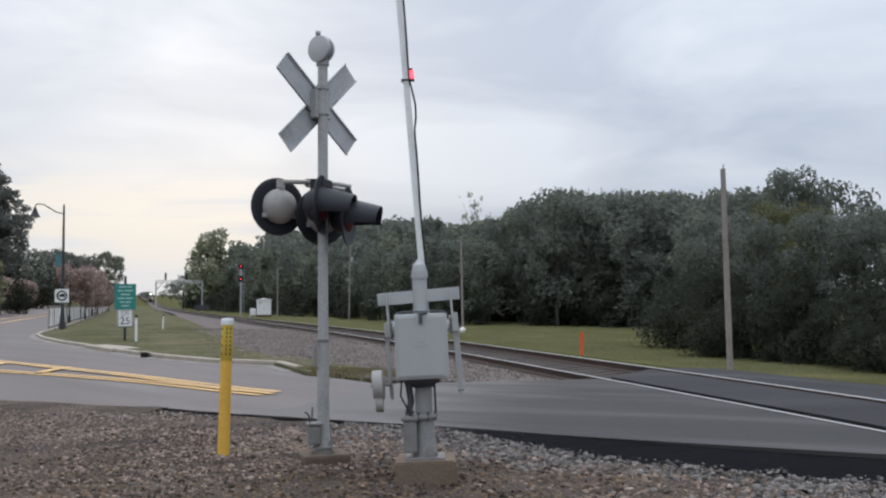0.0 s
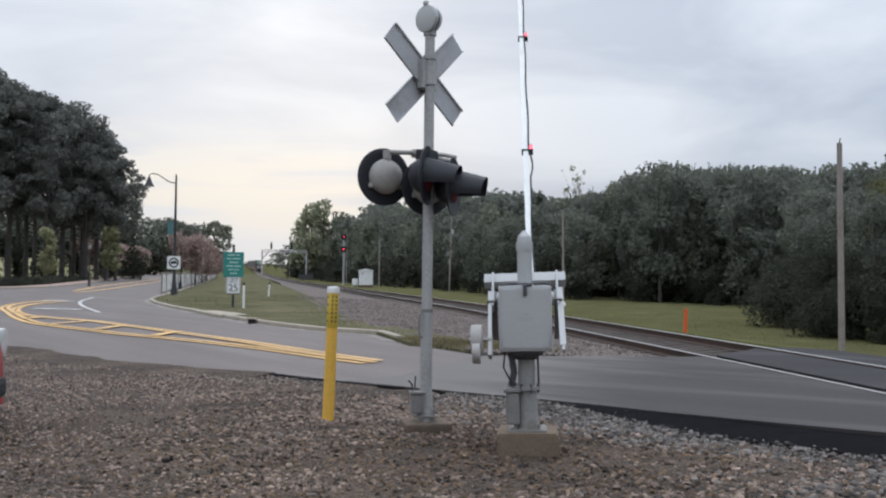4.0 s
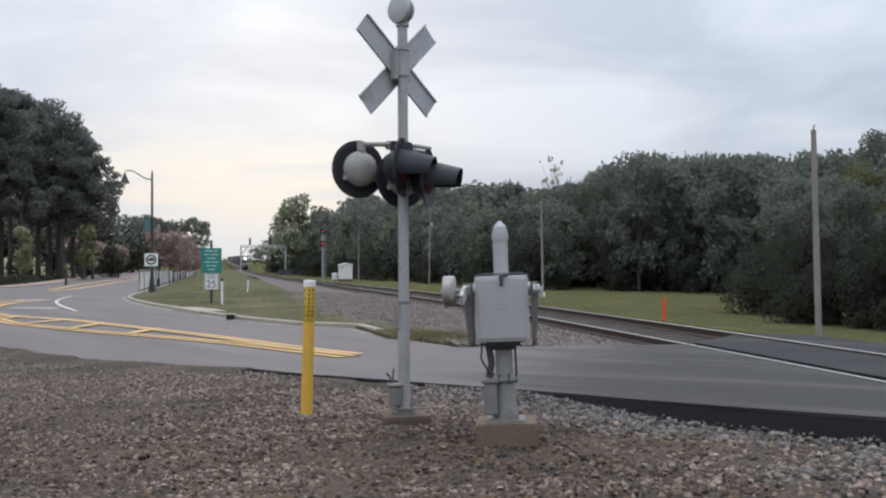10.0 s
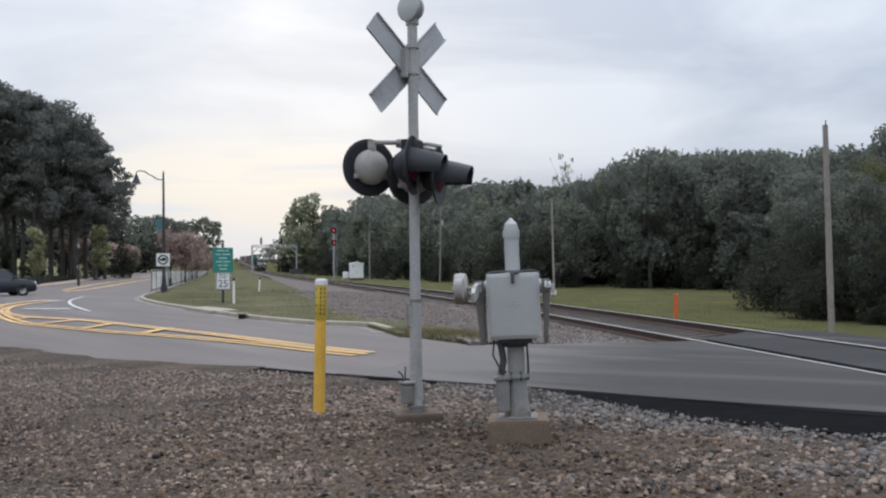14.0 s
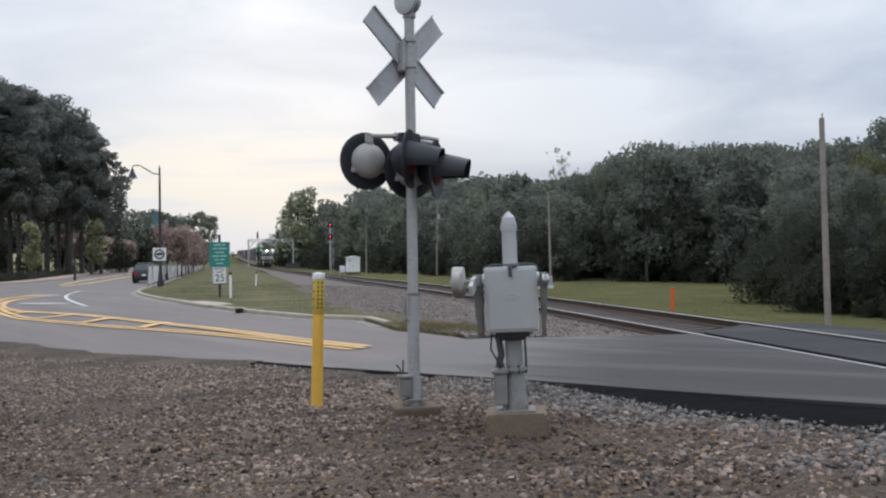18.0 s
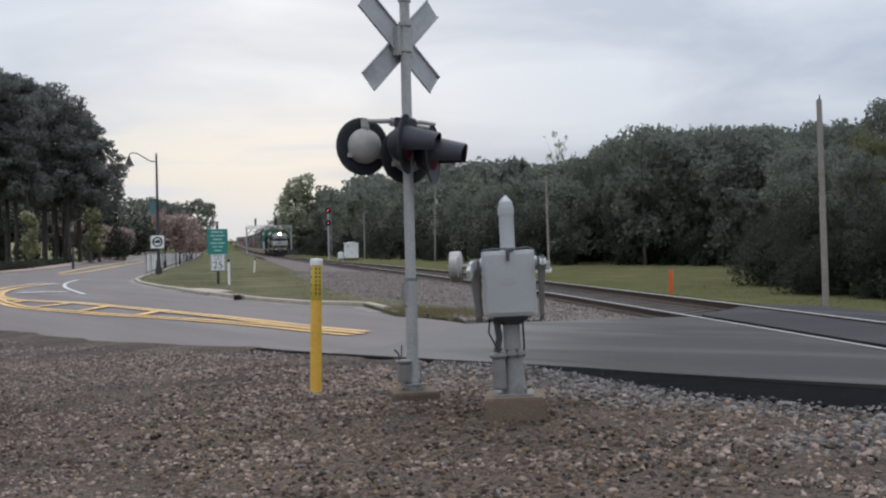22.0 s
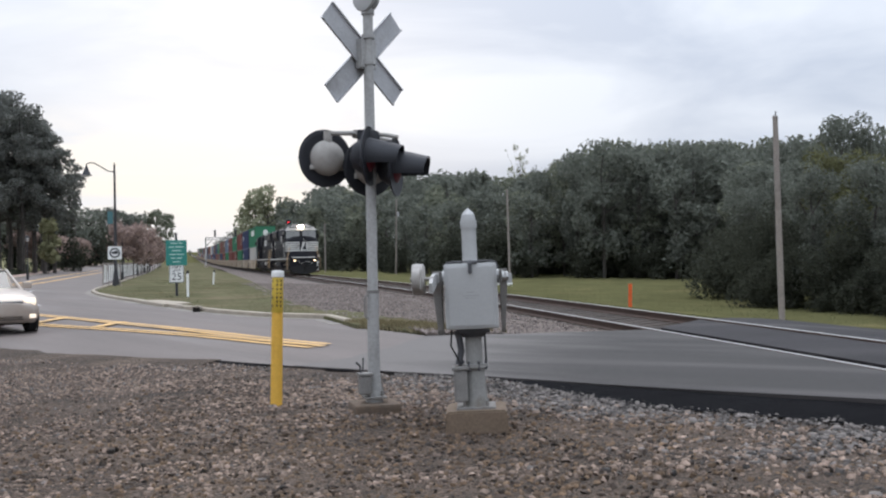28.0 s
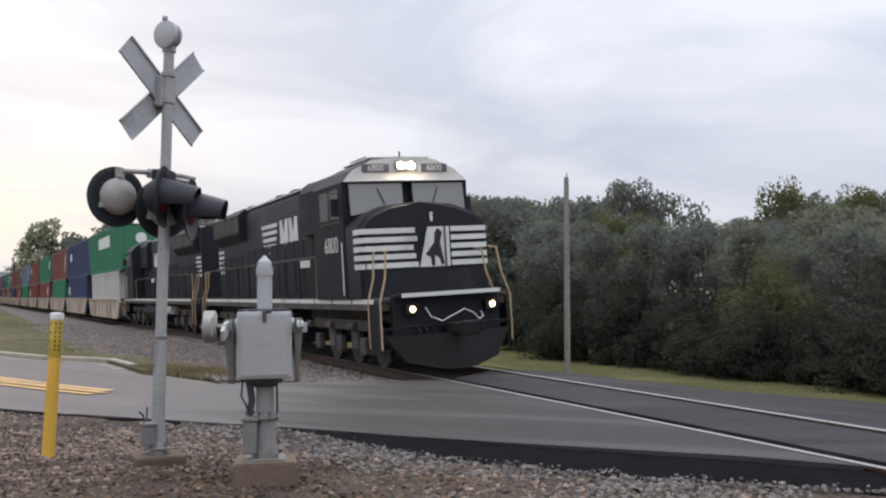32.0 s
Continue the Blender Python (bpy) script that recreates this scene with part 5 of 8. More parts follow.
def wood_mesh(name, height, r, limbs, seed):
    """A tapered, slightly crooked trunk with limbs to the given ends."""
    rnd = random.Random(seed)
    bm = bmesh.new()
    pts = [Vector((rnd.uniform(-1, 1) * 0.02 * height * k / 5, rnd.uniform(-1, 1) * 0.02 * height * k / 5, height * k / 5)) for k in range(6)]
    for k in range(5):
        cyl(bm, pts[k] - Vector((0, 0, 0.3 if k == 0 else 0)), pts[k + 1], r * (1 - 0.17 * k), r * (1 - 0.17 * (k + 1)), seg=7)
    for x, y, z in limbs:
        t = min(4.6, max(1.2, 5 * (z / height) * 0.75))
        a = pts[int(t)].lerp(pts[int(t) + 1], t - int(t))
        mid = a.lerp(Vector((x, y, z)), 0.5) + Vector((0, 0, -0.03 * height * rnd.random()))
        cyl(bm, a, mid, r * 0.36, r * 0.24, seg=5)
        cyl(bm, mid, (x, y, z), r * 0.24, r * 0.08, seg=5)
    me = bpy.data.meshes.new(name)
    bm.to_mesh(me)
    bm.free()
    me.materials.append(BARK)
    return me


def crown_lobes(kind, seed):
    rnd = random.Random(seed)
    out = []
    if kind == "broad":
        for k in range(44):
            a, h = rnd.uniform(0, 6.28), rnd.uniform(0.24, 0.93)
            reach = 3.1 * math.sin(math.pi * min(1, 0.18 + 0.8 * (1 - h) ** 0.8)) * rnd.uniform(0.3, 1.0)
            out.append((reach * math.cos(a), reach * math.sin(a), 10 * h, rnd.uniform(0.45, 1.0), rnd.uniform(0.7, 1.2)))
        out += [(0, 0, 9.3, 0.6, 1.1), (0.6, 0.2, 9.0, 0.5, 1.3), (-0.5, -0.3, 8.9, 0.5, 1.3), (-0.1, 0.7, 9.1, 0.4, 1.3)]
    elif kind == "tall":
        for k in range(36):
            a, h = rnd.uniform(0, 6.28), rnd.uniform(0.14, 0.93)
            reach = rnd.uniform(0.1, 1.8) * (1.15 - 0.7 * abs(h - 0.6))
            out.append((reach * math.cos(a), reach * math.sin(a), 10 * h, rnd.uniform(0.35, 0.75), rnd.uniform(0.9, 1.5)))
        out += [(0.1, 0, 9.55, 0.28, 1.8), (0.5, 0.3, 9.2, 0.3, 1.7), (-0.4, 0.2, 9.25, 0.28, 1.8), (0, -0.5, 9.0, 0.35, 1.6)]
    elif kind == "pine":
        for k in range(58):
            a, h = rnd.uniform(0, 6.28), rnd.uniform(0.36, 0.97)
            reach = (0.25 + 2.45 * max(0.0, 1 - ((h - 0.6) / 0.42) ** 2)) * rnd.uniform(0.3, 1.05)
            out.append((reach * math.cos(a), reach * math.sin(a), 10 * h, rnd.uniform(0.35, 0.75), rnd.uniform(0.4, 0.7)))
        out.append((0, 0, 9.6, 0.4, 0.9))
    elif kind == "shrub":
        for k in range(30):
            a = rnd.uniform(0, 6.28)
            reach, h = rnd.uniform(0.3, 4.4), rnd.uniform(0.08, 0.72)
            out.append((reach * math.cos(a), reach * math.sin(a), 10 * h * (1 - 0.07 * reach), rnd.uniform(0.9, 1.9), rnd.uniform(0.8, 1.25)))
        out += [(0, 0, 7.6, 1.6, 1.0), (1.2, 0.5, 6.5, 1.5, 1.0)]
    elif kind == "street":
        for k in range(30):
            a, h = rnd.uniform(0, 6.28), rnd.uniform(0.26, 0.93)
            reach = rnd.uniform(0.2, 1.5) * (1.1 - 0.8 * abs(h - 0.5))
            out.append((reach * math.cos(a), reach * math.sin(a), 10 * h, rnd.uniform(0.4, 0.95), rnd.uniform(0.8, 1.3)))
    elif kind == "sparse":
        for k in range(34):
            a, h = rnd.uniform(0, 6.28), rnd.uniform(0.7, 0.98)
            reach = rnd.uniform(0.4, 3.0)
            out.append((reach * math.cos(a), reach * math.sin(a), 10 * h, rnd.uniform(0.15, 0.34), rnd.uniform(0.5, 0.8)))
    elif kind == "myrtle":
        for k in range(14):
            a, h = rnd.uniform(0, 6.28), rnd.uniform(0.35, 0.9)
            reach = rnd.uniform(0.3, 3.0)
            out.append((reach * math.cos(a), reach * math.sin(a), 10 * h, rnd.uniform(1.0, 1.7), rnd.uniform(0.7, 0.95)))
    return out


TREE_KINDS = {}


def tree_kind(key, kind, seed, leaves, size, material, trunk=0.16, inner=0.45):
    """One growth form, with fine leaves for near trees and fewer, larger sprays for far ones."""
    lobes = crown_lobes(kind, seed)
    limbs = [lb[:3] for lb in lobes[:34 if kind == "sparse" else 9]] if kind != "shrub" else [lb[:3] for lb in lobes[:4]]
    wood = wood_mesh("trunk", 9.2 if kind != "shrub" else 6.0, trunk, limbs, seed)
    TREE_KINDS[key] = (wood, leaf_mesh("crown", lobes, leaves, size, seed, material, inner))
    TREE_KINDS[key + "_far"] = (wood, leaf_mesh("crown", lobes, int(leaves * 0.31), size * 1.65, seed, material, inner))
    TREE_KINDS[key + "_distant"] = (wood, leaf_mesh("crown", lobes, int(leaves * 0.15), size * 2.4, seed, material, inner))


tree_kind("broad_a", "broad", 1, 8500, 0.115, LEAF_DARK)
tree_kind("broad_b", "broad", 2, 8500, 0.115, LEAF_MID)
tree_kind("broad_c", "broad", 3, 8500, 0.115, LEAF_DARK)
tree_kind("broad_d", "broad", 14, 8500, 0.115, LEAF_OLIVE)
tree_kind("tall_a", "tall", 4, 6500, 0.11, LEAF_DARK)
tree_kind("tall_b", "tall", 5, 6500, 0.11, LEAF_MID)
tree_kind("tall_c", "tall", 24, 6500, 0.11, LEAF_PALE)
tree_kind("pine_a", "pine", 6, 9500, 0.095, LEAF_PINE, 0.17, 0.3)
tree_kind("pine_b", "pine", 7, 9500, 0.095, LEAF_PINE, 0.17, 0.3)
tree_kind("pine_c", "pine", 8, 9500, 0.095, LEAF_PINE, 0.17, 0.3)
tree_kind("shrub_a", "shrub", 9, 10000, 0.15, LEAF_SHRUB_SHADED, 0.25, 0.5)
tree_kind("shrub_b", "shrub", 10, 10000, 0.15, LEAF_SHRUB_SHADED, 0.25, 0.5)
tree_kind("shrub_c", "shrub", 15, 10000, 0.15, LEAF_OLIVE, 0.25, 0.5)
tree_kind("street_a", "street", 11, 5000, 0.2, LEAF_YELLOW, 0.1)
tree_kind("sparse_a", "sparse", 12, 1500, 0.075, LEAF_PALE, 0.07)
tree_kind("myrtle_a", "myrtle", 13, 7000, 0.18, LEAF_RED, 0.08, 0.2)


def plant(key, x, y, height, spread, turn, name, label, category, group):
    t = new(name)
    far = math.hypot(x, y) * (0.35 if "pine" in key else 1.0)
    grade = "" if far < 62 else "_far" if far < 112 else "_distant"
    z = ground_z(x, y) - 0.05
    t.matrix_world = Matrix.Translation((x, y, z)) @ Matrix.Rotation(turn, 4, "Z") @ Matrix.Diagonal((height / 10 * spread, height / 10 * spread, height / 10, 1))
    tagged(t, label, category, group)
    for me in TREE_KINDS[key + grade]:
        o = new(me.name.split(".")[0], me)
        o.parent = t
    return t


TREE_LABELS = {"broad": "dense dark green broadleaf tree at the wood's edge", "tall": "slim dark green tree standing in the wood", "pine": "tall dark pine with a bare lower trunk",
               "shrub": "dense leafy shrub at the foot of the wood", "street": "small yellow-green street tree beside the road", "sparse": "thin tall tree with sparse pale foliage",
               "myrtle": "small reddish-brown tree in the row along the road"}
TREE_NAMES = {"broad": "broadleaf_tree", "tall": "slim_tree", "pine": "pine_tree", "shrub": "shrub", "street": "street_tree", "sparse": "sparse_tree", "myrtle": "ornamental_tree"}


def grow(key, x, y, height, spread=1.0, turn=0.0, group="trees of the wood"):
    k = key.split("_")[0]
    lab = TREE_LABELS[k]
    if key in ("broad_d", "shrub_c"):
        lab = lab.replace("dense dark green", "dense olive, turning").replace("dense leafy", "dense olive-yellow")
    return plant(key, x, y, height, spread, turn, TREE_NAMES[k], lab, "shrub" if k == "shrub" else "tree", group)


def lerp_table(table, v):
    for (a, p), (b, q) in zip(table, table[1:]):
        if v <= b:
            return p + (q - p) * max(0.0, v - a) / (b - a)
    return table[-1][1]


# how high the wood stands over the eye, by bearing in degrees from the far track
SKYLINE = [(2, 0.04), (6, 0.062), (8.6, 0.08), (14, 0.089), (19, 0.086), (21.5, 0.092), (24.4, 0.115), (29, 0.113), (33, 0.111), (35.7, 0.105), (36.9, 0.118), (39.3, 0.116), (41.5, 0.108), (42.8, 0.088), (44.6, 0.10), (46.4, 0.119), (48, 0.110), (54, 0.114), (75, 0.12)]


def woods():
    rnd = random.Random(21)
    # the front edge: shrubs and low trees
    front = dense([(23, -6), (22.6, 14), (22.8, 24), (22.6, 33), (25.5, 42), (31, 50), (38, 60), (39, 68), (35, 79), (27, 82), (24, 100), (21.5, 140), (20.5, 190), (19, 260), (16, 340)], 1.0)
    run, gap = 0.0, 2.0
    prev = front[0]
    for p in front:
        run += (p - prev).length
        prev = p
        if run < gap:
            continue
        run = 0.0
        far = p.length
        gap = max(2.1, 0.05 * far)
        h = rnd.uniform(2.6, 4.6) * (1.0 + 0.0035 * far)
        az = math.degrees(math.atan2(p.x, p.y))
        if rnd.random() < 0.55:
            grow(rnd.choice(["tall_a", "tall_b", "tall_a"]), p.x + rnd.uniform(0.5, 2.0), p.y + rnd.uniform(-0.8, 0.8), min(h * rnd.uniform(1.3, 1.9), EYE + (far + 1) * lerp_table(SKYLINE, az) * 0.8 - ground_z(p.x, p.y)), rnd.uniform(1.0, 1.4), rnd.uniform(0, 6.28))
            h *= 0.75
        pale = 38 < az < 46 and rnd.random() < 0.3
        if pale:
            h = min(h + 1.5, 4.7)
            grow("shrub_b", p.x - 0.7, p.y - 0.3, 2.7, 1.3, p.y, "shrubs of the wood's edge")
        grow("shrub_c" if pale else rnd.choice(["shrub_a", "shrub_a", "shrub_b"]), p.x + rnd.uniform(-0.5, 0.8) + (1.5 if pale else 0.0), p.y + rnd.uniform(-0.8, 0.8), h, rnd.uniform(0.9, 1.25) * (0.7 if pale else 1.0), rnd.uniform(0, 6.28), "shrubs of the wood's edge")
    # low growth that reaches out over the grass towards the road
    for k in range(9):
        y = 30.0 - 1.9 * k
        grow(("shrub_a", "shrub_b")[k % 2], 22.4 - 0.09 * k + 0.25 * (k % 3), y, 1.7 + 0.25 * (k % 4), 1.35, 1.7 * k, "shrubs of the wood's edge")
    # the trees behind, in rows
    for row, (deep, step) in enumerate(((3.5, 3.0), (9.0, 3.6), (17.0, 4.6))):
        run = 99.0
        prev = front[0]
        for i, p in enumerate(front):
            run += (p - prev).length
            prev = p
            far = p.length
            if run < step * max(1.0, far / 55):
                continue
            run = 0.0
            d = (front[min(i + 1, len(front) - 1)] - front[max(i - 1, 0)]).normalized()
            out = Vector((d.y, -d.x))
            q = p + out * deep * (1 + far / 150) + Vector((rnd.uniform(-1, 1), rnd.uniform(-1, 1)))
            az = math.degrees(math.atan2(q.x, q.y))
            if q.y < -2 or az < 4.5:
                continue
            top = lerp_table(SKYLINE, az) * rnd.choice([0.72, 0.85, 0.92, 0.98, 1.0]) * (0.86 if row == 0 else 1.0)
            h = EYE + q.length * top - ground_z(q.x, q.y)
            key = rnd.choice(["broad_a", "broad_c", "broad_b", "tall_a", "tall_b", "broad_a"])
            if 38 < az < 60 and rnd.random() < 0.22:
                key = "broad_d"
            grow(key, q.x, q.y, h, rnd.uniform(1.0, 1.3) * (1.15 if key[:4] == "tall" else 1.0), rnd.uniform(0, 6.28))
    # crowns that stand out of the wood
    for az, dist, el, key, sp in ((37.2, 58, 0.130, "broad_c", 0.72), (39.6, 62, 0.118, "broad_a", 0.8), (24.2, 84, 0.119, "broad_a", 0.9), (25.6, 88, 0.113, "tall_a", 1.2), (22.7, 90, 0.104, "broad_c", 0.6),
                                  (46.3, 60, 0.122, "broad_d", 0.9), (47.6, 64, 0.116, "broad_c", 0.9), (49.9, 58, 0.120, "broad_d", 0.8), (51.3, 60, 0.116, "broad_a", 0.9), (28.5, 92, 0.112, "tall_b", 1.1), (31.0, 90, 0.113, "broad_a", 0.9),
                                  (16.7, 130, 0.093, "tall_a", 0.9), (17.1, 132, 0.090, "tall_b", 0.8)):
        a = radians(az)
        x, y = dist * math.sin(a), dist * math.cos(a)
        grow(key, x, y, EYE + dist * el - ground_z(x, y), sp, az)
    for k in range(9):
        a, dist = radians(23.5 + 0.9 * k), 112 + 4 * (k % 3)
        grow(("broad_a", "broad_c", "tall_a")[k % 3], dist * math.sin(a), dist * math.cos(a), 9.5 + (k % 4), 1.25, k)
        a, dist = radians(18.6 + 0.62 * k), 98 + 3 * (k % 2)
        grow(("shrub_a", "shrub_b")[k % 2], dist * math.sin(a), dist * math.cos(a), 6.0, 1.1, k, "shrubs of the wood's edge")
        a, dist = radians(24.0 + 1.0 * k), 86 + 3 * (k % 2)
        grow(("shrub_a", "shrub_b")[k % 2], dist * math.sin(a), dist * math.cos(a), 5.0, 1.2, k, "shrubs of the wood's edge")
    for k in range(10):
        a, dist = radians(26.2 + 1.05 * k), 84 + 5 * (k % 3)
        grow(("tall_a", "broad_c", "tall_b")[k % 3], dist * math.sin(a), dist * math.cos(a), EYE + dist * (0.110 + 0.003 * (k % 2)) - ground_z(dist * math.sin(a), dist * math.cos(a)), 0.95, k)
    for k in range(34):
        az, dist = 20.3 + 0.48 * k + rnd.uniform(-0.15, 0.15), 94 + 4 * (k % 3)
        if 31.5 < az < 33:
            continue
        a = radians(az)
        x, y = dist * math.sin(a), dist * math.cos(a)
        grow(("tall_a", "tall_b")[k % 2], x, y, EYE + dist * lerp_table(SKYLINE, az) * rnd.uniform(0.98, 1.06) - ground_z(x, y), rnd.uniform(0.45, 0.7), k)
    a = radians(19.4)
    grow("sparse_a", 110 * math.sin(a), 110 * math.cos(a), EYE + 110 * 0.116, 0.42, 1.0)


woods()


# the mown slope that shows between the pines' trunks
# its sunlit brightness is put into the lawn's base colour
sheet("lawn_bank", [(-190, 255), (-34, 255), (-34, 330), (-190, 330)], lambda x, y: rise(y) + 5.0 * smooth01((y - 255) / 60), mat("sunlit_lawn", (0.20, 0.19, 0.09), 0.95, 0.25, 8.0),
      "pale mown lawn rising behind the pines", "grass", step=14)


def far_trees():
    rnd = random.Random(5)
    # pines on the far side of the road
    for az, dist, el in ((-7.0, 112, 0.117), (-7.5, 108, 0.129), (-8.0, 112, 0.138), (-8.6, 106, 0.150), (-9.2, 112, 0.159), (-9.8, 108, 0.170), (-10.6, 102, 0.172), (-11.6, 108, 0.176), (-12.5, 104, 0.180), (-13.6, 100, 0.19), (-14.6, 104, 0.198), (-15.8, 100, 0.2),
                         (-17.2, 100, 0.2), (-19, 98, 0.2), (-21, 96, 0.19), (-7.6, 128, 0.118), (-8.8, 130, 0.14), (-10.2, 128, 0.15), (-12.0, 130, 0.16), (-13.9, 126, 0.17), (-16, 126, 0.18), (-9.3, 150, 0.13), (-11.2, 152, 0.14), (-13.2, 150, 0.15)):
        a = radians(az)
        dist *= 1.62
        x, y = dist * math.sin(a), dist * math.cos(a)
        grow(rnd.choice(["pine_a", "pine_b", "pine_c"]), x, y, EYE + dist * el * rnd.uniform(0.95, 1.02), rnd.uniform(0.85, 1.05), rnd.uniform(0, 6.28), "pines beside the road")
    for k in range(30):
        near = k % 2 == 0
        a, dist = radians(-27 + 0.75 * k), (205 if near else 345) + rnd.uniform(-8, 12)
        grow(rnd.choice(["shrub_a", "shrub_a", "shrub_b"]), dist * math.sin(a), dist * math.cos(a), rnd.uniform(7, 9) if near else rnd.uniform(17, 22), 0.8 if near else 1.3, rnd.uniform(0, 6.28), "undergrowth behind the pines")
    # the belt behind them, down to the vanishing road
    for k in range(16):
        az = -13.5 + 0.85 * k + rnd.uniform(-0.2, 0.2)
        dist = (340 if az < -5.6 else 470) + rnd.uniform(-10, 30)
        el = 0.06 if az < -4 else 0.055
        a = radians(az)
        x, y = dist * math.sin(a), dist * math.cos(a)
        if az > -2.6:
            continue
        grow(rnd.choice(["broad_a", "broad_c", "pine_b"]), x, y, EYE + dist * el * rnd.uniform(0.85, 1.0) - rise(y), 1.1, rnd.uniform(0, 6.28), "trees beyond the road")
    for az, dist, el, key, sp in ((-1.6, 495, 0.054, "broad_b", 0.75), (-1.1, 500, 0.050, "broad_b", 0.7), (-2.3, 495, 0.046, "broad_c", 0.8), (-2.9, 475, 0.05, "broad_c", 0.8), (-3.6, 465, 0.053, "broad_a", 0.8), (-4.3, 445, 0.056, "broad_a", 0.8), (0.2, 900, 0.012, "broad_c", 1.2), (-0.5, 700, 0.018, "broad_a", 1.3), (1.4, 950, 0.014, "broad_c", 1.3),
                                  (3.9, 262, 0.075, "tall_c", 1.2), (4.6, 258, 0.079, "tall_c", 1.2), (5.4, 262, 0.066, "tall_b", 1.1), (3.3, 300, 0.058, "tall_c", 1.1), (2.9, 420, 0.034, "broad_c", 0.9), (2.3, 520, 0.026, "broad_a", 1.0), (1.9, 640, 0.022, "broad_a", 1.2), (3.3, 380, 0.036, "broad_a", 0.9), (6.2, 235, 0.063, "broad_a", 0.9), (7.0, 225, 0.066, "broad_c", 0.9), (7.8, 215, 0.071, "broad_a", 0.9)):
        a = radians(az)
        x, y = dist * math.sin(a), dist * math.cos(a)
        grow(key, x, y, EYE + dist * el - rise(y), sp, rnd.uniform(0, 6.28), "trees along the line")
    # young street trees and the reddish row
    for x, y, h in ((-19.4, 106, 5.9), (-21.3, 166.0, 8.8)):
        grow("street_a", x, y, h, 1.0, rnd.uniform(0, 6.28), "young street trees")
    for k in range(9):
        y = 215 + 17 * k
        grow("myrtle_a", -31.5 + rnd.uniform(-0.8, 0.8), y, rnd.uniform(8.0, 10.0), 1.2, rnd.uniform(0, 6.28), "row of reddish trees")
    for k in range(16):
        y = 92 + 12 * k
        grow("myrtle_a", -4.6 - 0.01 * (y - 90) + rnd.uniform(-0.3, 0.3), y, rnd.uniform(4.6, 5.8), 0.9, rnd.uniform(0, 6.28), "row of reddish trees")
    for k in range(13):
        a, dist = radians(-5.6 + 0.27 * k), 436 + rnd.uniform(-8, 8)
        grow("myrtle_a", dist * math.sin(a), dist * math.cos(a), rnd.uniform(11.0, 13.5), 1.1, rnd.uniform(0, 6.28), "row of reddish trees")
    for p in dense([(-52, 81.5), (-28, 82.5), (-24, 87), (-21.8, 95), (-21.8, 106), (-23.6, 134), (-26.8, 170)], 3.2):
        grow(rnd.choice(["shrub_a", "shrub_b"]), p.x + rnd.uniform(-0.4, 0.4), p.y + rnd.uniform(-0.5, 0.5), rnd.uniform(0.85, 1.2), 3.2, rnd.uniform(0, 6.28), "hedge behind the walk")


far_trees()


# ---------- the train ----------
LOCO_BLACK = mat("black_locomotive_paint", (0.013, 0.013, 0.017), 0.6, 0.25, 0.8, 0.001, dirt=(0.045, 0.038, 0.034), dirt_amount=0.25, spec=0.25)
PLOW_BLACK = mat("sooty_steel", (0.010, 0.009, 0.009), 0.85, 0.3, 0.5, 0.004, dirt=(0.028, 0.024, 0.02), dirt_amount=0.3)
LOCO_GRIME = mat("grimy_underframe", (0.075, 0.065, 0.057), 0.85, 0.35, 0.5, 0.004, dirt=(0.150, 0.128, 0.105), dirt_amount=0.4)
LOCO_WHITE = mat("locomotive_white", (0.66, 0.65, 0.61), 0.5, 0.1, 0.6, dirt=(0.42, 0.38, 0.33), dirt_amount=0.3)
LOCO_DULL = mat("chalky_white", (0.50, 0.475, 0.44), 0.7, 0.15, 0.6, dirt=(0.33, 0.29, 0.25), dirt_amount=0.3)
RAIL_YELLOW = mat("handrail_tan", (0.42, 0.29, 0.17), 0.6, 0.15, 0.3)
# grey base stands in for the sky mirrored in the panes
CAB_GLASS = glass("cab_glass", (0.20, 0.20, 0.19), 0.12)
CAB_GLASS.node_tree.nodes["Principled BSDF"].inputs["Coat Weight"].default_value = 0.0
CAB_GLASS.node_tree.nodes["Principled BSDF"].inputs["Specular IOR Level"].default_value = 0.9
HEADLIGHT = glow("headlight", (1.0, 0.88, 0.68), 220.0)
DITCHLIGHT = glow("ditch_light", (1.0, 0.70, 0.40), 7.0)
PLATE_DARK = mat("number_board", (0.10, 0.10, 0.11), 0.5, 0.1, 0.2)
STEEL_WHEEL = mat("steel_wheel", (0.06, 0.05, 0.045), 0.55, 0.25, 0.3, metal=0.5)
WELL_CREAM = mat("cream_well_car", (0.46, 0.38, 0.29), 0.7, 0.18, 1.2, 0.002, dirt=(0.22, 0.16, 0.12), dirt_amount=0.4)


def wheelset(parent, y, r=0.5, gauge=0.75):
    w = part("wheelset", cyls(((-0.9, y, r), (0.9, y, r), 0.09), seg=10), LOCO_GRIME, parent)
    for sx in (-1, 1):
        m = Matrix.Translation((sx * (gauge + 0.0), y, r)) @ Matrix.Rotation(sx * math.pi / 2, 4, "Y")
        bm = lathe(bmesh.new(), [(0.0, -0.02), (0.12, -0.03), (r - 0.09, 0.0), (r - 0.02, 0.03), (r, 0.03), (r, -0.07), (r + 0.025, -0.075), (r + 0.025, -0.1), (0.1, -0.1), (0.0, -0.09)], m, 26)
        part("wheel", bm, STEEL_WHEEL, w, "worn steel wheel")
    return w


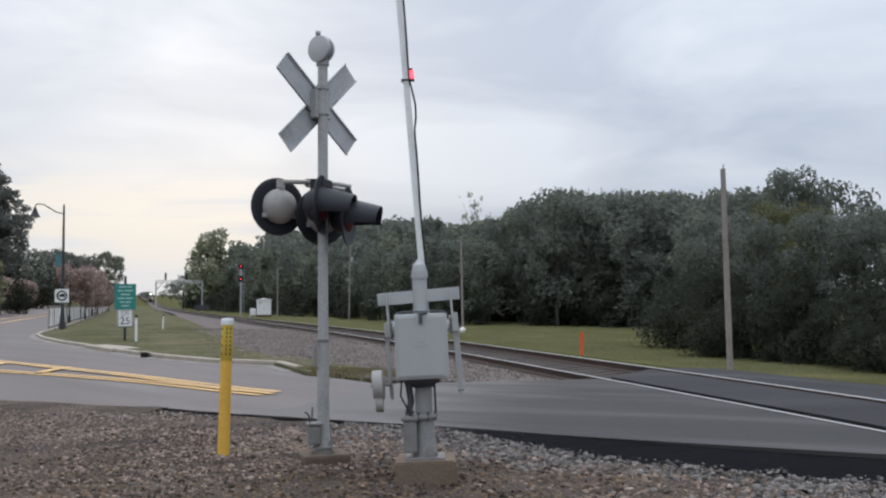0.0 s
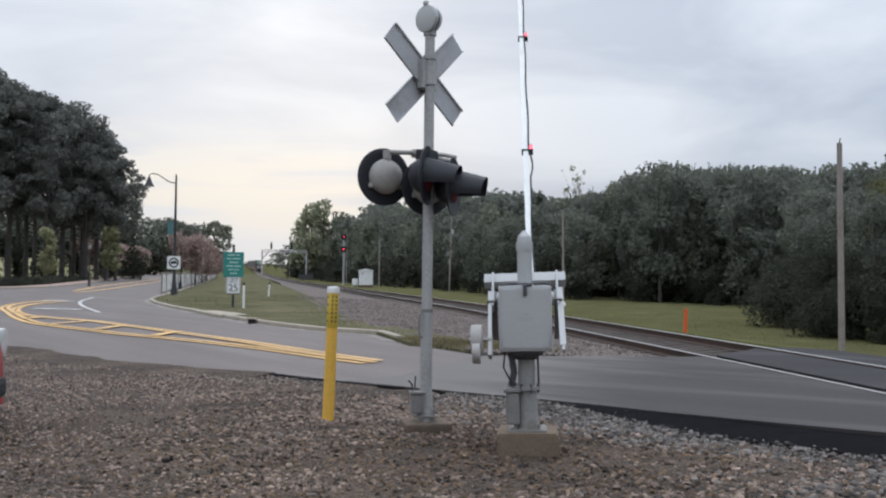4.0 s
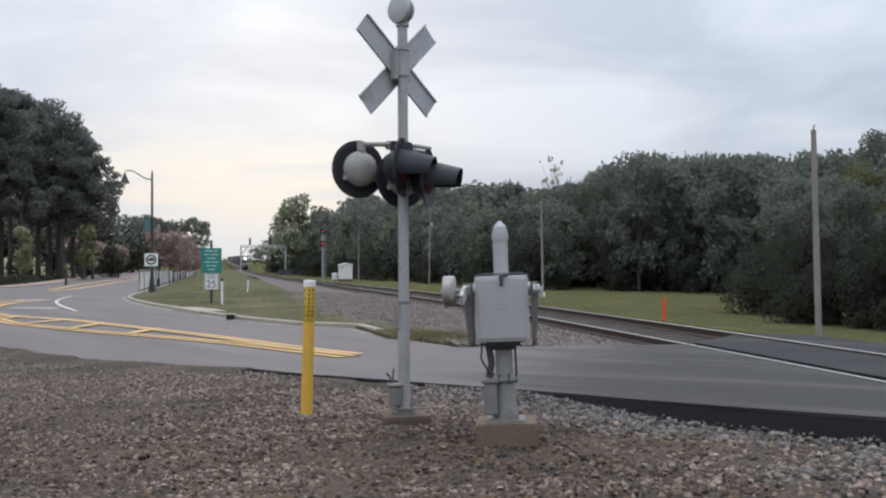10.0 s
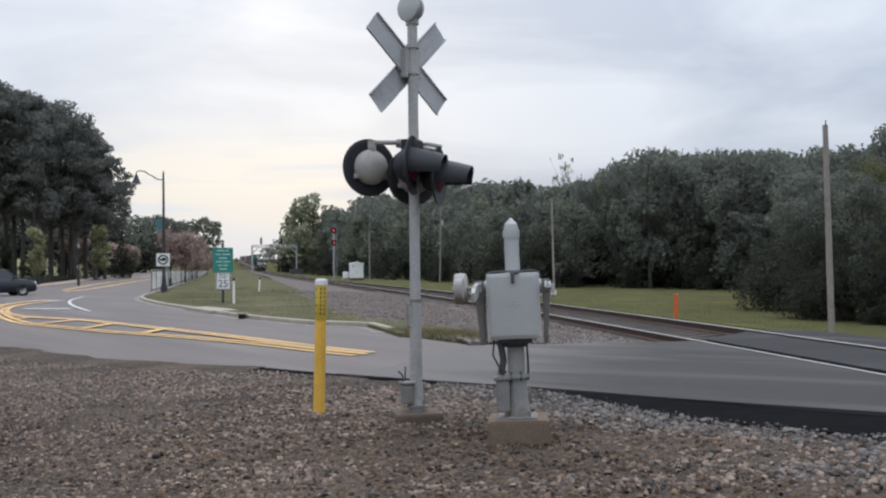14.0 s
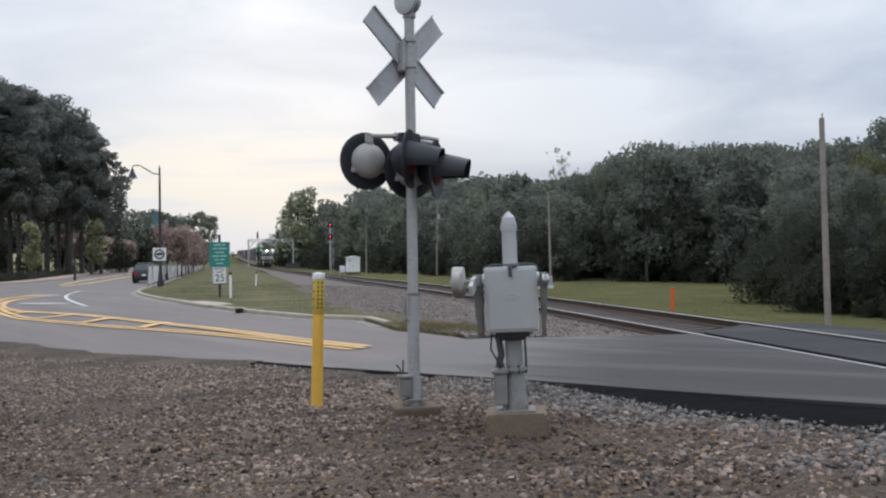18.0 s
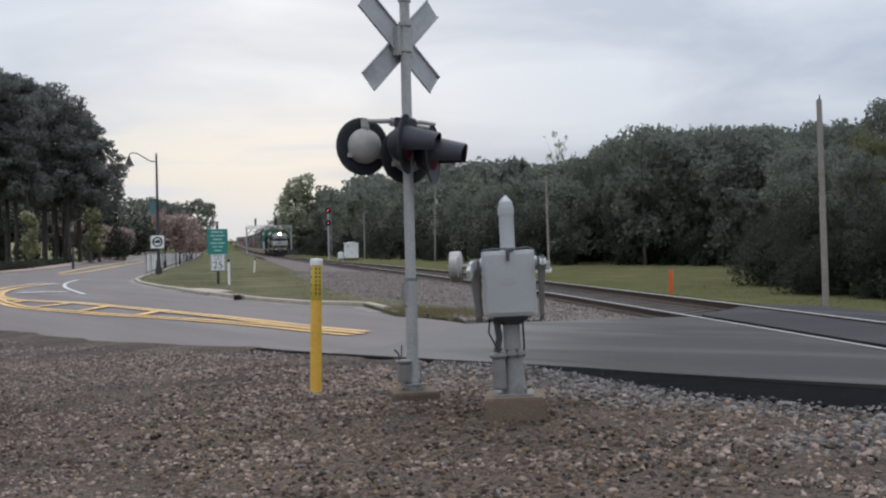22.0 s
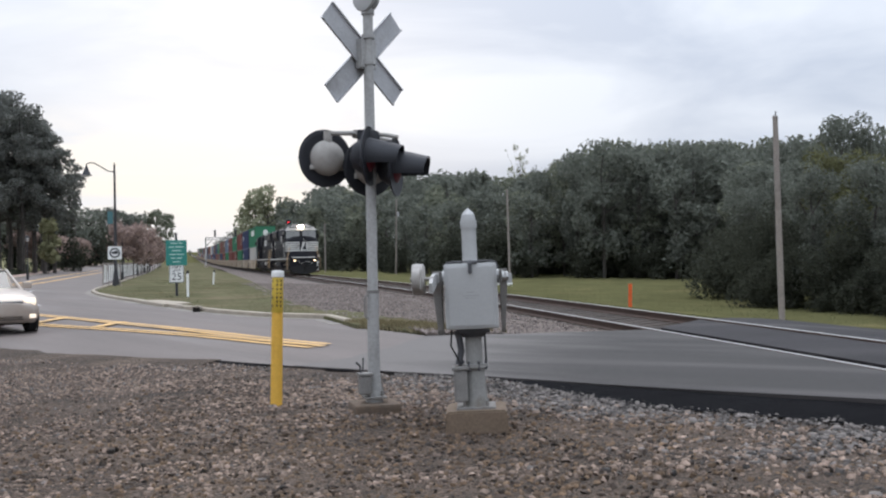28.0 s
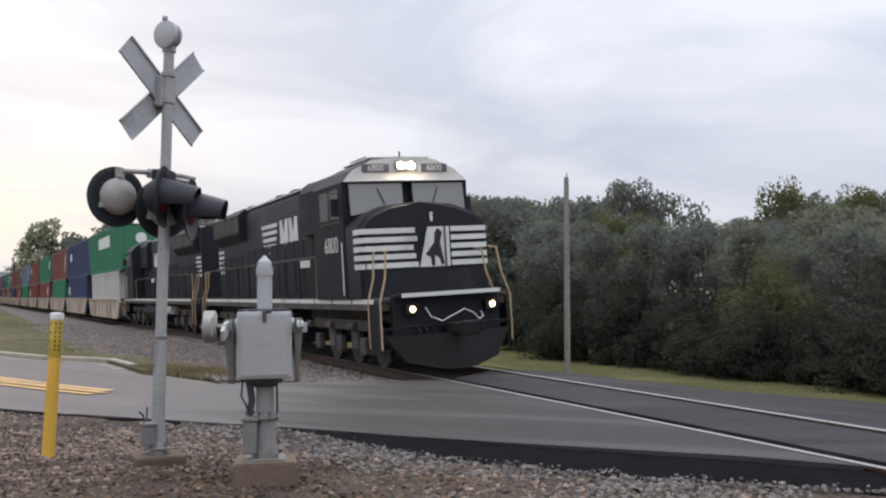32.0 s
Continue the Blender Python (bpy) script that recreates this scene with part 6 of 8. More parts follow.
def rounded_section(half, lo, hi, shoulder, rise_):
    return [(-half, lo), (-half, hi - shoulder), (-half + shoulder * 0.45, hi - shoulder * 0.3), (-half + shoulder, hi), (0, hi + rise_), (half - shoulder, hi), (half - shoulder * 0.45, hi - shoulder * 0.3), (half, hi - shoulder), (half, lo)]


def make_loco(name, label, lead):
    L = thing(name, Matrix(), label, "locomotive", "locomotives of the train")
    # frame, sill stripe, pilot
    part("underframe", boxes(((0, 10.8, 1.47), (3.0, 20.0, 0.24)), ((0, 10.8, 1.2), (1.6, 20.0, 0.35)), bev=0.02), LOCO_GRIME, L, "dark underframe and walkway")
    for sx in (-1, 1):
        for k in range(13):
            part("sill_stripe", boxes(((sx * 1.505, 1.75 + 1.48 * k, 1.55), (0.016, 1.36, 0.10))), LOCO_WHITE, L, "white sill stripe")
    bm = bmesh.new()
    prism(bm, [(-1.5, 0.55), (-1.45, 0.42), (-0.5, 0.12), (0.0, 0.02), (0.5, 0.12), (1.45, 0.42), (1.5, 0.55)], 0.1, 0.82, "z")
    for v in bm.verts:
        if v.co.z > 0.5:
            v.co.y += 0.22
        else:
            v.co.z += 0.16 if abs(v.co.x) > 1.2 else 0.0
            v.co.x *= 0.72
    part("snowplow", bm, PLOW_BLACK, L, "grimy black snowplow")
    part("pilot", boxes(((0, 0.72, 1.18), (2.5, 0.16, 0.98)), bev=0.03), LOCO_BLACK, L, "black pilot plate")
    for sx in (-1, 1):
        for y, z in ((1.05, 0.95), (1.05, 0.58), (1.15, 1.3)):
            part("step", boxes(((sx * 1.32, y, z), (0.36, 0.5, 0.06)), bev=0.01), LOCO_BLACK, L, "black corner step")
        part("step_side", boxes(((sx * 1.49, 1.05, 0.98), (0.03, 0.6, 1.1)), bev=0.008), LOCO_BLACK, L)
        for k in range(3):
            x = sx * (0.42 + 0.16 * k)
            part("air_hose", tube(bmesh.new(), [(x, 0.62, 1.0), (x + 0.02, 0.46, 0.9), (x + 0.03, 0.42, 0.68), (x, 0.44, 0.5)], 0.022, 7), RUBBER, L, "hanging black air hose")
    part("anticlimber", boxes(((0, 0.56, 1.66), (2.3, 0.42, 0.07)), bev=0.015), LOCO_BLACK, L)
    part("anticlimber_stripe", boxes(((0, 0.345, 1.66), (2.28, 0.012, 0.085))), LOCO_WHITE, L, "white edge stripe")
    bm = boxes(((0, 0.15, 0.93), (0.24, 0.9, 0.22)), ((0.06, -0.28, 0.93), (0.36, 0.26, 0.3)), bev=0.04)
    part("coupler", bm, PLOW_BLACK, L, "knuckle coupler")
    hose = [(-0.52, 0.6, 1.38), (-0.44, 0.5, 1.18), (-0.22, 0.42, 1.08), (0.05, 0.4, 1.2), (0.3, 0.42, 1.3), (0.5, 0.44, 1.22), (0.68, 0.48, 1.06), (0.8, 0.55, 1.12), (0.78, 0.6, 1.22)]
    part("hose", tube(bmesh.new(), [tuple(p) for p in [Vector(h) for h in hose]], 0.015, 8), LOCO_WHITE, L, "pale coupling hose slung across the pilot")
    part("cut_lever", cyls(((-1.4, 0.42, 1.0), (1.4, 0.42, 1.0), 0.018), seg=6), PLOW_BLACK, L)
    for sx in (-1, 1):
        bm = boxes(((sx * 0.93 + 0.08, 0.58, 1.36), (0.3, 0.14, 0.24)), bev=0.03)
        dl = part("ditch_light_box", bm, LOCO_BLACK, L)
        m = Matrix.Translation((sx * 0.93 + 0.08, 0.50, 1.36)) @ UPRIGHT
        part("ditch_light", lathe(bmesh.new(), [(0.066, 0.0), (0.058, 0.03), (0.0, 0.04)], m, 16), DITCHLIGHT if lead else CAB_GLASS, dl, "lit ditch light" if lead else "unlit ditch light")
    # short hood and nose stripes
    bm = bmesh.new()
    prism(bm, [(-1.54, 1.6), (-1.54, 3.2), (-1.3, 3.46), (-0.8, 3.66), (0, 3.72), (0.8, 3.66), (1.3, 3.46), (1.54, 3.2), (1.54, 1.6)], 1.62, 2.66, "y")
    bmesh.ops.bevel(bm, geom=[e for e in bm.edges if max(v.co.y for v in e.verts) < 1.7 and max(v.co.z for v in e.verts) > 1.7], offset=0.10, segments=3, affect="EDGES")
    for v in bm.verts:
        if v.co.z > 3.3:
            v.co.y += 0.45 * (v.co.z - 3.3) if v.co.y < 2.3 else 0.0
    part("short_hood", bm, LOCO_BLACK, L, "black wide nose", True)
    part("front_platform", boxes(((0, 1.2, 1.58), (3.0, 0.95, 0.06))), LOCO_GRIME, L)
    if lead:
        for k in range(5):
            z = 3.07 - 0.19 * k
            for sx, x0, x1 in ((-1, 0.20 + 0.05 * ((4 - k) % 3), 1.52 - 0.03 * k), (1, 0.62, 1.48)):
                part("nose_stripe", boxes(((sx * (x0 + x1) / 2, 1.612, z), (x1 - x0, 0.03, 0.115))), LOCO_WHITE, L, "white nose stripe")
                bm = bmesh.new()
                prism(bm, [(sx * (x1 - 0.02), 1.597), (sx * 1.548, 1.70), (sx * 1.548, 2.05), (sx * 1.53, 2.05), (sx * 1.53, 1.72), (sx * (x1 - 0.04), 1.627)], z - 0.0575, z + 0.0575, "z")
                part("stripe_return", bm, LOCO_WHITE, L, "white stripe end round the nose's corner")
        bm = bmesh.new()
        prism(bm, [(-0.16, 2.24), (0.58, 2.24), (0.58, 3.13), (0.06, 3.13)], 1.60, 1.625, "y")
        emblem = part("nose_emblem", bm, LOCO_WHITE, L, "white emblem panel")
        bm = bmesh.new()
        prism(bm, [(-0.02, 2.52), (0.1, 2.45), (0.12, 2.26), (0.2, 2.26), (0.2, 2.5), (0.32, 2.42), (0.36, 2.26), (0.43, 2.3), (0.38, 2.55), (0.34, 2.78), (0.4, 3.0), (0.3, 3.1), (0.22, 3.0), (0.2, 2.78)], 1.588, 1.60, "y")
        part("emblem_shape", bm, BLACK, emblem, "dark upright shape")
        part("nose_grab", boxes(((0.46, 1.57, 2.66), (0.025, 0.03, 0.95))), LOCO_BLACK, L)
        part("nose_lamp", boxes(((0.16, 1.6, 3.36), (0.05, 0.05, 0.2))), LOCO_WHITE, L)
    # cab
    bm = bmesh.new()
    prism(bm, [(-1.56, 1.6), (-1.56, 4.26), (-1.3, 4.55), (-0.8, 4.79), (0, 4.86), (0.8, 4.79), (1.3, 4.55), (1.56, 4.26), (1.56, 1.6)], 2.62, 5.0, "y")
    for v in bm.verts:
        if v.co.y < 3 and v.co.z > 4.33:
            v.co.y += 0.12 * (v.co.z - 4.33) / 0.5
    part("cab", bm, LOCO_BLACK, L, "black cab")
    bm = bmesh.new()
    prism(bm, [(-1.53, 4.27), (-1.28, 4.54), (-0.79, 4.775), (0, 4.845), (0.79, 4.775), (1.28, 4.54), (1.53, 4.27)], 2.55, 2.70, "y")
    for v in bm.verts:
        v.co.y += 0.10 * (v.co.z - 4.27) / 0.5
    part("white_brow", bm, LOCO_DULL, L, "white band over the windscreen")
    part("roof_cap", boxes(((0, 3.9, 4.86), (1.5, 2.0, 0.03))), LOCO_WHITE, L, "faded white roof")
    part("visor", boxes(((0, 2.52, 4.27), (3.0, 0.1, 0.03)), bev=0.008), LOCO_WHITE, L)
    for sx in (-1, 1):
        bm = boxes(((sx * 0.73, 2.60, 4.57), (0.66, 0.05, 0.2)), bev=0.008)
        nb = part("number_board", bm, PLATE_DARK if lead else LOCO_BLACK, L, "grey number board")
        if lead:
            text_mesh("road_number", "6800", 0.2, Matrix.Translation((sx * 0.73, 2.57, 4.57)) @ UPRIGHT, LOCO_WHITE, nb)
        for w0, w1 in ((0.13, 1.42),):
            bm = bmesh.new()
            prism(bm, [(sx * w0, 3.72), (sx * w1, 3.48), (sx * w1, 4.21), (sx * w0, 4.21)], 2.54, 2.6, "y")
            for v in bm.verts:
                v.co.y += 0.12 * (v.co.z - 4.21)
            part("windscreen", bm, CAB_GLASS, L, "windscreen with its pale reflection in the colour")
        part("wiper", cyls(((sx * 0.75, 2.5, 4.1), (sx * 0.6, 2.46, 3.75), 0.012), seg=5), BLACK, L)
        for y0, y1 in ((2.95, 3.55), (3.75, 4.35)):
            part("cab_window", boxes(((sx * 1.562, (y0 + y1) / 2, 3.8), (0.02, y1 - y0, 0.66)), bev=0.006), CAB_GLASS, L, "cab side window")
        part("window_frame", boxes(((sx * 1.56, 3.65, 4.06), (0.03, 1.6, 0.04)), ((sx * 1.56, 3.65, 3.38), (0.03, 1.6, 0.04)), ((sx * 1.56, 3.65, 3.72), (0.03, 0.06, 0.7))), LOCO_GRIME, L)
        part("mirror", boxes(((sx * 1.68, 2.85, 3.7), (0.18, 0.03, 0.4)), bev=0.01), LOCO_BLACK, L)
        if lead:
            text_mesh("road_number", "6800", 0.52, Matrix.Translation((sx * 1.568, 3.6, 2.85)) @ Matrix.Rotation(sx * math.pi / 2, 4, "Z") @ UPRIGHT, LOCO_WHITE, L, "white road number on the cab side")
        part("grab_rail", tube(bmesh.new(), [(sx * 1.6, 2.7, 1.7), (sx * 1.6, 2.7, 2.9)], 0.018, 6), LOCO_WHITE, L)
    bm = boxes(((0, 2.57, 4.62), (0.5, 0.08, 0.22)), bev=0.02)
    hl = part("headlight_case", bm, LOCO_GRIME, L)
    for sx in (-1, 1):
        m = Matrix.Translation((sx * 0.13, 2.515, 4.62)) @ UPRIGHT
        part("headlight_lens", lathe(bmesh.new(), [(0.075, 0.0), (0.066, 0.02), (0.0, 0.03)], m, 18), HEADLIGHT if lead else CAB_GLASS, hl, "lit headlight" if lead else "unlit headlight")
    # long hood
    bm = bmesh.new()
    prism(bm, rounded_section(0.95, 1.6, 4.66, 0.22, 0.03), 5.0, 20.2, "y")
    part("long_hood", bm, LOCO_BLACK, L, "black engine hood", True)
    bm = bmesh.new()
    prism(bm, rounded_section(1.16, 3.3, 4.74, 0.3, 0.03), 5.02, 7.6, "y")
    part("air_intake", bm, LOCO_BLACK, L, "bulged air intake behind the cab")
    bm = bmesh.new()
    prism(bm, [(-0.95, 3.55), (-1.2, 3.85), (-1.2, 4.5), (-0.95, 4.7), (0.95, 4.7), (1.2, 4.5), (1.2, 3.85), (0.95, 3.55)], 15.2, 19.8, "y")
    part("radiator_flare", bm, LOCO_BLACK, L, "flared radiator housing")
    for k, y in enumerate((8.6, 10.4, 12.2, 16.3, 17.5, 18.7)):
        z = 4.69
        m = Matrix.Translation((0, y, z))
        part("roof_fan", lathe(bmesh.new(), [(0.62, 0.0), (0.62, 0.14), (0.55, 0.18), (0.0, 0.16)], m, 20), LOCO_GRIME, L, "round roof fan")
    part("exhaust", boxes(((0, 13.6, 4.76), (0.9, 0.4, 0.22)), bev=0.03), LOCO_GRIME, L)
    for sx in (-1, 1):
        for k in range(15):
            y = 5.6 + 0.98 * k
            hgt = 1.5 if y < 15 else 1.35
            part("hood_door", boxes(((sx * 0.957, y, 1.75 + hgt / 2), (0.022, 0.9, hgt)), bev=0.006), LOCO_BLACK, L)
        for k in range(6):
            part("radiator_grille", boxes(((sx * 1.206, 15.6 + 0.72 * k, 4.17), (0.015, 0.62, 0.5))), LOCO_GRIME, L)
        # hood emblem: stripes and two plain blocks
        for k in range(5):
            part("hood_stripe", boxes(((sx * 0.958, 11.9, 3.86 - 0.21 * k), (0.01, 2.0 - 0.14 * k, 0.115))), LOCO_WHITE, L, "white hood stripe")
        for k in range(2):
            bm = bmesh.new()
            y0 = 8.6 + 1.05 * k
            prism(bm, [(y0, 2.9), (y0 + 0.24, 2.9), (y0 + 0.44, 3.4), (y0 + 0.62, 2.9), (y0 + 0.92, 2.9), (y0 + 0.92, 3.95), (y0 + 0.66, 3.95), (y0 + 0.48, 3.48), (y0 + 0.28, 3.95), (y0, 3.95)], sx * 0.955, sx * 0.966, "x")
            part("emblem_block", bm, LOCO_WHITE, L, "white block emblem")
        part("small_plate", boxes(((sx * 0.972, 8.0, 2.55), (0.01, 1.0, 0.2))), LOCO_WHITE, L, "pale plate")
        for k in range(5):
            part("rear_stripe", boxes(((sx * 0.962, 19.6, 3.35 - 0.19 * k), (0.012, 0.95, 0.10))), LOCO_WHITE, L, "white stripe at the hood's end")
        # walkway handrail
        for k in range(11):
            y = 5.3 + 1.52 * k
            part("stanchion", cyls(((sx * 1.46, y, 1.58), (sx * 1.46, y, 2.66), 0.02), seg=6), LOCO_BLACK if 0 < k < 10 else RAIL_YELLOW, L)
        # pale strips draw the highlight along the hood's upper edges
        part("roof_edge", boxes(((sx * 0.82, 12.6, 4.665), (0.16, 15.2, 0.06)), bev=0.01), LOCO_DULL, L, "pale strip painting a highlight along the roof edge")
        part("handrail", cyls(((sx * 1.46, 5.2, 2.66), (sx * 1.46, 20.6, 2.66), 0.022), seg=6), LOCO_GRIME, L)
        for y0 in (0.62, 1.35, 20.55, 21.1):
            pts = [(sx * 1.52, y0, 0.55), (sx * 1.52, y0, 1.55), (sx * 1.36, y0 + (0.05 if y0 < 5 else -0.05), 2.05), (sx * 1.3, y0 + 0.12, 2.6), (sx * 1.2, y0 + 0.3, 2.62)]
            part("step_handrail", tube(bmesh.new(), pts, 0.022, 7), RAIL_YELLOW, L, "tan handrail at the steps")
        part("rear_steps", boxes(((sx * 1.32, 20.8, 0.95), (0.36, 0.5, 0.06)), ((sx * 1.32, 20.8, 0.55), (0.36, 0.5, 0.06)), ((sx * 1.49, 20.8, 0.98), (0.03, 0.6, 1.1))), LOCO_BLACK, L)
    # fuel tank, trucks
    bm = bmesh.new()
    prism(bm, [(-1.45, 1.25), (-1.5, 0.9), (-1.25, 0.5), (-0.9, 0.35), (0.9, 0.35), (1.25, 0.5), (1.5, 0.9), (1.45, 1.25)], 8.2, 13.2, "y")
    part("fuel_tank", bm, LOCO_BLACK, L, "black fuel tank")
    for sx in (-1, 1):
        part("air_reservoir", cyls(((sx * 1.2, 13.4, 1.05), (sx * 1.2, 14.8, 1.05), 0.2), seg=14), LOCO_WHITE, L, "pale air reservoir")
    for c in (4.35, 17.1):
        for k in (-1.75, 0.0, 1.75):
            wheelset(L, c + k)
        for sx in (-1, 1):
            bm = boxes(((sx * 1.08, c, 0.98), (0.2, 4.7, 0.26)), ((sx * 1.08, c - 0.88, 0.66), (0.16, 0.5, 0.5)), ((sx * 1.08, c + 0.88, 0.66), (0.16, 0.5, 0.5)), bev=0.04)
            tf = part("truck_frame", bm, LOCO_GRIME, L, "cast truck side frame")
            for k in (-1.75, 0.0, 1.75):
                part("axle_box", boxes(((sx * 1.2, c + k, 0.52), (0.16, 0.36, 0.4)), bev=0.04), LOCO_GRIME, tf)
                part("brake_cylinder", cyls(((sx * 1.22, c + k + 0.55, 0.95), (sx * 1.22, c + k + 0.95, 0.95), 0.09), seg=10), LOCO_GRIME, tf)
            part("sand_pipe", cyls(((sx * 1.15, c - 2.5, 1.2), (sx * 0.85, c - 2.45, 0.2), 0.03), seg=6), LOCO_GRIME, tf)
    # rear pilot
    part("rear_pilot", boxes(((0, 21.1, 1.15), (2.6, 0.16, 0.9)), bev=0.03), LOCO_BLACK, L)
    part("rear_coupler", boxes(((0, 21.5, 0.93), (0.24, 0.8, 0.24)), bev=0.04), LOCO_GRIME, L)
    # roof details
    part("horn", cyls(((0.3, 5.6, 4.8), (0.3, 5.1, 4.84), 0.05, 0.1), ((0.1, 5.6, 4.8), (0.1, 5.15, 4.84), 0.04, 0.08), seg=8), LOCO_GRIME, L)
    part("antenna", cyls(((0, 2.9, 4.8), (0, 2.9, 5.0), 0.02), seg=6), BLACK, L)
    part("roof_rail", tube(bmesh.new(), [(-0.7, 3.3, 4.8), (-0.7, 3.3, 4.92), (-0.7, 4.4, 4.92), (-0.7, 4.4, 4.8)], 0.015, 6), LOCO_GRIME, L)
    return L


# the wagons
CONTAINER_PAINT = [mat("green_container", (0.03, 0.16, 0.085), 0.6, 0.12, 2.0, dirt=(0.08, 0.2, 0.12), dirt_amount=0.2), mat("navy_container", (0.035, 0.045, 0.10), 0.6, 0.12, 2.0, dirt=(0.06, 0.07, 0.13), dirt_amount=0.2),
                   mat("red_container", (0.175, 0.055, 0.045), 0.6, 0.12, 2.0, dirt=(0.2, 0.09, 0.07), dirt_amount=0.25), mat("white_container", (0.45, 0.43, 0.40), 0.6, 0.1, 2.0, dirt=(0.36, 0.31, 0.26), dirt_amount=0.3),
                   mat("brown_container", (0.14, 0.075, 0.055), 0.6, 0.12, 2.0, dirt=(0.2, 0.1, 0.07), dirt_amount=0.2), mat("grey_blue_container", (0.13, 0.17, 0.23), 0.6, 0.12, 2.0, dirt=(0.2, 0.2, 0.2), dirt_amount=0.2)]
CONTAINER_WORDS = ["green", "navy blue", "oxide red", "off-white", "rusty brown", "grey-blue"]
MARK_WHITE = mat("container_mark", (0.68, 0.68, 0.65), 0.6, 0.08, 0.5)


def container_mesh(length, height, material):
    """Corrugated sides on a box."""
    n = int(length / 0.28)
    ys = [0.15 + (length - 0.3) * i / n for i in range(n + 1)]
    verts, faces = [], []
    for sx in (-1, 1):
        base = len(verts)
        for i in range(n):
            y0, y1 = ys[i], ys[i + 1]
            w = y1 - y0
            for y, d in ((y0, 0.0), (y0 + 0.3 * w, -0.035), (y0 + 0.7 * w, -0.035), (y1, 0.0)):
                x = sx * (1.285 + d)
                verts += [(x, y, 0.16), (x, y, height - 0.11)]
        m = (len(verts) - base) // 2
        faces += [(base + 2 * k, base + 2 * k + 2, base + 2 * k + 3, base + 2 * k + 1) for k in range(m - 1)]
    me = bpy.data.meshes.new("panels")
    me.from_pydata(verts, [], faces)
    me.materials.append(material)
    return me


CONTAINER_MESH = {}


def make_container(k, length, height, marks):
    c = thing("container", Matrix(), CONTAINER_WORDS[k] + " corrugated steel shipping container stacked on a well car", "container", "containers of the train")
    paint = CONTAINER_PAINT[k]
    key = (k, length, height)
    if key not in CONTAINER_MESH:
        bm = boxes(*[((sx * 1.22, length / 2, z), (0.14, length, 0.16)) for sx in (-1, 1) for z in (0.08, height - 0.06)], *[((sx * 1.22, y, height / 2), (0.15, 0.16, height)) for sx in (-1, 1) for y in (0.08, length - 0.08)])
        f = bpy.data.meshes.new("frame")
        bm.to_mesh(f)
        bm.free()
        f.materials.append(paint)
        CONTAINER_MESH[key] = [container_mesh(length, height, paint), f]
        for c0, s0 in (((0, length / 2, height - 0.03), (2.4, length - 0.1, 0.03)), ((0, 0.06, height / 2), (2.35, 0.05, height - 0.2)), ((0, length - 0.06, height / 2), (2.35, 0.05, height - 0.2)), ((0, length / 2, 0.1), (2.4, length - 0.1, 0.05))):
            bm = boxes((c0, s0))
            r = bpy.data.meshes.new("panel")
            bm.to_mesh(r)
            bm.free()
            r.materials.append(paint)
            CONTAINER_MESH[key].append(r)
    for nm, me in zip(("corrugated_shell", "frame", "roof", "end_wall", "end_wall", "floor"), CONTAINER_MESH[key]):
        o = new(nm, me)
        o.parent = c
    for y0, z0, w, h in marks:
        part("mark_panel", boxes(((-1.292, y0, z0), (0.006, w, h))), MARK_WHITE, c, "white marking panel")
    return c


def make_well(first):
    w = thing("well_car", Matrix(), "cream container well car with scalloped side sills", "wagon", "well cars of the train")
    ln = 17.6
    for sx in (-1, 1):
        bm = bmesh.new()
        prism(bm, [(1.1, 1.35), (1.9, 0.42), (2.6, 0.3), (ln - 2.6, 0.3), (ln - 1.9, 0.42), (ln - 1.1, 1.35), (ln - 1.3, 1.5), (1.3, 1.5)], sx * 1.40 - 0.05, sx * 1.40 + 0.05, "x")
        part("side_sill", bm, WELL_CREAM, w, "cream side sill")
        for k in range(7):
            part("side_post", boxes(((sx * 1.475, 2.9 + 1.97 * k, 0.9), (0.05, 0.12, 1.15))), WELL_CREAM, w)
        part("top_rail", boxes(((sx * 1.44, ln / 2, 1.52), (0.16, ln - 2.4, 0.08)), bev=0.015), WELL_CREAM, w)
    for y, s in ((0.7, 1), (ln - 0.7, -1)):
        part("end_platform", boxes(((0, y, 1.15), (2.5, 1.5, 0.22)), ((0, y + s * 0.55, 1.35), (2.7, 0.3, 0.5)), bev=0.03), LOCO_GRIME, w)
    for k in (-0.85, 0.85):
        wheelset(w, 0.0 + k, 0.46)
    for sx in (-1, 1):
        part("truck_frame", boxes(((sx * 1.05, 0.0, 0.55), (0.18, 2.3, 0.22)), ((sx * 1.05, 0.0, 0.75), (0.2, 0.9, 0.3)), bev=0.04), LOCO_GRIME, w, "cast truck side frame")
    part("floor", boxes(((0, ln / 2, 0.36), (2.7, ln - 4.5, 0.06))), LOCO_GRIME, w)
    return w


def logo_disc(box_):
    m = Matrix.Translation((-0.05, 0.03, 2.0)) @ UPRIGHT
    part("logo_disc", lathe(bmesh.new(), [(0.0, 0.006), (0.34, 0.006), (0.34, 0.0), (0.0, 0.0)], m, 24), MARK_WHITE, box_, "plain white round logo")


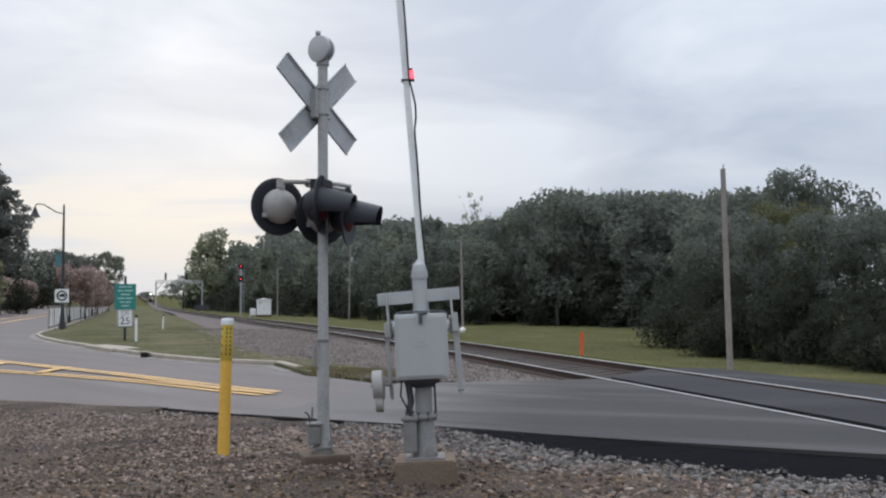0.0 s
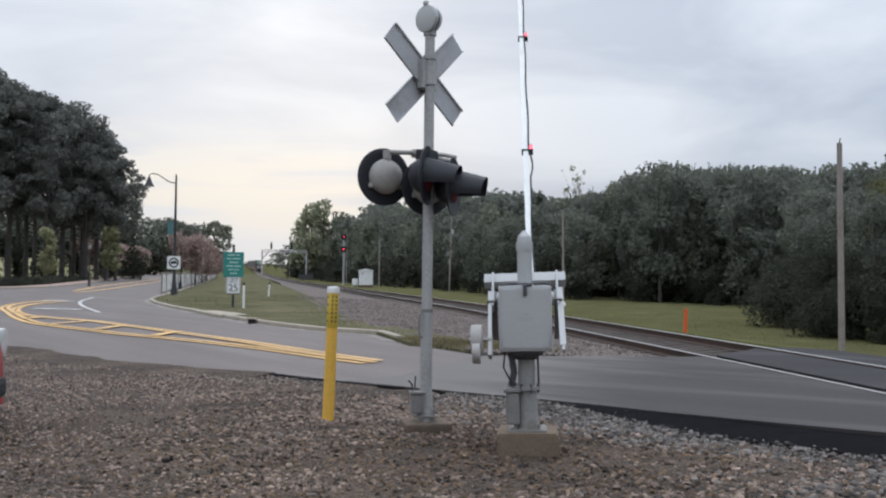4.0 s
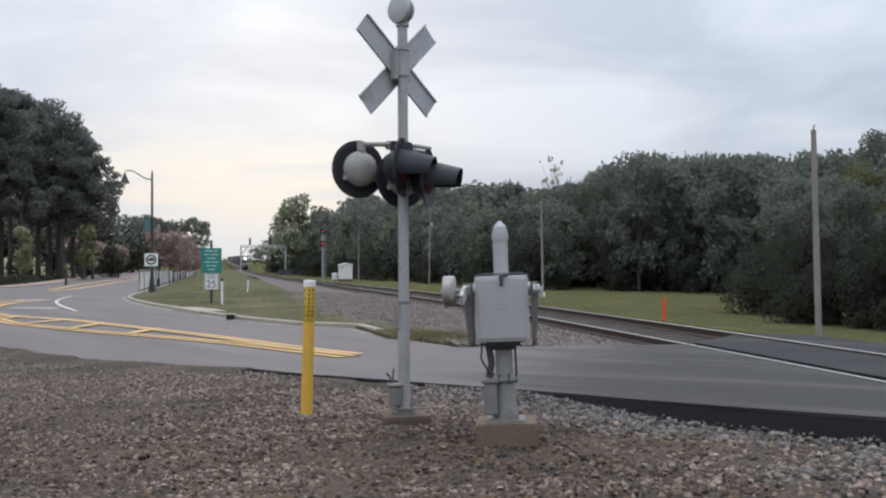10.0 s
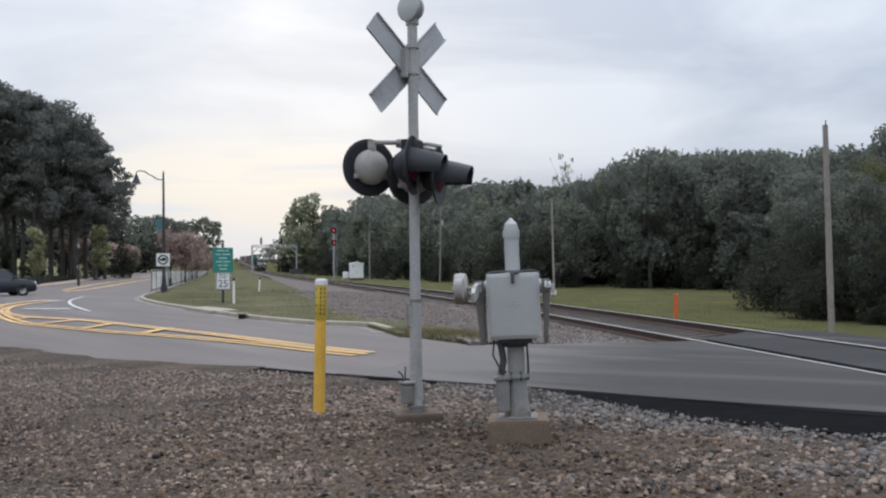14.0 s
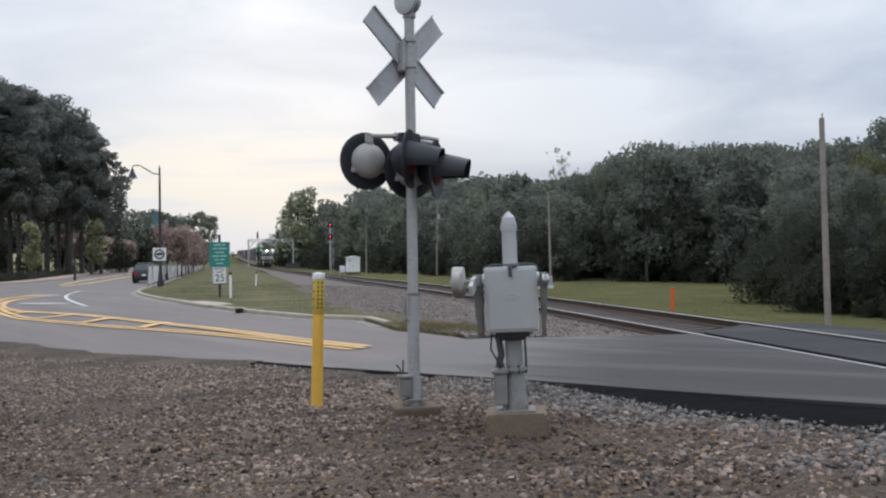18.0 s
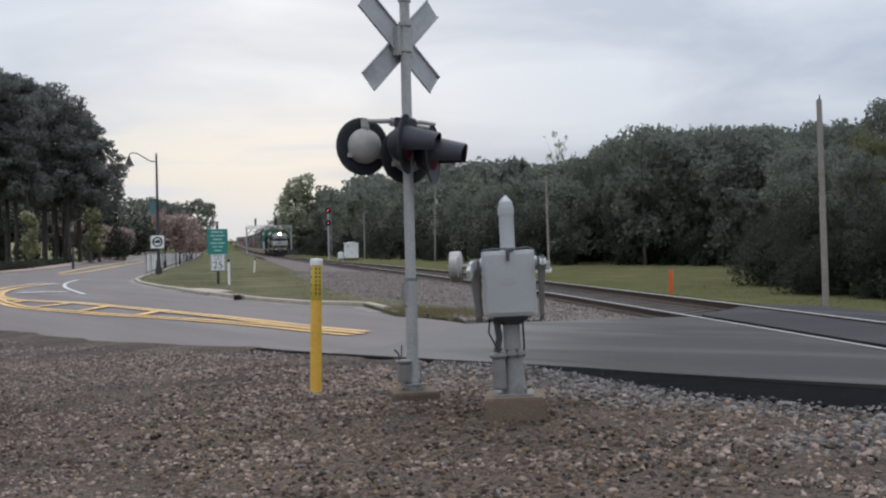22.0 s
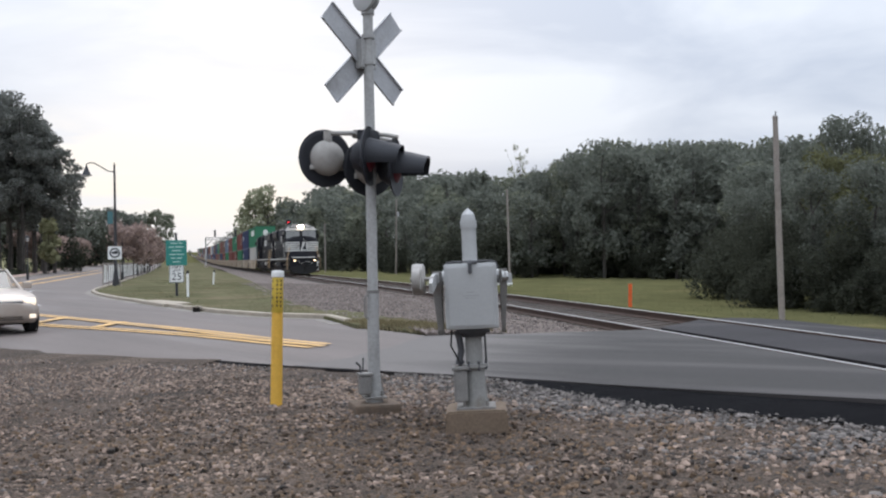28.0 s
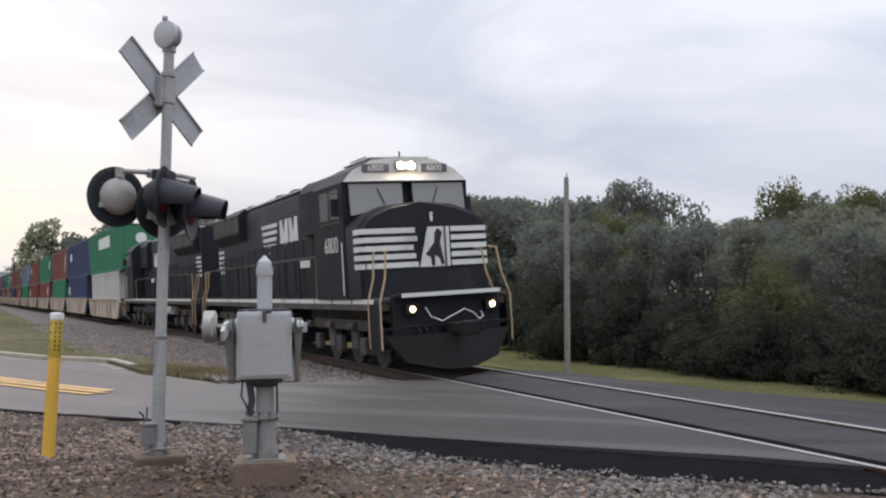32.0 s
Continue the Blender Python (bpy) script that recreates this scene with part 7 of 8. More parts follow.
lead_loco = make_loco("locomotive", "black diesel locomotive with white nose stripes and lit headlights", True)
second_loco = make_loco("locomotive", "black diesel locomotive running second with white hood stripes", False)
TRAIN = [(lead_loco, 0.0, 21.9, 4.35, 17.1, 0.0, False), (second_loco, 21.9, 21.9, 4.35, 17.1, 0.0, True)]
rnd_train = random.Random(33)
N_WELLS = 30
STACK = [(0, 3), (1, 1), (2, 0), (0, 2), (2, 2), (5, 0), (4, 2), (2, 1), (0, 4), (1, 2)]
for k in range(N_WELLS):
    pos = 44.2 + 17.75 * k
    wc = make_well(k == 0)
    TRAIN.append((wc, pos, 17.6, 0.0, 17.6, 0.0, False))
    up, low = STACK[k] if k < len(STACK) else (rnd_train.choice([0, 1, 2, 2, 4, 5, 3]), rnd_train.choice([0, 1, 2, 3, 4, 5]))
    mk = [(2.2, 1.9, 0.9, 0.9)] if k % 3 == 0 else [(13.0, 1.8, 1.2, 0.7)] if k % 3 == 1 else [(2.0, 1.5, 0.5, 1.6)]
    TRAIN.append((make_container(low, 13.6, 2.9, mk if low in (1, 2, 4) else []), pos + 2.0, 13.6, -2.0, 15.6, 0.42, False))
    TRAIN.append((make_container(up, 16.1, 2.9, [(7.6, 2.05, 5.6, 0.75)] if k == 0 else mk), pos + 0.75, 16.1, -0.75, 16.85, 3.34, False))
    if k == 0:
        logo_disc(TRAIN[-1][0])


def train_pose(front, head, ln, a, b, up, turned):
    """Sets a vehicle on the rails: head metres behind the train's front, carried at a and b along its length."""
    ya, yb = front + head + a, front + head + b
    pa, pb = track_frame(ya), track_frame(yb)
    p, q = pa.translation, pb.translation
    d = (q - p).normalized()
    m = Matrix.Translation(p) @ Matrix.Rotation(-math.atan2(d.x, d.y), 4, "Z") @ Matrix.Rotation(math.asin(d.z), 4, "X") @ Matrix.Rotation(-(cant(ya) + cant(yb)) / 2, 4, "Y")
    if turned:
        return m @ Matrix.Translation((0, ln - a, up)) @ Matrix.Rotation(math.pi, 4, "Z")
    return m @ Matrix.Translation((0, -a, up))


# ---------- cars ----------
TYRE = mat("tyre_rubber", (0.02, 0.02, 0.021), 0.85, 0.2, 0.2)
RIM = mat("alloy_rim", (0.45, 0.45, 0.46), 0.35, 0.1, 0.2, metal=0.8)
CAR_GLASS = glass("car_glass", (0.03, 0.035, 0.04))
CAR_GLASS.node_tree.nodes["Principled BSDF"].inputs["Coat Weight"].default_value = 0.0
CAR_GLASS.node_tree.nodes["Principled BSDF"].inputs["Specular IOR Level"].default_value = 0.5
CHROME = mat("chrome", (0.7, 0.7, 0.72), 0.2, 0.05, 0.2, metal=1.0)
TAIL_RED = mat("tail_lamp_red", (0.35, 0.01, 0.015), 0.2, 0.1, 0.1)
CLEAR_LAMP = mat("clear_lamp", (0.7, 0.7, 0.7), 0.15, 0.08, 0.1, metal=0.3)
CAR_LIGHT = glow("car_headlight", (1.0, 0.86, 0.68), 0.5)
PLASTIC = mat("black_plastic", (0.025, 0.025, 0.027), 0.7, 0.2, 0.3)


def car_paint(name, base, metal):
    m = mat(name, base, 0.35, 0.05, 1.0, metal=metal)
    m.node_tree.nodes["Principled BSDF"].inputs["Coat Weight"].default_value = 0.25
    m.node_tree.nodes["Principled BSDF"].inputs["Coat Roughness"].default_value = 0.08
    return m


def loft(bm, sections):
    rings = [[bm.verts.new(p) for p in s] for s in sections]
    n = len(rings[0])
    for a, b in zip(rings, rings[1:]):
        for i in range(n):
            bm.faces.new((a[i], a[(i + 1) % n], b[(i + 1) % n], b[i]))
    bm.faces.new(rings[0][::-1])
    bm.faces.new(rings[-1])
    return bm


def body_ring(y, hw, lo, belt, top, crown):
    """A cross-section of a car's lower body: sill, flank, shoulder, crowned top."""
    return [(-hw * 0.88, y, lo), (-hw * 0.97, y, lo + 0.08), (-hw, y, (lo + belt) / 2), (-hw * 0.97, y, belt), (-hw * 0.86, y, top), (-hw * 0.45, y, top + crown), (0, y, top + crown * 1.3), (hw * 0.45, y, top + crown), (hw * 0.86, y, top), (hw * 0.97, y, belt), (hw, y, (lo + belt) / 2), (hw * 0.97, y, lo + 0.08), (hw * 0.88, y, lo)]


WHEELS = {}


def make_car(name, label, paint, length, width, roof, hood, deck, cab, front_lit, kind):
    """A car with its nose at +y. cab: where windscreen foot, windscreen top, rear top and rear foot lie, as shares of the length from the tail."""
    c = thing(name, Matrix(), label, "car")
    h, hw = length / 2, width / 2
    lo = 0.2
    f0, f1, r1, r0 = (-h + s * length for s in cab)
    st = [(-h, 0.80, 0.32, 0.72, deck - 0.16), (-h + 0.06, 0.88, 0.26, 0.8, deck - 0.06), (-h + 0.3, 0.96, 0.22, 0.86, deck), (r0, 1.0, lo, 0.88, deck + 0.02), (0, 1.0, lo, 0.88, (hood + deck) / 2 + 0.02), (f0, 1.0, lo, 0.86, hood + 0.04), (h - 0.55, 0.97, 0.21, 0.78, hood - 0.04), (h - 0.14, 0.88, 0.24, 0.68, hood - 0.14), (h, 0.72, 0.32, 0.58, hood - 0.28)]
    bm = loft(bmesh.new(), [body_ring(y, hw * w, l, b, t, 0.03) for y, w, l, b, t in st])
    wr = 0.32
    wy = (h - 0.19 * length, -h + 0.21 * length)
    part("body", bm, paint, c, "painted body shell", True)
    belt_f, belt_r = hood + 0.02, deck + 0.01
    bm = loft(bmesh.new(), [[(-hw * 0.84, f0 + 0.02, belt_f), (hw * 0.84, f0 + 0.02, belt_f), (hw * 0.6, f0 - 0.03, belt_f + 0.05), (-hw * 0.6, f0 - 0.03, belt_f + 0.05)],
                            [(-hw * 0.87, f1, belt_f), (hw * 0.87, f1, belt_f), (hw * 0.66, f1, roof - 0.03), (-hw * 0.66, f1, roof - 0.03)],
                            [(-hw * 0.87, (f1 + r1) / 2, belt_f), (hw * 0.87, (f1 + r1) / 2, belt_f), (hw * 0.68, (f1 + r1) / 2, roof), (-hw * 0.68, (f1 + r1) / 2, roof)],
                            [(-hw * 0.86, r1, belt_r), (hw * 0.86, r1, belt_r), (hw * 0.66, r1, roof - 0.03), (-hw * 0.66, r1, roof - 0.03)],
                            [(-hw * 0.82, r0, belt_r), (hw * 0.82, r0, belt_r), (hw * 0.64, r0 + 0.04, belt_r + 0.06), (-hw * 0.64, r0 + 0.04, belt_r + 0.06)]])
    part("glasshouse", bm, CAR_GLASS, c, "dark glass round the cabin")
    bm = loft(bmesh.new(), [[(-hw * 0.68, f1 + 0.05, roof - 0.045), (hw * 0.68, f1 + 0.05, roof - 0.045), (hw * 0.6, f1 + 0.05, roof - 0.02), (-hw * 0.6, f1 + 0.05, roof - 0.02)],
                            [(-hw * 0.71, (f1 + r1) / 2, roof - 0.02), (hw * 0.71, (f1 + r1) / 2, roof - 0.02), (hw * 0.6, (f1 + r1) / 2, roof + 0.03), (-hw * 0.6, (f1 + r1) / 2, roof + 0.03)],
                            [(-hw * 0.69, r1 - 0.04, roof - 0.045), (hw * 0.69, r1 - 0.04, roof - 0.045), (hw * 0.6, r1 - 0.04, roof - 0.01), (-hw * 0.6, r1 - 0.04, roof - 0.01)]])
    part("roof", bm, paint, c, "painted roof", True)
    for sx in (-1, 1):
        for (ya, za), (yb, zb) in (((f0 + 0.01, belt_f), (f1, roof - 0.03)), ((r0, belt_r), (r1, roof - 0.03)), (((f1 + r1) / 2, belt_f), ((f1 + r1) / 2 - 0.03, roof - 0.02))):
            part("pillar", cyls(((sx * hw * 0.86, ya, za), (sx * hw * 0.67, yb, zb), 0.035), seg=6), paint, c)
        for y in wy:
            m = Matrix.Rotation(sx * math.pi / 2, 4, "Y")
            w = part("wheel", lathe(bmesh.new(), [(0.2, 0.09), (wr - 0.04, 0.11), (wr, 0.08), (wr, -0.08), (wr - 0.04, -0.1), (0.2, -0.1)], m, 24), TYRE, c, "black tyre", True)
            bm = lathe(bmesh.new(), [(0.21, 0.095), (0.19, 0.075), (0.06, 0.06), (0.05, 0.085), (0.0, 0.09)], m, 20)
            for k in range(5):
                a = radians(72 * k)
                box(bm, m @ Vector((0.12 * math.cos(a), 0.12 * math.sin(a), 0.075)), (0.03, 0.05, 0.05), 0.004)
            part("rim", bm, RIM, w, "alloy rim")
            w.location = (sx * (hw - 0.1), y, wr)
            WHEELS.setdefault(name, []).append(w)
            ma = Matrix.Translation((sx * (hw - 0.005), y, wr + 0.01)) @ Matrix.Rotation(sx * math.pi / 2, 4, "Y")
            part("wheel_arch", lathe(bmesh.new(), [(wr + 0.0, 0.0), (wr + 0.0, 0.012), (wr + 0.06, 0.012), (wr + 0.06, 0.0)], ma, 24), PLASTIC, c)
        part("mirror", boxes(((sx * (hw + 0.06), f0 - 0.25, hood + 0.12), (0.2, 0.1, 0.14)), bev=0.03), paint if kind != "wagon" else PLASTIC, c)
        part("head_lamp", boxes(((sx * hw * 0.66, h - 0.13, hood - 0.22), (0.27, 0.18, 0.16)), bev=0.06), CAR_LIGHT if front_lit else CLEAR_LAMP, c, "lit headlamp" if front_lit else "clear headlamp")
        if front_lit:
            part("fog_lamp", boxes(((sx * hw * 0.70, h - 0.02, 0.38), (0.14, 0.06, 0.09)), bev=0.02), CAR_LIGHT, c, "lit fog lamp")
        if kind == "hatch":
            lamp = part("tail_lamp", boxes(((sx * hw * 0.865, -h + 0.22, deck - 0.16), (0.26, 0.42, 0.30)), bev=0.07), CLEAR_LAMP, c, "clear wrapped tail lamp", True)
            for dz, hh in ((0.075, 0.07), (-0.055, 0.12)):
                part("dark_lens", boxes(((sx * hw * 0.868, -h + 0.25, deck - 0.16 + dz), (0.272, 0.34, hh)), bev=0.012), PLASTIC, lamp, "dark smoked lens")
        else:
            part("tail_lamp", boxes(((sx * hw * 0.74, -h + 0.05, deck - 0.2), (0.26, 0.14, 0.26)), bev=0.04), TAIL_RED, c, "red tail lamp")
        for k in range(2):
            part("door_handle", boxes(((sx * hw * 0.985, 0.25 - 0.95 * k, 0.84), (0.03, 0.16, 0.03)), bev=0.008), paint, c)
            part("door_seam", boxes(((sx * hw * 0.985, 0.72 - 1.0 * k, 0.62), (0.012, 0.012, 0.6))), PLASTIC, c)
    part("grille", boxes(((0, h - 0.045, hood - 0.27), (width * 0.5, 0.05, 0.15)), bev=0.015), PLASTIC, c, "dark grille")
    part("grille_bar", boxes(((0, h - 0.02, hood - 0.27), (width * 0.48, 0.02, 0.02)), ((0, h - 0.02, hood - 0.20), (width * 0.48, 0.02, 0.02)), ((0, h - 0.02, hood - 0.34), (width * 0.46, 0.02, 0.02))), CHROME, c, "chrome grille bars")
    part("lower_intake", boxes(((0, h - 0.03, 0.36), (width * 0.5, 0.06, 0.11)), bev=0.02), PLASTIC, c)
    part("rear_bumper", boxes(((0, -h + 0.03, 0.4 if kind == "hatch" else 0.5), (width * 0.84, 0.14, 0.2)), bev=0.06), PLASTIC if kind == "hatch" else paint, c)
    part("bumper_lip", boxes(((0, -h + 0.06, 0.27 if kind == "hatch" else 0.33), (width * 0.8, 0.16, 0.08)), bev=0.03), paint, c)
    if kind != "hatch":
        part("plate_bar", boxes(((0, -h - 0.045, 0.66), (0.3, 0.01, 0.15))), SIGN_WHITE, c, "blank white plate")
    for sx in (-1, 1):
        part("underbody", boxes(((sx * 0.3, 0, 0.24), (0.5, length * 0.8, 0.1))), PLASTIC, c)
    return c


SILVER_PAINT = car_paint("champagne_paint", (0.42, 0.36, 0.31), 0.3)
DARK_PAINT = car_paint("dark_blue_paint", (0.012, 0.014, 0.02), 0.0)
CAR_RED = car_paint("red_car_paint", (0.36, 0.02, 0.03), 0.1)
silver_car = make_car("sedan", "champagne silver sedan with lit headlamps on the road", SILVER_PAINT, 4.8, 1.80, 1.40, 0.90, 0.96, (0.70, 0.56, 0.34, 0.18), True, "sedan")
dark_wagon = make_car("station_wagon", "dark blue station wagon driving along the road", DARK_PAINT, 4.9, 1.86, 1.62, 1.0, 1.02, (0.76, 0.64, 0.09, 0.02), False, "wagon")
red_car = make_car("parked_hatchback", "bright red hatchback parked on the gravel", CAR_RED, 4.3, 1.78, 1.46, 0.94, 0.98, (0.76, 0.60, 0.16, 0.06), False, "hatch")
red_car.matrix_world = pose(-4.5, 9.6, 0.0, 0, 0, 84)
# seconds, x, y and heading of the two moving cars
SILVER_PATH = [(0, -60.5, 69.5, -98.0), (18, -60.5, 68.5, -98.0), (23.5, -22.3, 49.8, -122.0), (25.5, -12.2, 37.0, -142.0), (27.0, -6.76, 28.03, -155.0), (27.5, -5.41, 25.68, -157.0), (28.0, -4.74, 24.43, -157.0), (28.5, -4.29, 23.78, -157.0), (29.0, -3.89, 23.28, -157.0), (29.5, -3.69, 22.98, -157.0), (30.0, -3.63, 22.88, -157.0), (32, -3.63, 22.88, -157.0)]
WAGON_PATH = [(0, -62.0, 62.0, -88.0), (8, -60.0, 62.0, -88.0), (11.5, -32.0, 60.0, -80.0), (13.0, -19.0, 62.0, -70.0), (13.5, -16.2, 63.0, -66.0), (14.0, -14.5, 64.4, -62.0), (14.5, -12.2, 66.4, -52.0), (15.0, -10.5, 68.3, -42.0), (15.5, -9.2, 70.0, -32.0), (16.0, -8.15, 71.7, -22.0), (16.5, -7.4, 73.2, -14.0), (16.8, -7.1, 74.4, -8.0), (17.2, -6.95, 76.3, -3.0), (17.6, -6.85, 80.0, 0.0), (18.0, -6.75, 84.0, 0.0), (18.4, -6.7, 88.0, 0.0), (18.8, -6.75, 92.5, 0.0), (19.2, -6.85, 99.0, 1.0), (19.6, -6.95, 106.5, 1.0), (20.2, -7.0, 118.0, 0.5), (21.0, -7.4, 135.0, 1.0), (23.0, -8.3, 180.0, 1.0), (25.0, -9.3, 226.0, 1.0), (28.0, -10.7, 296.0, 1.0), (32, -12.4, 388.0, 1.5)]


# ---------- loose stone, ties and grass ----------
def inside(poly, x, y):
    c = np.zeros(len(x), bool)
    n = len(poly)
    for i in range(n):
        (x0, y0), (x1, y1) = poly[i], poly[(i + 1) % n]
        hit = ((y0 > y) != (y1 > y)) & (x < (x1 - x0) * (y - y0) / (y1 - y0 + 1e-9) + x0)
        c ^= hit
    return c


def stones(name, xy, z, size, seed, material, label, category):
    """Angular loose stones as one mesh: jittered blocks, each turned at random."""
    rng = np.random.default_rng(seed)
    n = len(xy)
    cube = np.array([(-1, -1, -1), (1, -1, -1), (1, 1, -1), (-1, 1, -1), (-1, -1, 1), (1, -1, 1), (1, 1, 1), (-1, 1, 1)], float) * 0.5
    v = cube[None] * (1 + 0.95 * (rng.random((n, 8, 3)) - 0.5)) * (0.55 + 0.75 * rng.random((n, 1, 3))) * np.array([1.3, 1.0, 0.9]) * size[:, None, None]
    v[:, 4:, :2] *= 0.72
    v[:, :, 2] *= 0.75
    tilt, a = rng.normal(size=n) * 0.5, rng.random(n) * 6.283
    c, s = np.cos(tilt), np.sin(tilt)
    y2, z2 = v[:, :, 1] * c[:, None] - v[:, :, 2] * s[:, None], v[:, :, 1] * s[:, None] + v[:, :, 2] * c[:, None]
    c, s = np.cos(a)[:, None], np.sin(a)[:, None]
    x3, y3 = v[:, :, 0] * c - y2 * s, v[:, :, 0] * s + y2 * c
    co = np.stack([x3 + xy[:, :1], y3 + xy[:, 1:2], z2 + z[:, None] + size[:, None] * 0.2], 2).reshape(-1, 3)
    q = np.array([(4, 5, 6, 7), (0, 1, 5, 4), (1, 2, 6, 5), (2, 3, 7, 6), (3, 0, 4, 7)])
    faces = (np.arange(n)[:, None, None] * 8 + q[None]).reshape(-1, 4)
    me = bpy.data.meshes.new(name)
    me.vertices.add(len(co))
    me.vertices.foreach_set("co", co.ravel())
    me.loops.add(len(faces) * 4)
    me.loops.foreach_set("vertex_index", faces.ravel().astype(np.int32))
    me.polygons.add(len(faces))
    me.polygons.foreach_set("loop_start", np.arange(0, len(faces) * 4, 4, dtype=np.int32))
    me.polygons.foreach_set("loop_total", np.full(len(faces), 4, dtype=np.int32))
    me.update(calc_edges=True)
    me.materials.append(material)
    return tagged(new(name, me), label, category, kind="stuff")


def patchy(xy, scale, seed):
    return np.array([noise.noise((x * scale, y * scale, seed)) for x, y in xy])


def scatter_gravel():
    rng = np.random.default_rng(4)
    shape = [(x + 0.14, y + 0.14) for x, y in NEAR_EDGE[:6]] + [(x - 0.05, y - 0.05) for x, y in SHOULDER] + [(9.2, 3.0), (9.2, -12), (-34, -12)]
    n = 360000
    y = 4.6 + 16.9 * rng.random(n) ** 1.4
    x = -8.0 + 17.0 * rng.random(n)
    keep = inside(shape, x, y) & (np.abs(x - 0.25 * y) < 0.6 * y + 1.4)
    xy = np.stack([x, y], 1)[keep]
    wide = np.stack([xy[:, 0] * 0.45, xy[:, 1]], 1)
    p = patchy(wide, 0.7, 3.3) + 0.6 * patchy(wide, 2.1, 8.1)
    # crushed stone lies along the asphalt to the right; bare dirt round the gate's foot
    edge = np.interp(xy[:, 0], [2.6, 3.7, 4.3, 4.85, 5.6, 6.7, 7.6], [12.3, 10.8, 8.85, 7.95, 7.0, 6.05, 5.4])
    side = np.clip((xy[:, 0] - 1.9) / 1.6, 0, 1) * np.clip(1.25 - (edge - xy[:, 1]) / 4.5, 0, 1)
    dirt = np.exp(-((xy[:, 0] - 2.0) ** 2 / 2.2 + (xy[:, 1] - 8.0) ** 2 / 3.0))
    # more stones to the left lighten the gravel in place of haze
    here = rng.random(len(xy)) < np.clip(0.40 + 1.3 * p + 0.28 * side + 0.22 * np.clip(-xy[:, 0] / 3, 0, 1) - 0.7 * dirt * (1 - 0.6 * side), 0.05, 1.0)
    xy, p, side = xy[here], p[here], side[here]
    near_road = np.clip(1 - np.abs(xy[:, 1] - (15.0 - 1.12 * xy[:, 0])) / 2.0, 0, 1)
    # last term: pale stones to the left stand in for haze
    pale = rng.random(len(xy)) < 0.03 + 0.95 * side * np.clip(0.65 + p, 0.15, 1) + 0.3 * np.clip(p - 0.25, 0, 1) + 0.3 * near_road + 0.12 * np.clip(-xy[:, 0] / 3, 0, 1)
    z = np.array([gravel_z(a, b) for a, b in xy])
    size = 0.009 + 0.033 * rng.random(len(xy)) ** 2.6
    size *= 0.72 + 0.33 * np.clip((xy[:, 0] + 1.5) / 4.0, 0, 1)
    size = np.where(pale, size * (1.0 + 0.2 * side), size * (1.0 + 0.1 * side))
    stones("loose_gravel", xy[~pale], z[~pale], size[~pale], 5, STONE, "loose brown and grey gravel stones", "gravel")
    stones("crushed_limestone", xy[pale], z[pale], size[pale], 6, STONE_PALE, "pale crushed limestone scattered along the road's edge", "gravel")
    # stones kicked onto the black shoulder
    line = np.array([(q.x, q.y) for q in dense(SHOULDER[3:], 0.02)])
    spill = line[rng.integers(0, len(line), 1500)]
    spill = spill + np.array([[0.72, 0.69]]) * (rng.exponential(0.075, 1500)[:, None] - 0.12)
    z = np.array([shoulder_z(a, b) for a, b in spill])
    stones("spilled_stones", spill, z - 0.002, 0.010 + 0.028 * rng.random(1500) ** 2.2, 16, STONE_PALE, "grey stones kicked onto the black shoulder", "gravel")


LITTER = mat("dirt_and_litter", (0.094, 0.062, 0.039), 0.95, 0.4, 0.4, 0.0, island=0.9)


def scatter_litter():
    """Clods, chips and dead leaves on the bare dirt round the gate and the mast."""
    rng = np.random.default_rng(17)
    n = 9000
    x, y = 0.4 + rng.normal(size=n) * 2.2 + 1.2, 7.6 + rng.normal(size=n) * 1.9
    keep = inside([(-4, 4.6), (-4, 13), (0.3, 14), (2.5, 11.8), (3.6, 10.5), (3.8, 9.6), (4.2, 8.5), (6.4, 5.6), (6.6, 4.6)], x, y)
    xy = np.stack([x, y], 1)[keep]
    z = np.array([gravel_z(a, b) for a, b in xy])
    stones("leaf_litter", xy, z, 0.01 + 0.03 * rng.random(len(xy)) ** 2.0, 18, LITTER, "brown clods, chips and dead leaves on bare dirt", "litter")


scatter_gravel()
scatter_litter()


def scatter_ballast():
    rng = np.random.default_rng(9)
    n = 20000
    y = 17.9 + 46 * rng.random(n) ** 1.5
    u = rng.random(n)
    tx = np.array([track_x(v) for v in y])
    edge = np.array([4.35 - 1.0 * smooth01((v - 18) / 10) + 2.9 * smooth01((v - 45) / 140) for v in y])
    x = edge + (tx - 1.2 - edge) * u
    z = np.array([0.09 - 0.16 * smooth01(k / 0.92) for k in u])
    size = 0.022 + 0.04 * rng.random(n) ** 1.5
    stones("ballast_stones", np.stack([x, y], 1), z - 0.005, size, 10, BALLAST_STONE, "loose grey-brown ballast stones beside the track", "ballast")


BALLAST_STONE = mat("ballast_stone", (0.151, 0.123, 0.109), 0.9, 0.2, 0.06, 0.004, island=0.4)
scatter_ballast()


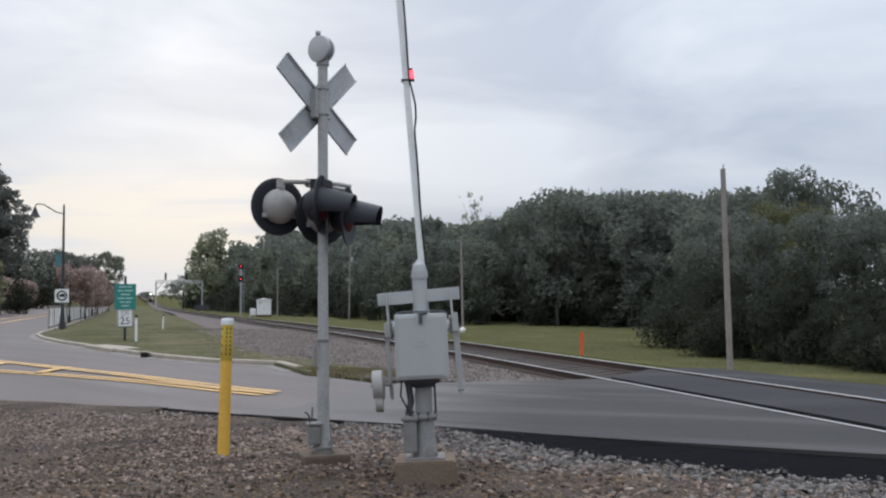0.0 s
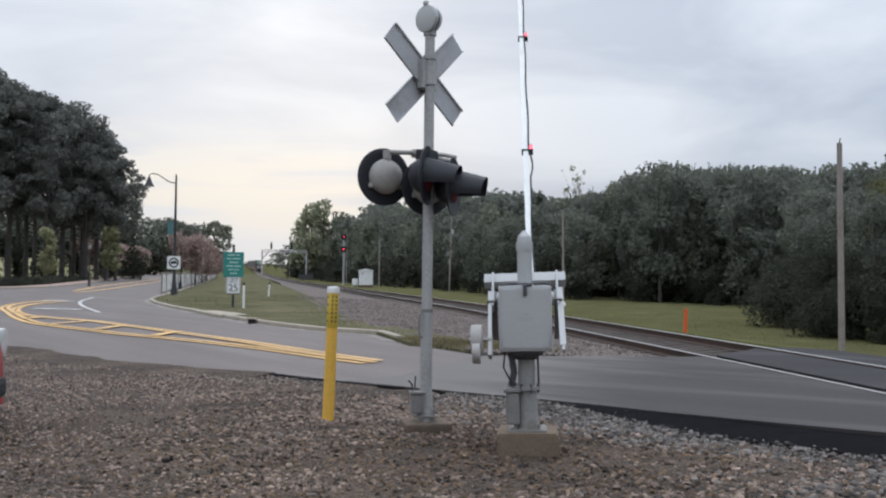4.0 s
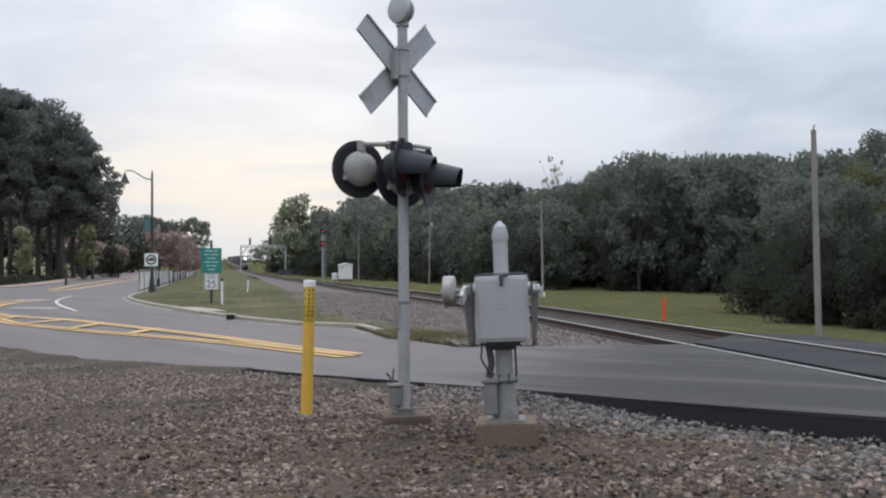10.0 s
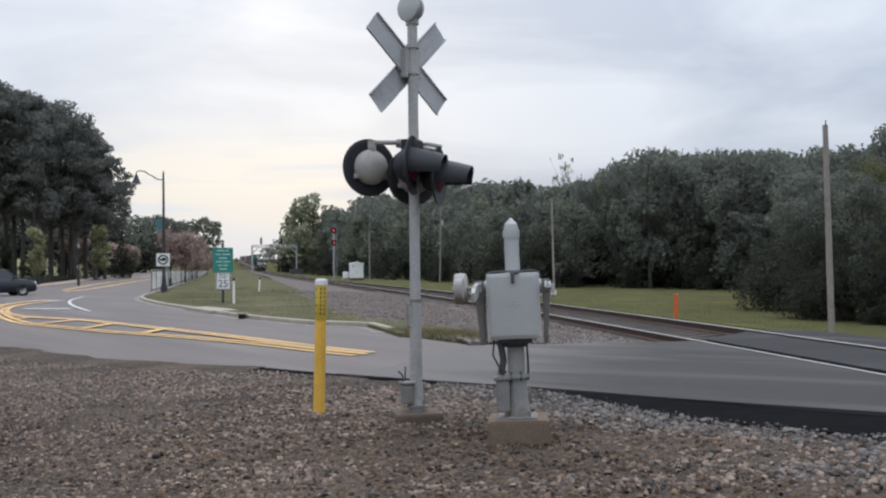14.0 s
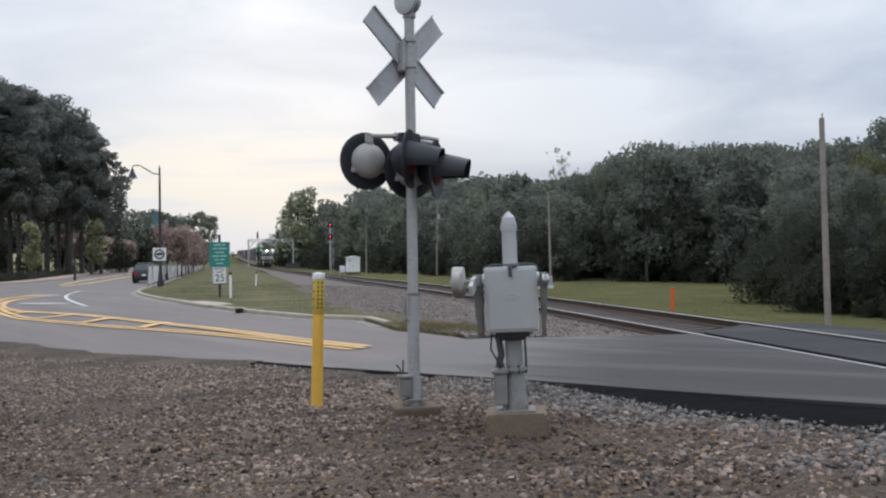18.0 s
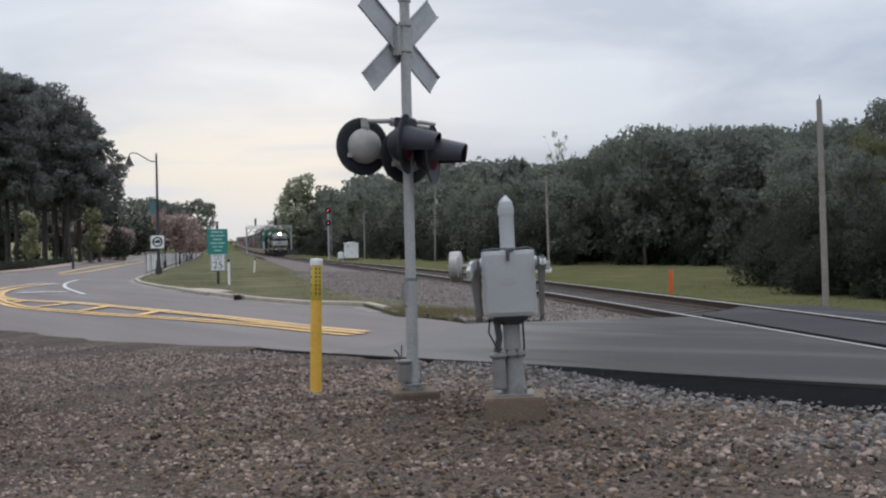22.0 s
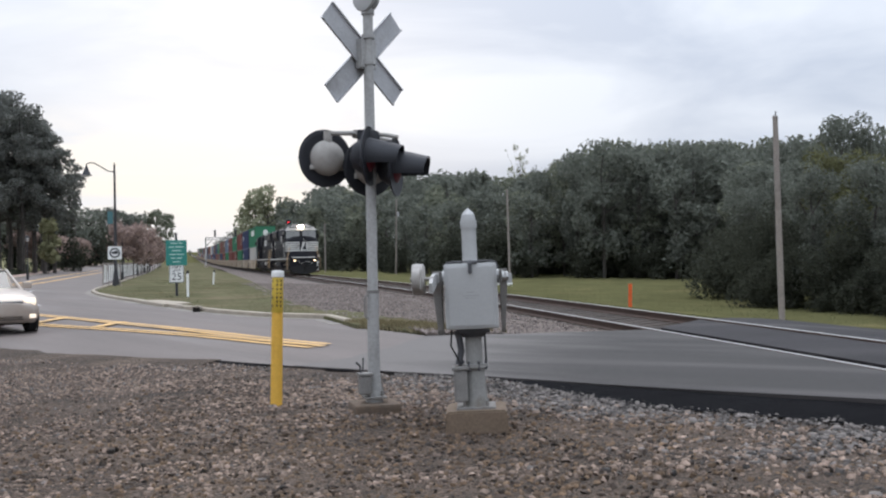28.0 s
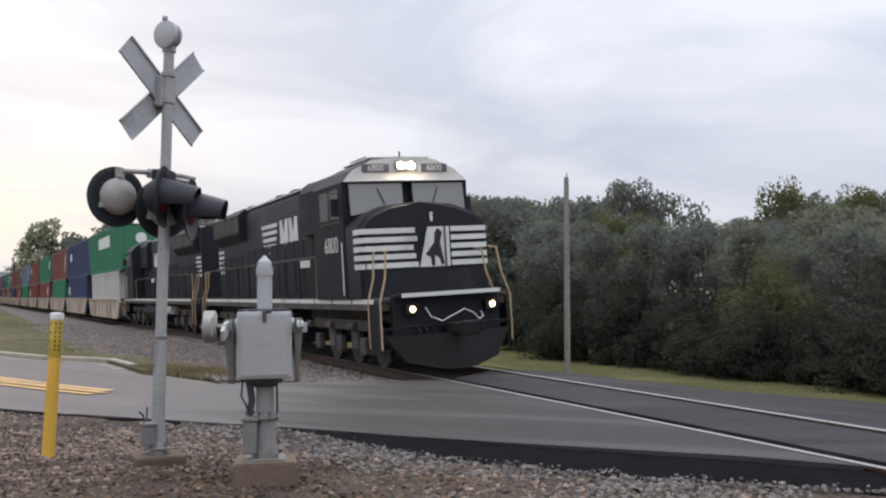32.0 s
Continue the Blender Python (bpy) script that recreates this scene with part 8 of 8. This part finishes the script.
def blades(name, xy, z, h, seed, material, label):
    rng = np.random.default_rng(seed)
    n = len(xy)
    a = rng.random(n) * 6.283
    w = 0.012 + 0.012 * rng.random(n)
    hh = h * (0.5 + rng.random(n))
    lean = rng.normal(size=(n, 2)) * hh[:, None] * 0.5
    b = np.stack([xy[:, 0], xy[:, 1], z], 1)
    d = np.stack([np.cos(a), np.sin(a), np.zeros(n)], 1) * w[:, None]
    tip = b + np.stack([lean[:, 0], lean[:, 1], hh], 1)
    co = np.stack([b - d, b + d, tip], 1).reshape(-1, 3)
    me = bpy.data.meshes.new(name)
    me.vertices.add(len(co))
    me.vertices.foreach_set("co", co.ravel())
    me.loops.add(n * 3)
    me.loops.foreach_set("vertex_index", np.arange(n * 3, dtype=np.int32))
    me.polygons.add(n)
    me.polygons.foreach_set("loop_start", np.arange(0, n * 3, 3, dtype=np.int32))
    me.polygons.foreach_set("loop_total", np.full(n, 3, dtype=np.int32))
    me.update(calc_edges=True)
    me.materials.append(material)
    return tagged(new(name, me), label, "grass", kind="stuff")


BLADE_GREEN = leaf("grass_blade", (0.105, 0.11, 0.058), 0.1)
BLADE_STRAW = leaf("dry_grass_blade", (0.175, 0.148, 0.088), 0.12)


def scatter_grass():
    rng = np.random.default_rng(12)
    n = 60000
    y = 21 + 60 * rng.random(n) ** 1.6
    x = -5.5 + 10 * rng.random(n)
    isl = [(px + 0.3, py) for px, py in ISLAND[:15]] + [(4.4, 70), (3.9, 50), (3.45, 36), (3.6, 28), (3.9, 22.0)]
    k = inside(isl, x, y)
    xy = np.stack([x, y], 1)[k]
    z = np.array([0.10 + rise(b) + 0.03 * noise.noise((a * 0.3, b * 0.3, 5)) for a, b in xy]) - 0.01
    dry = patchy(xy, 0.35, 6.0) + 0.5 * patchy(xy, 1.4, 2.0) > 0.22
    blades("green_grass", xy[~dry], z[~dry], 0.022, 13, BLADE_GREEN, "short green grass on the island")
    blades("straw_grass", xy[dry], z[dry], 0.025, 14, BLADE_STRAW, "dry straw-coloured grass patches on the island")
    # ragged dry grass where road, island and ballast meet
    m = 5000
    t = rng.random(m)
    px = 3.7 + 1.6 * t + rng.normal(size=m) * 0.28
    py = 21.5 - 3.0 * t + rng.normal(size=m) * 0.5
    kk = ~inside([(3.3, 24), (3.5, 20), (4.3, 18.1), (5.8, 17.7), (8, 18.5), (8, 10), (-5, 10), (-5, 24)], px, py)
    xy = np.stack([px, py], 1)[kk]
    blades("verge_weeds", xy, np.full(len(xy), 0.05), 0.10, 15, BLADE_STRAW, "straggling dry weeds at the ballast's edge")
    # the field behind the track
    m = 60000
    y = 14 + 60 * rng.random(m) ** 1.3
    x = np.array([track_x(v) for v in y]) + 3.4 + 17 * rng.random(m) ** 1.2
    k = ~inside([(9, 19.2), (12.3, 18.8), (14.8, 17.8), (16.3, 15.2), (17.3, 12), (9, 9)], x, y)
    xy = np.stack([x, y], 1)[k]
    z = np.array([ground_z(a, b) for a, b in xy]) - 0.08
    blades("field_grass", xy, z, 0.03, 16, BLADE_GREEN, "mown grass of the field behind the track")


scatter_grass()


def make_ties():
    me = bpy.data.meshes.new("tie")
    bm = boxes(((0, 0, -0.085), (2.6, 0.23, 0.17)), bev=0.015)
    bm.to_mesh(me)
    bm.free()
    me.materials.append(TIE)
    for k in range(288):
        o = new("tie", me)
        o.parent = bed
        o.matrix_world = track_frame(17.5 + 0.55 * k) @ Matrix.Translation((0, 0, -0.165))


make_ties()


def train_front(t):
    """Where the lead coupler is along the track, in metres past the crossing's origin."""
    return 17.9 + 18.3 * (32.0 - t)




def roll(name, path, t0, t1):
    """Turns a car's wheels by the way it goes between two times."""
    rows, t, turned = [(0.0, 0.0)], t0, 0.0
    def place(v):
        for a, b in zip(path, path[1:]):
            if v <= b[0]:
                u = (v - a[0]) / (b[0] - a[0])
                return Vector((a[1] + (b[1] - a[1]) * u, a[2] + (b[2] - a[2]) * u))
    rows.append((t0, 0.0))
    last, kept = place(t0), 0.0
    while t < t1:
        t += 0.02
        here = place(t)
        turned += math.degrees((here - last).length / 0.32)
        last = here
        if turned - kept > 70:
            rows.append((t, turned))
            kept = turned
    rows += [(t + 0.05, turned), (32.0, turned)]
    for w in WHEELS[name]:
        x, y, z = w.location
        walk(w, [(v, pose(x, y, z, -a, 0, 0)) for v, a in rows])


def motions():
    # gate arm: degrees over level
    lower = [(0, 90), (0.5, 87), (1, 82), (2, 69), (3, 57), (3.5, 51.5), (4.5, 35), (5.5, 17.6), (6.0, 10.6), (6.4, 4.2), (6.8, 0), (7.4, 0), (32, 0)]
    walk(gate_arm, [(t, pose(0, 0, 1.15, 0, 0, -1.4 * (1 - a / 90)) @ pose(0, 0, 0, a - 90, 0, 0) @ pose(0, 0, 0, 0, -3.0 * a / 90, 0)) for t, a in lower])
    # train
    times = [0, 4, 8, 12, 16, 19, 21, 23, 25, 26, 27, 28] + [28.5 + 0.5 * k for k in range(8)]
    for ob, head, ln, a, b, up, turned in TRAIN:
        walk(ob, [(t, train_pose(train_front(t), head, ln, a, b, up, turned)) for t in times])
    # the silver car rolls up to the crossing and stops
    walk(silver_car, [(t, pose(x, y, 0.022, 0, 0, h)) for t, x, y, h in SILVER_PATH])
    walk(dark_wagon, [(t, pose(x, y, 0.022 + rise(y), 0, 0, h)) for t, x, y, h in WAGON_PATH])
    roll("sedan", SILVER_PATH, 25.5, 30.0)
    roll("station_wagon", WAGON_PATH, 12.0, 17.0)


motions()
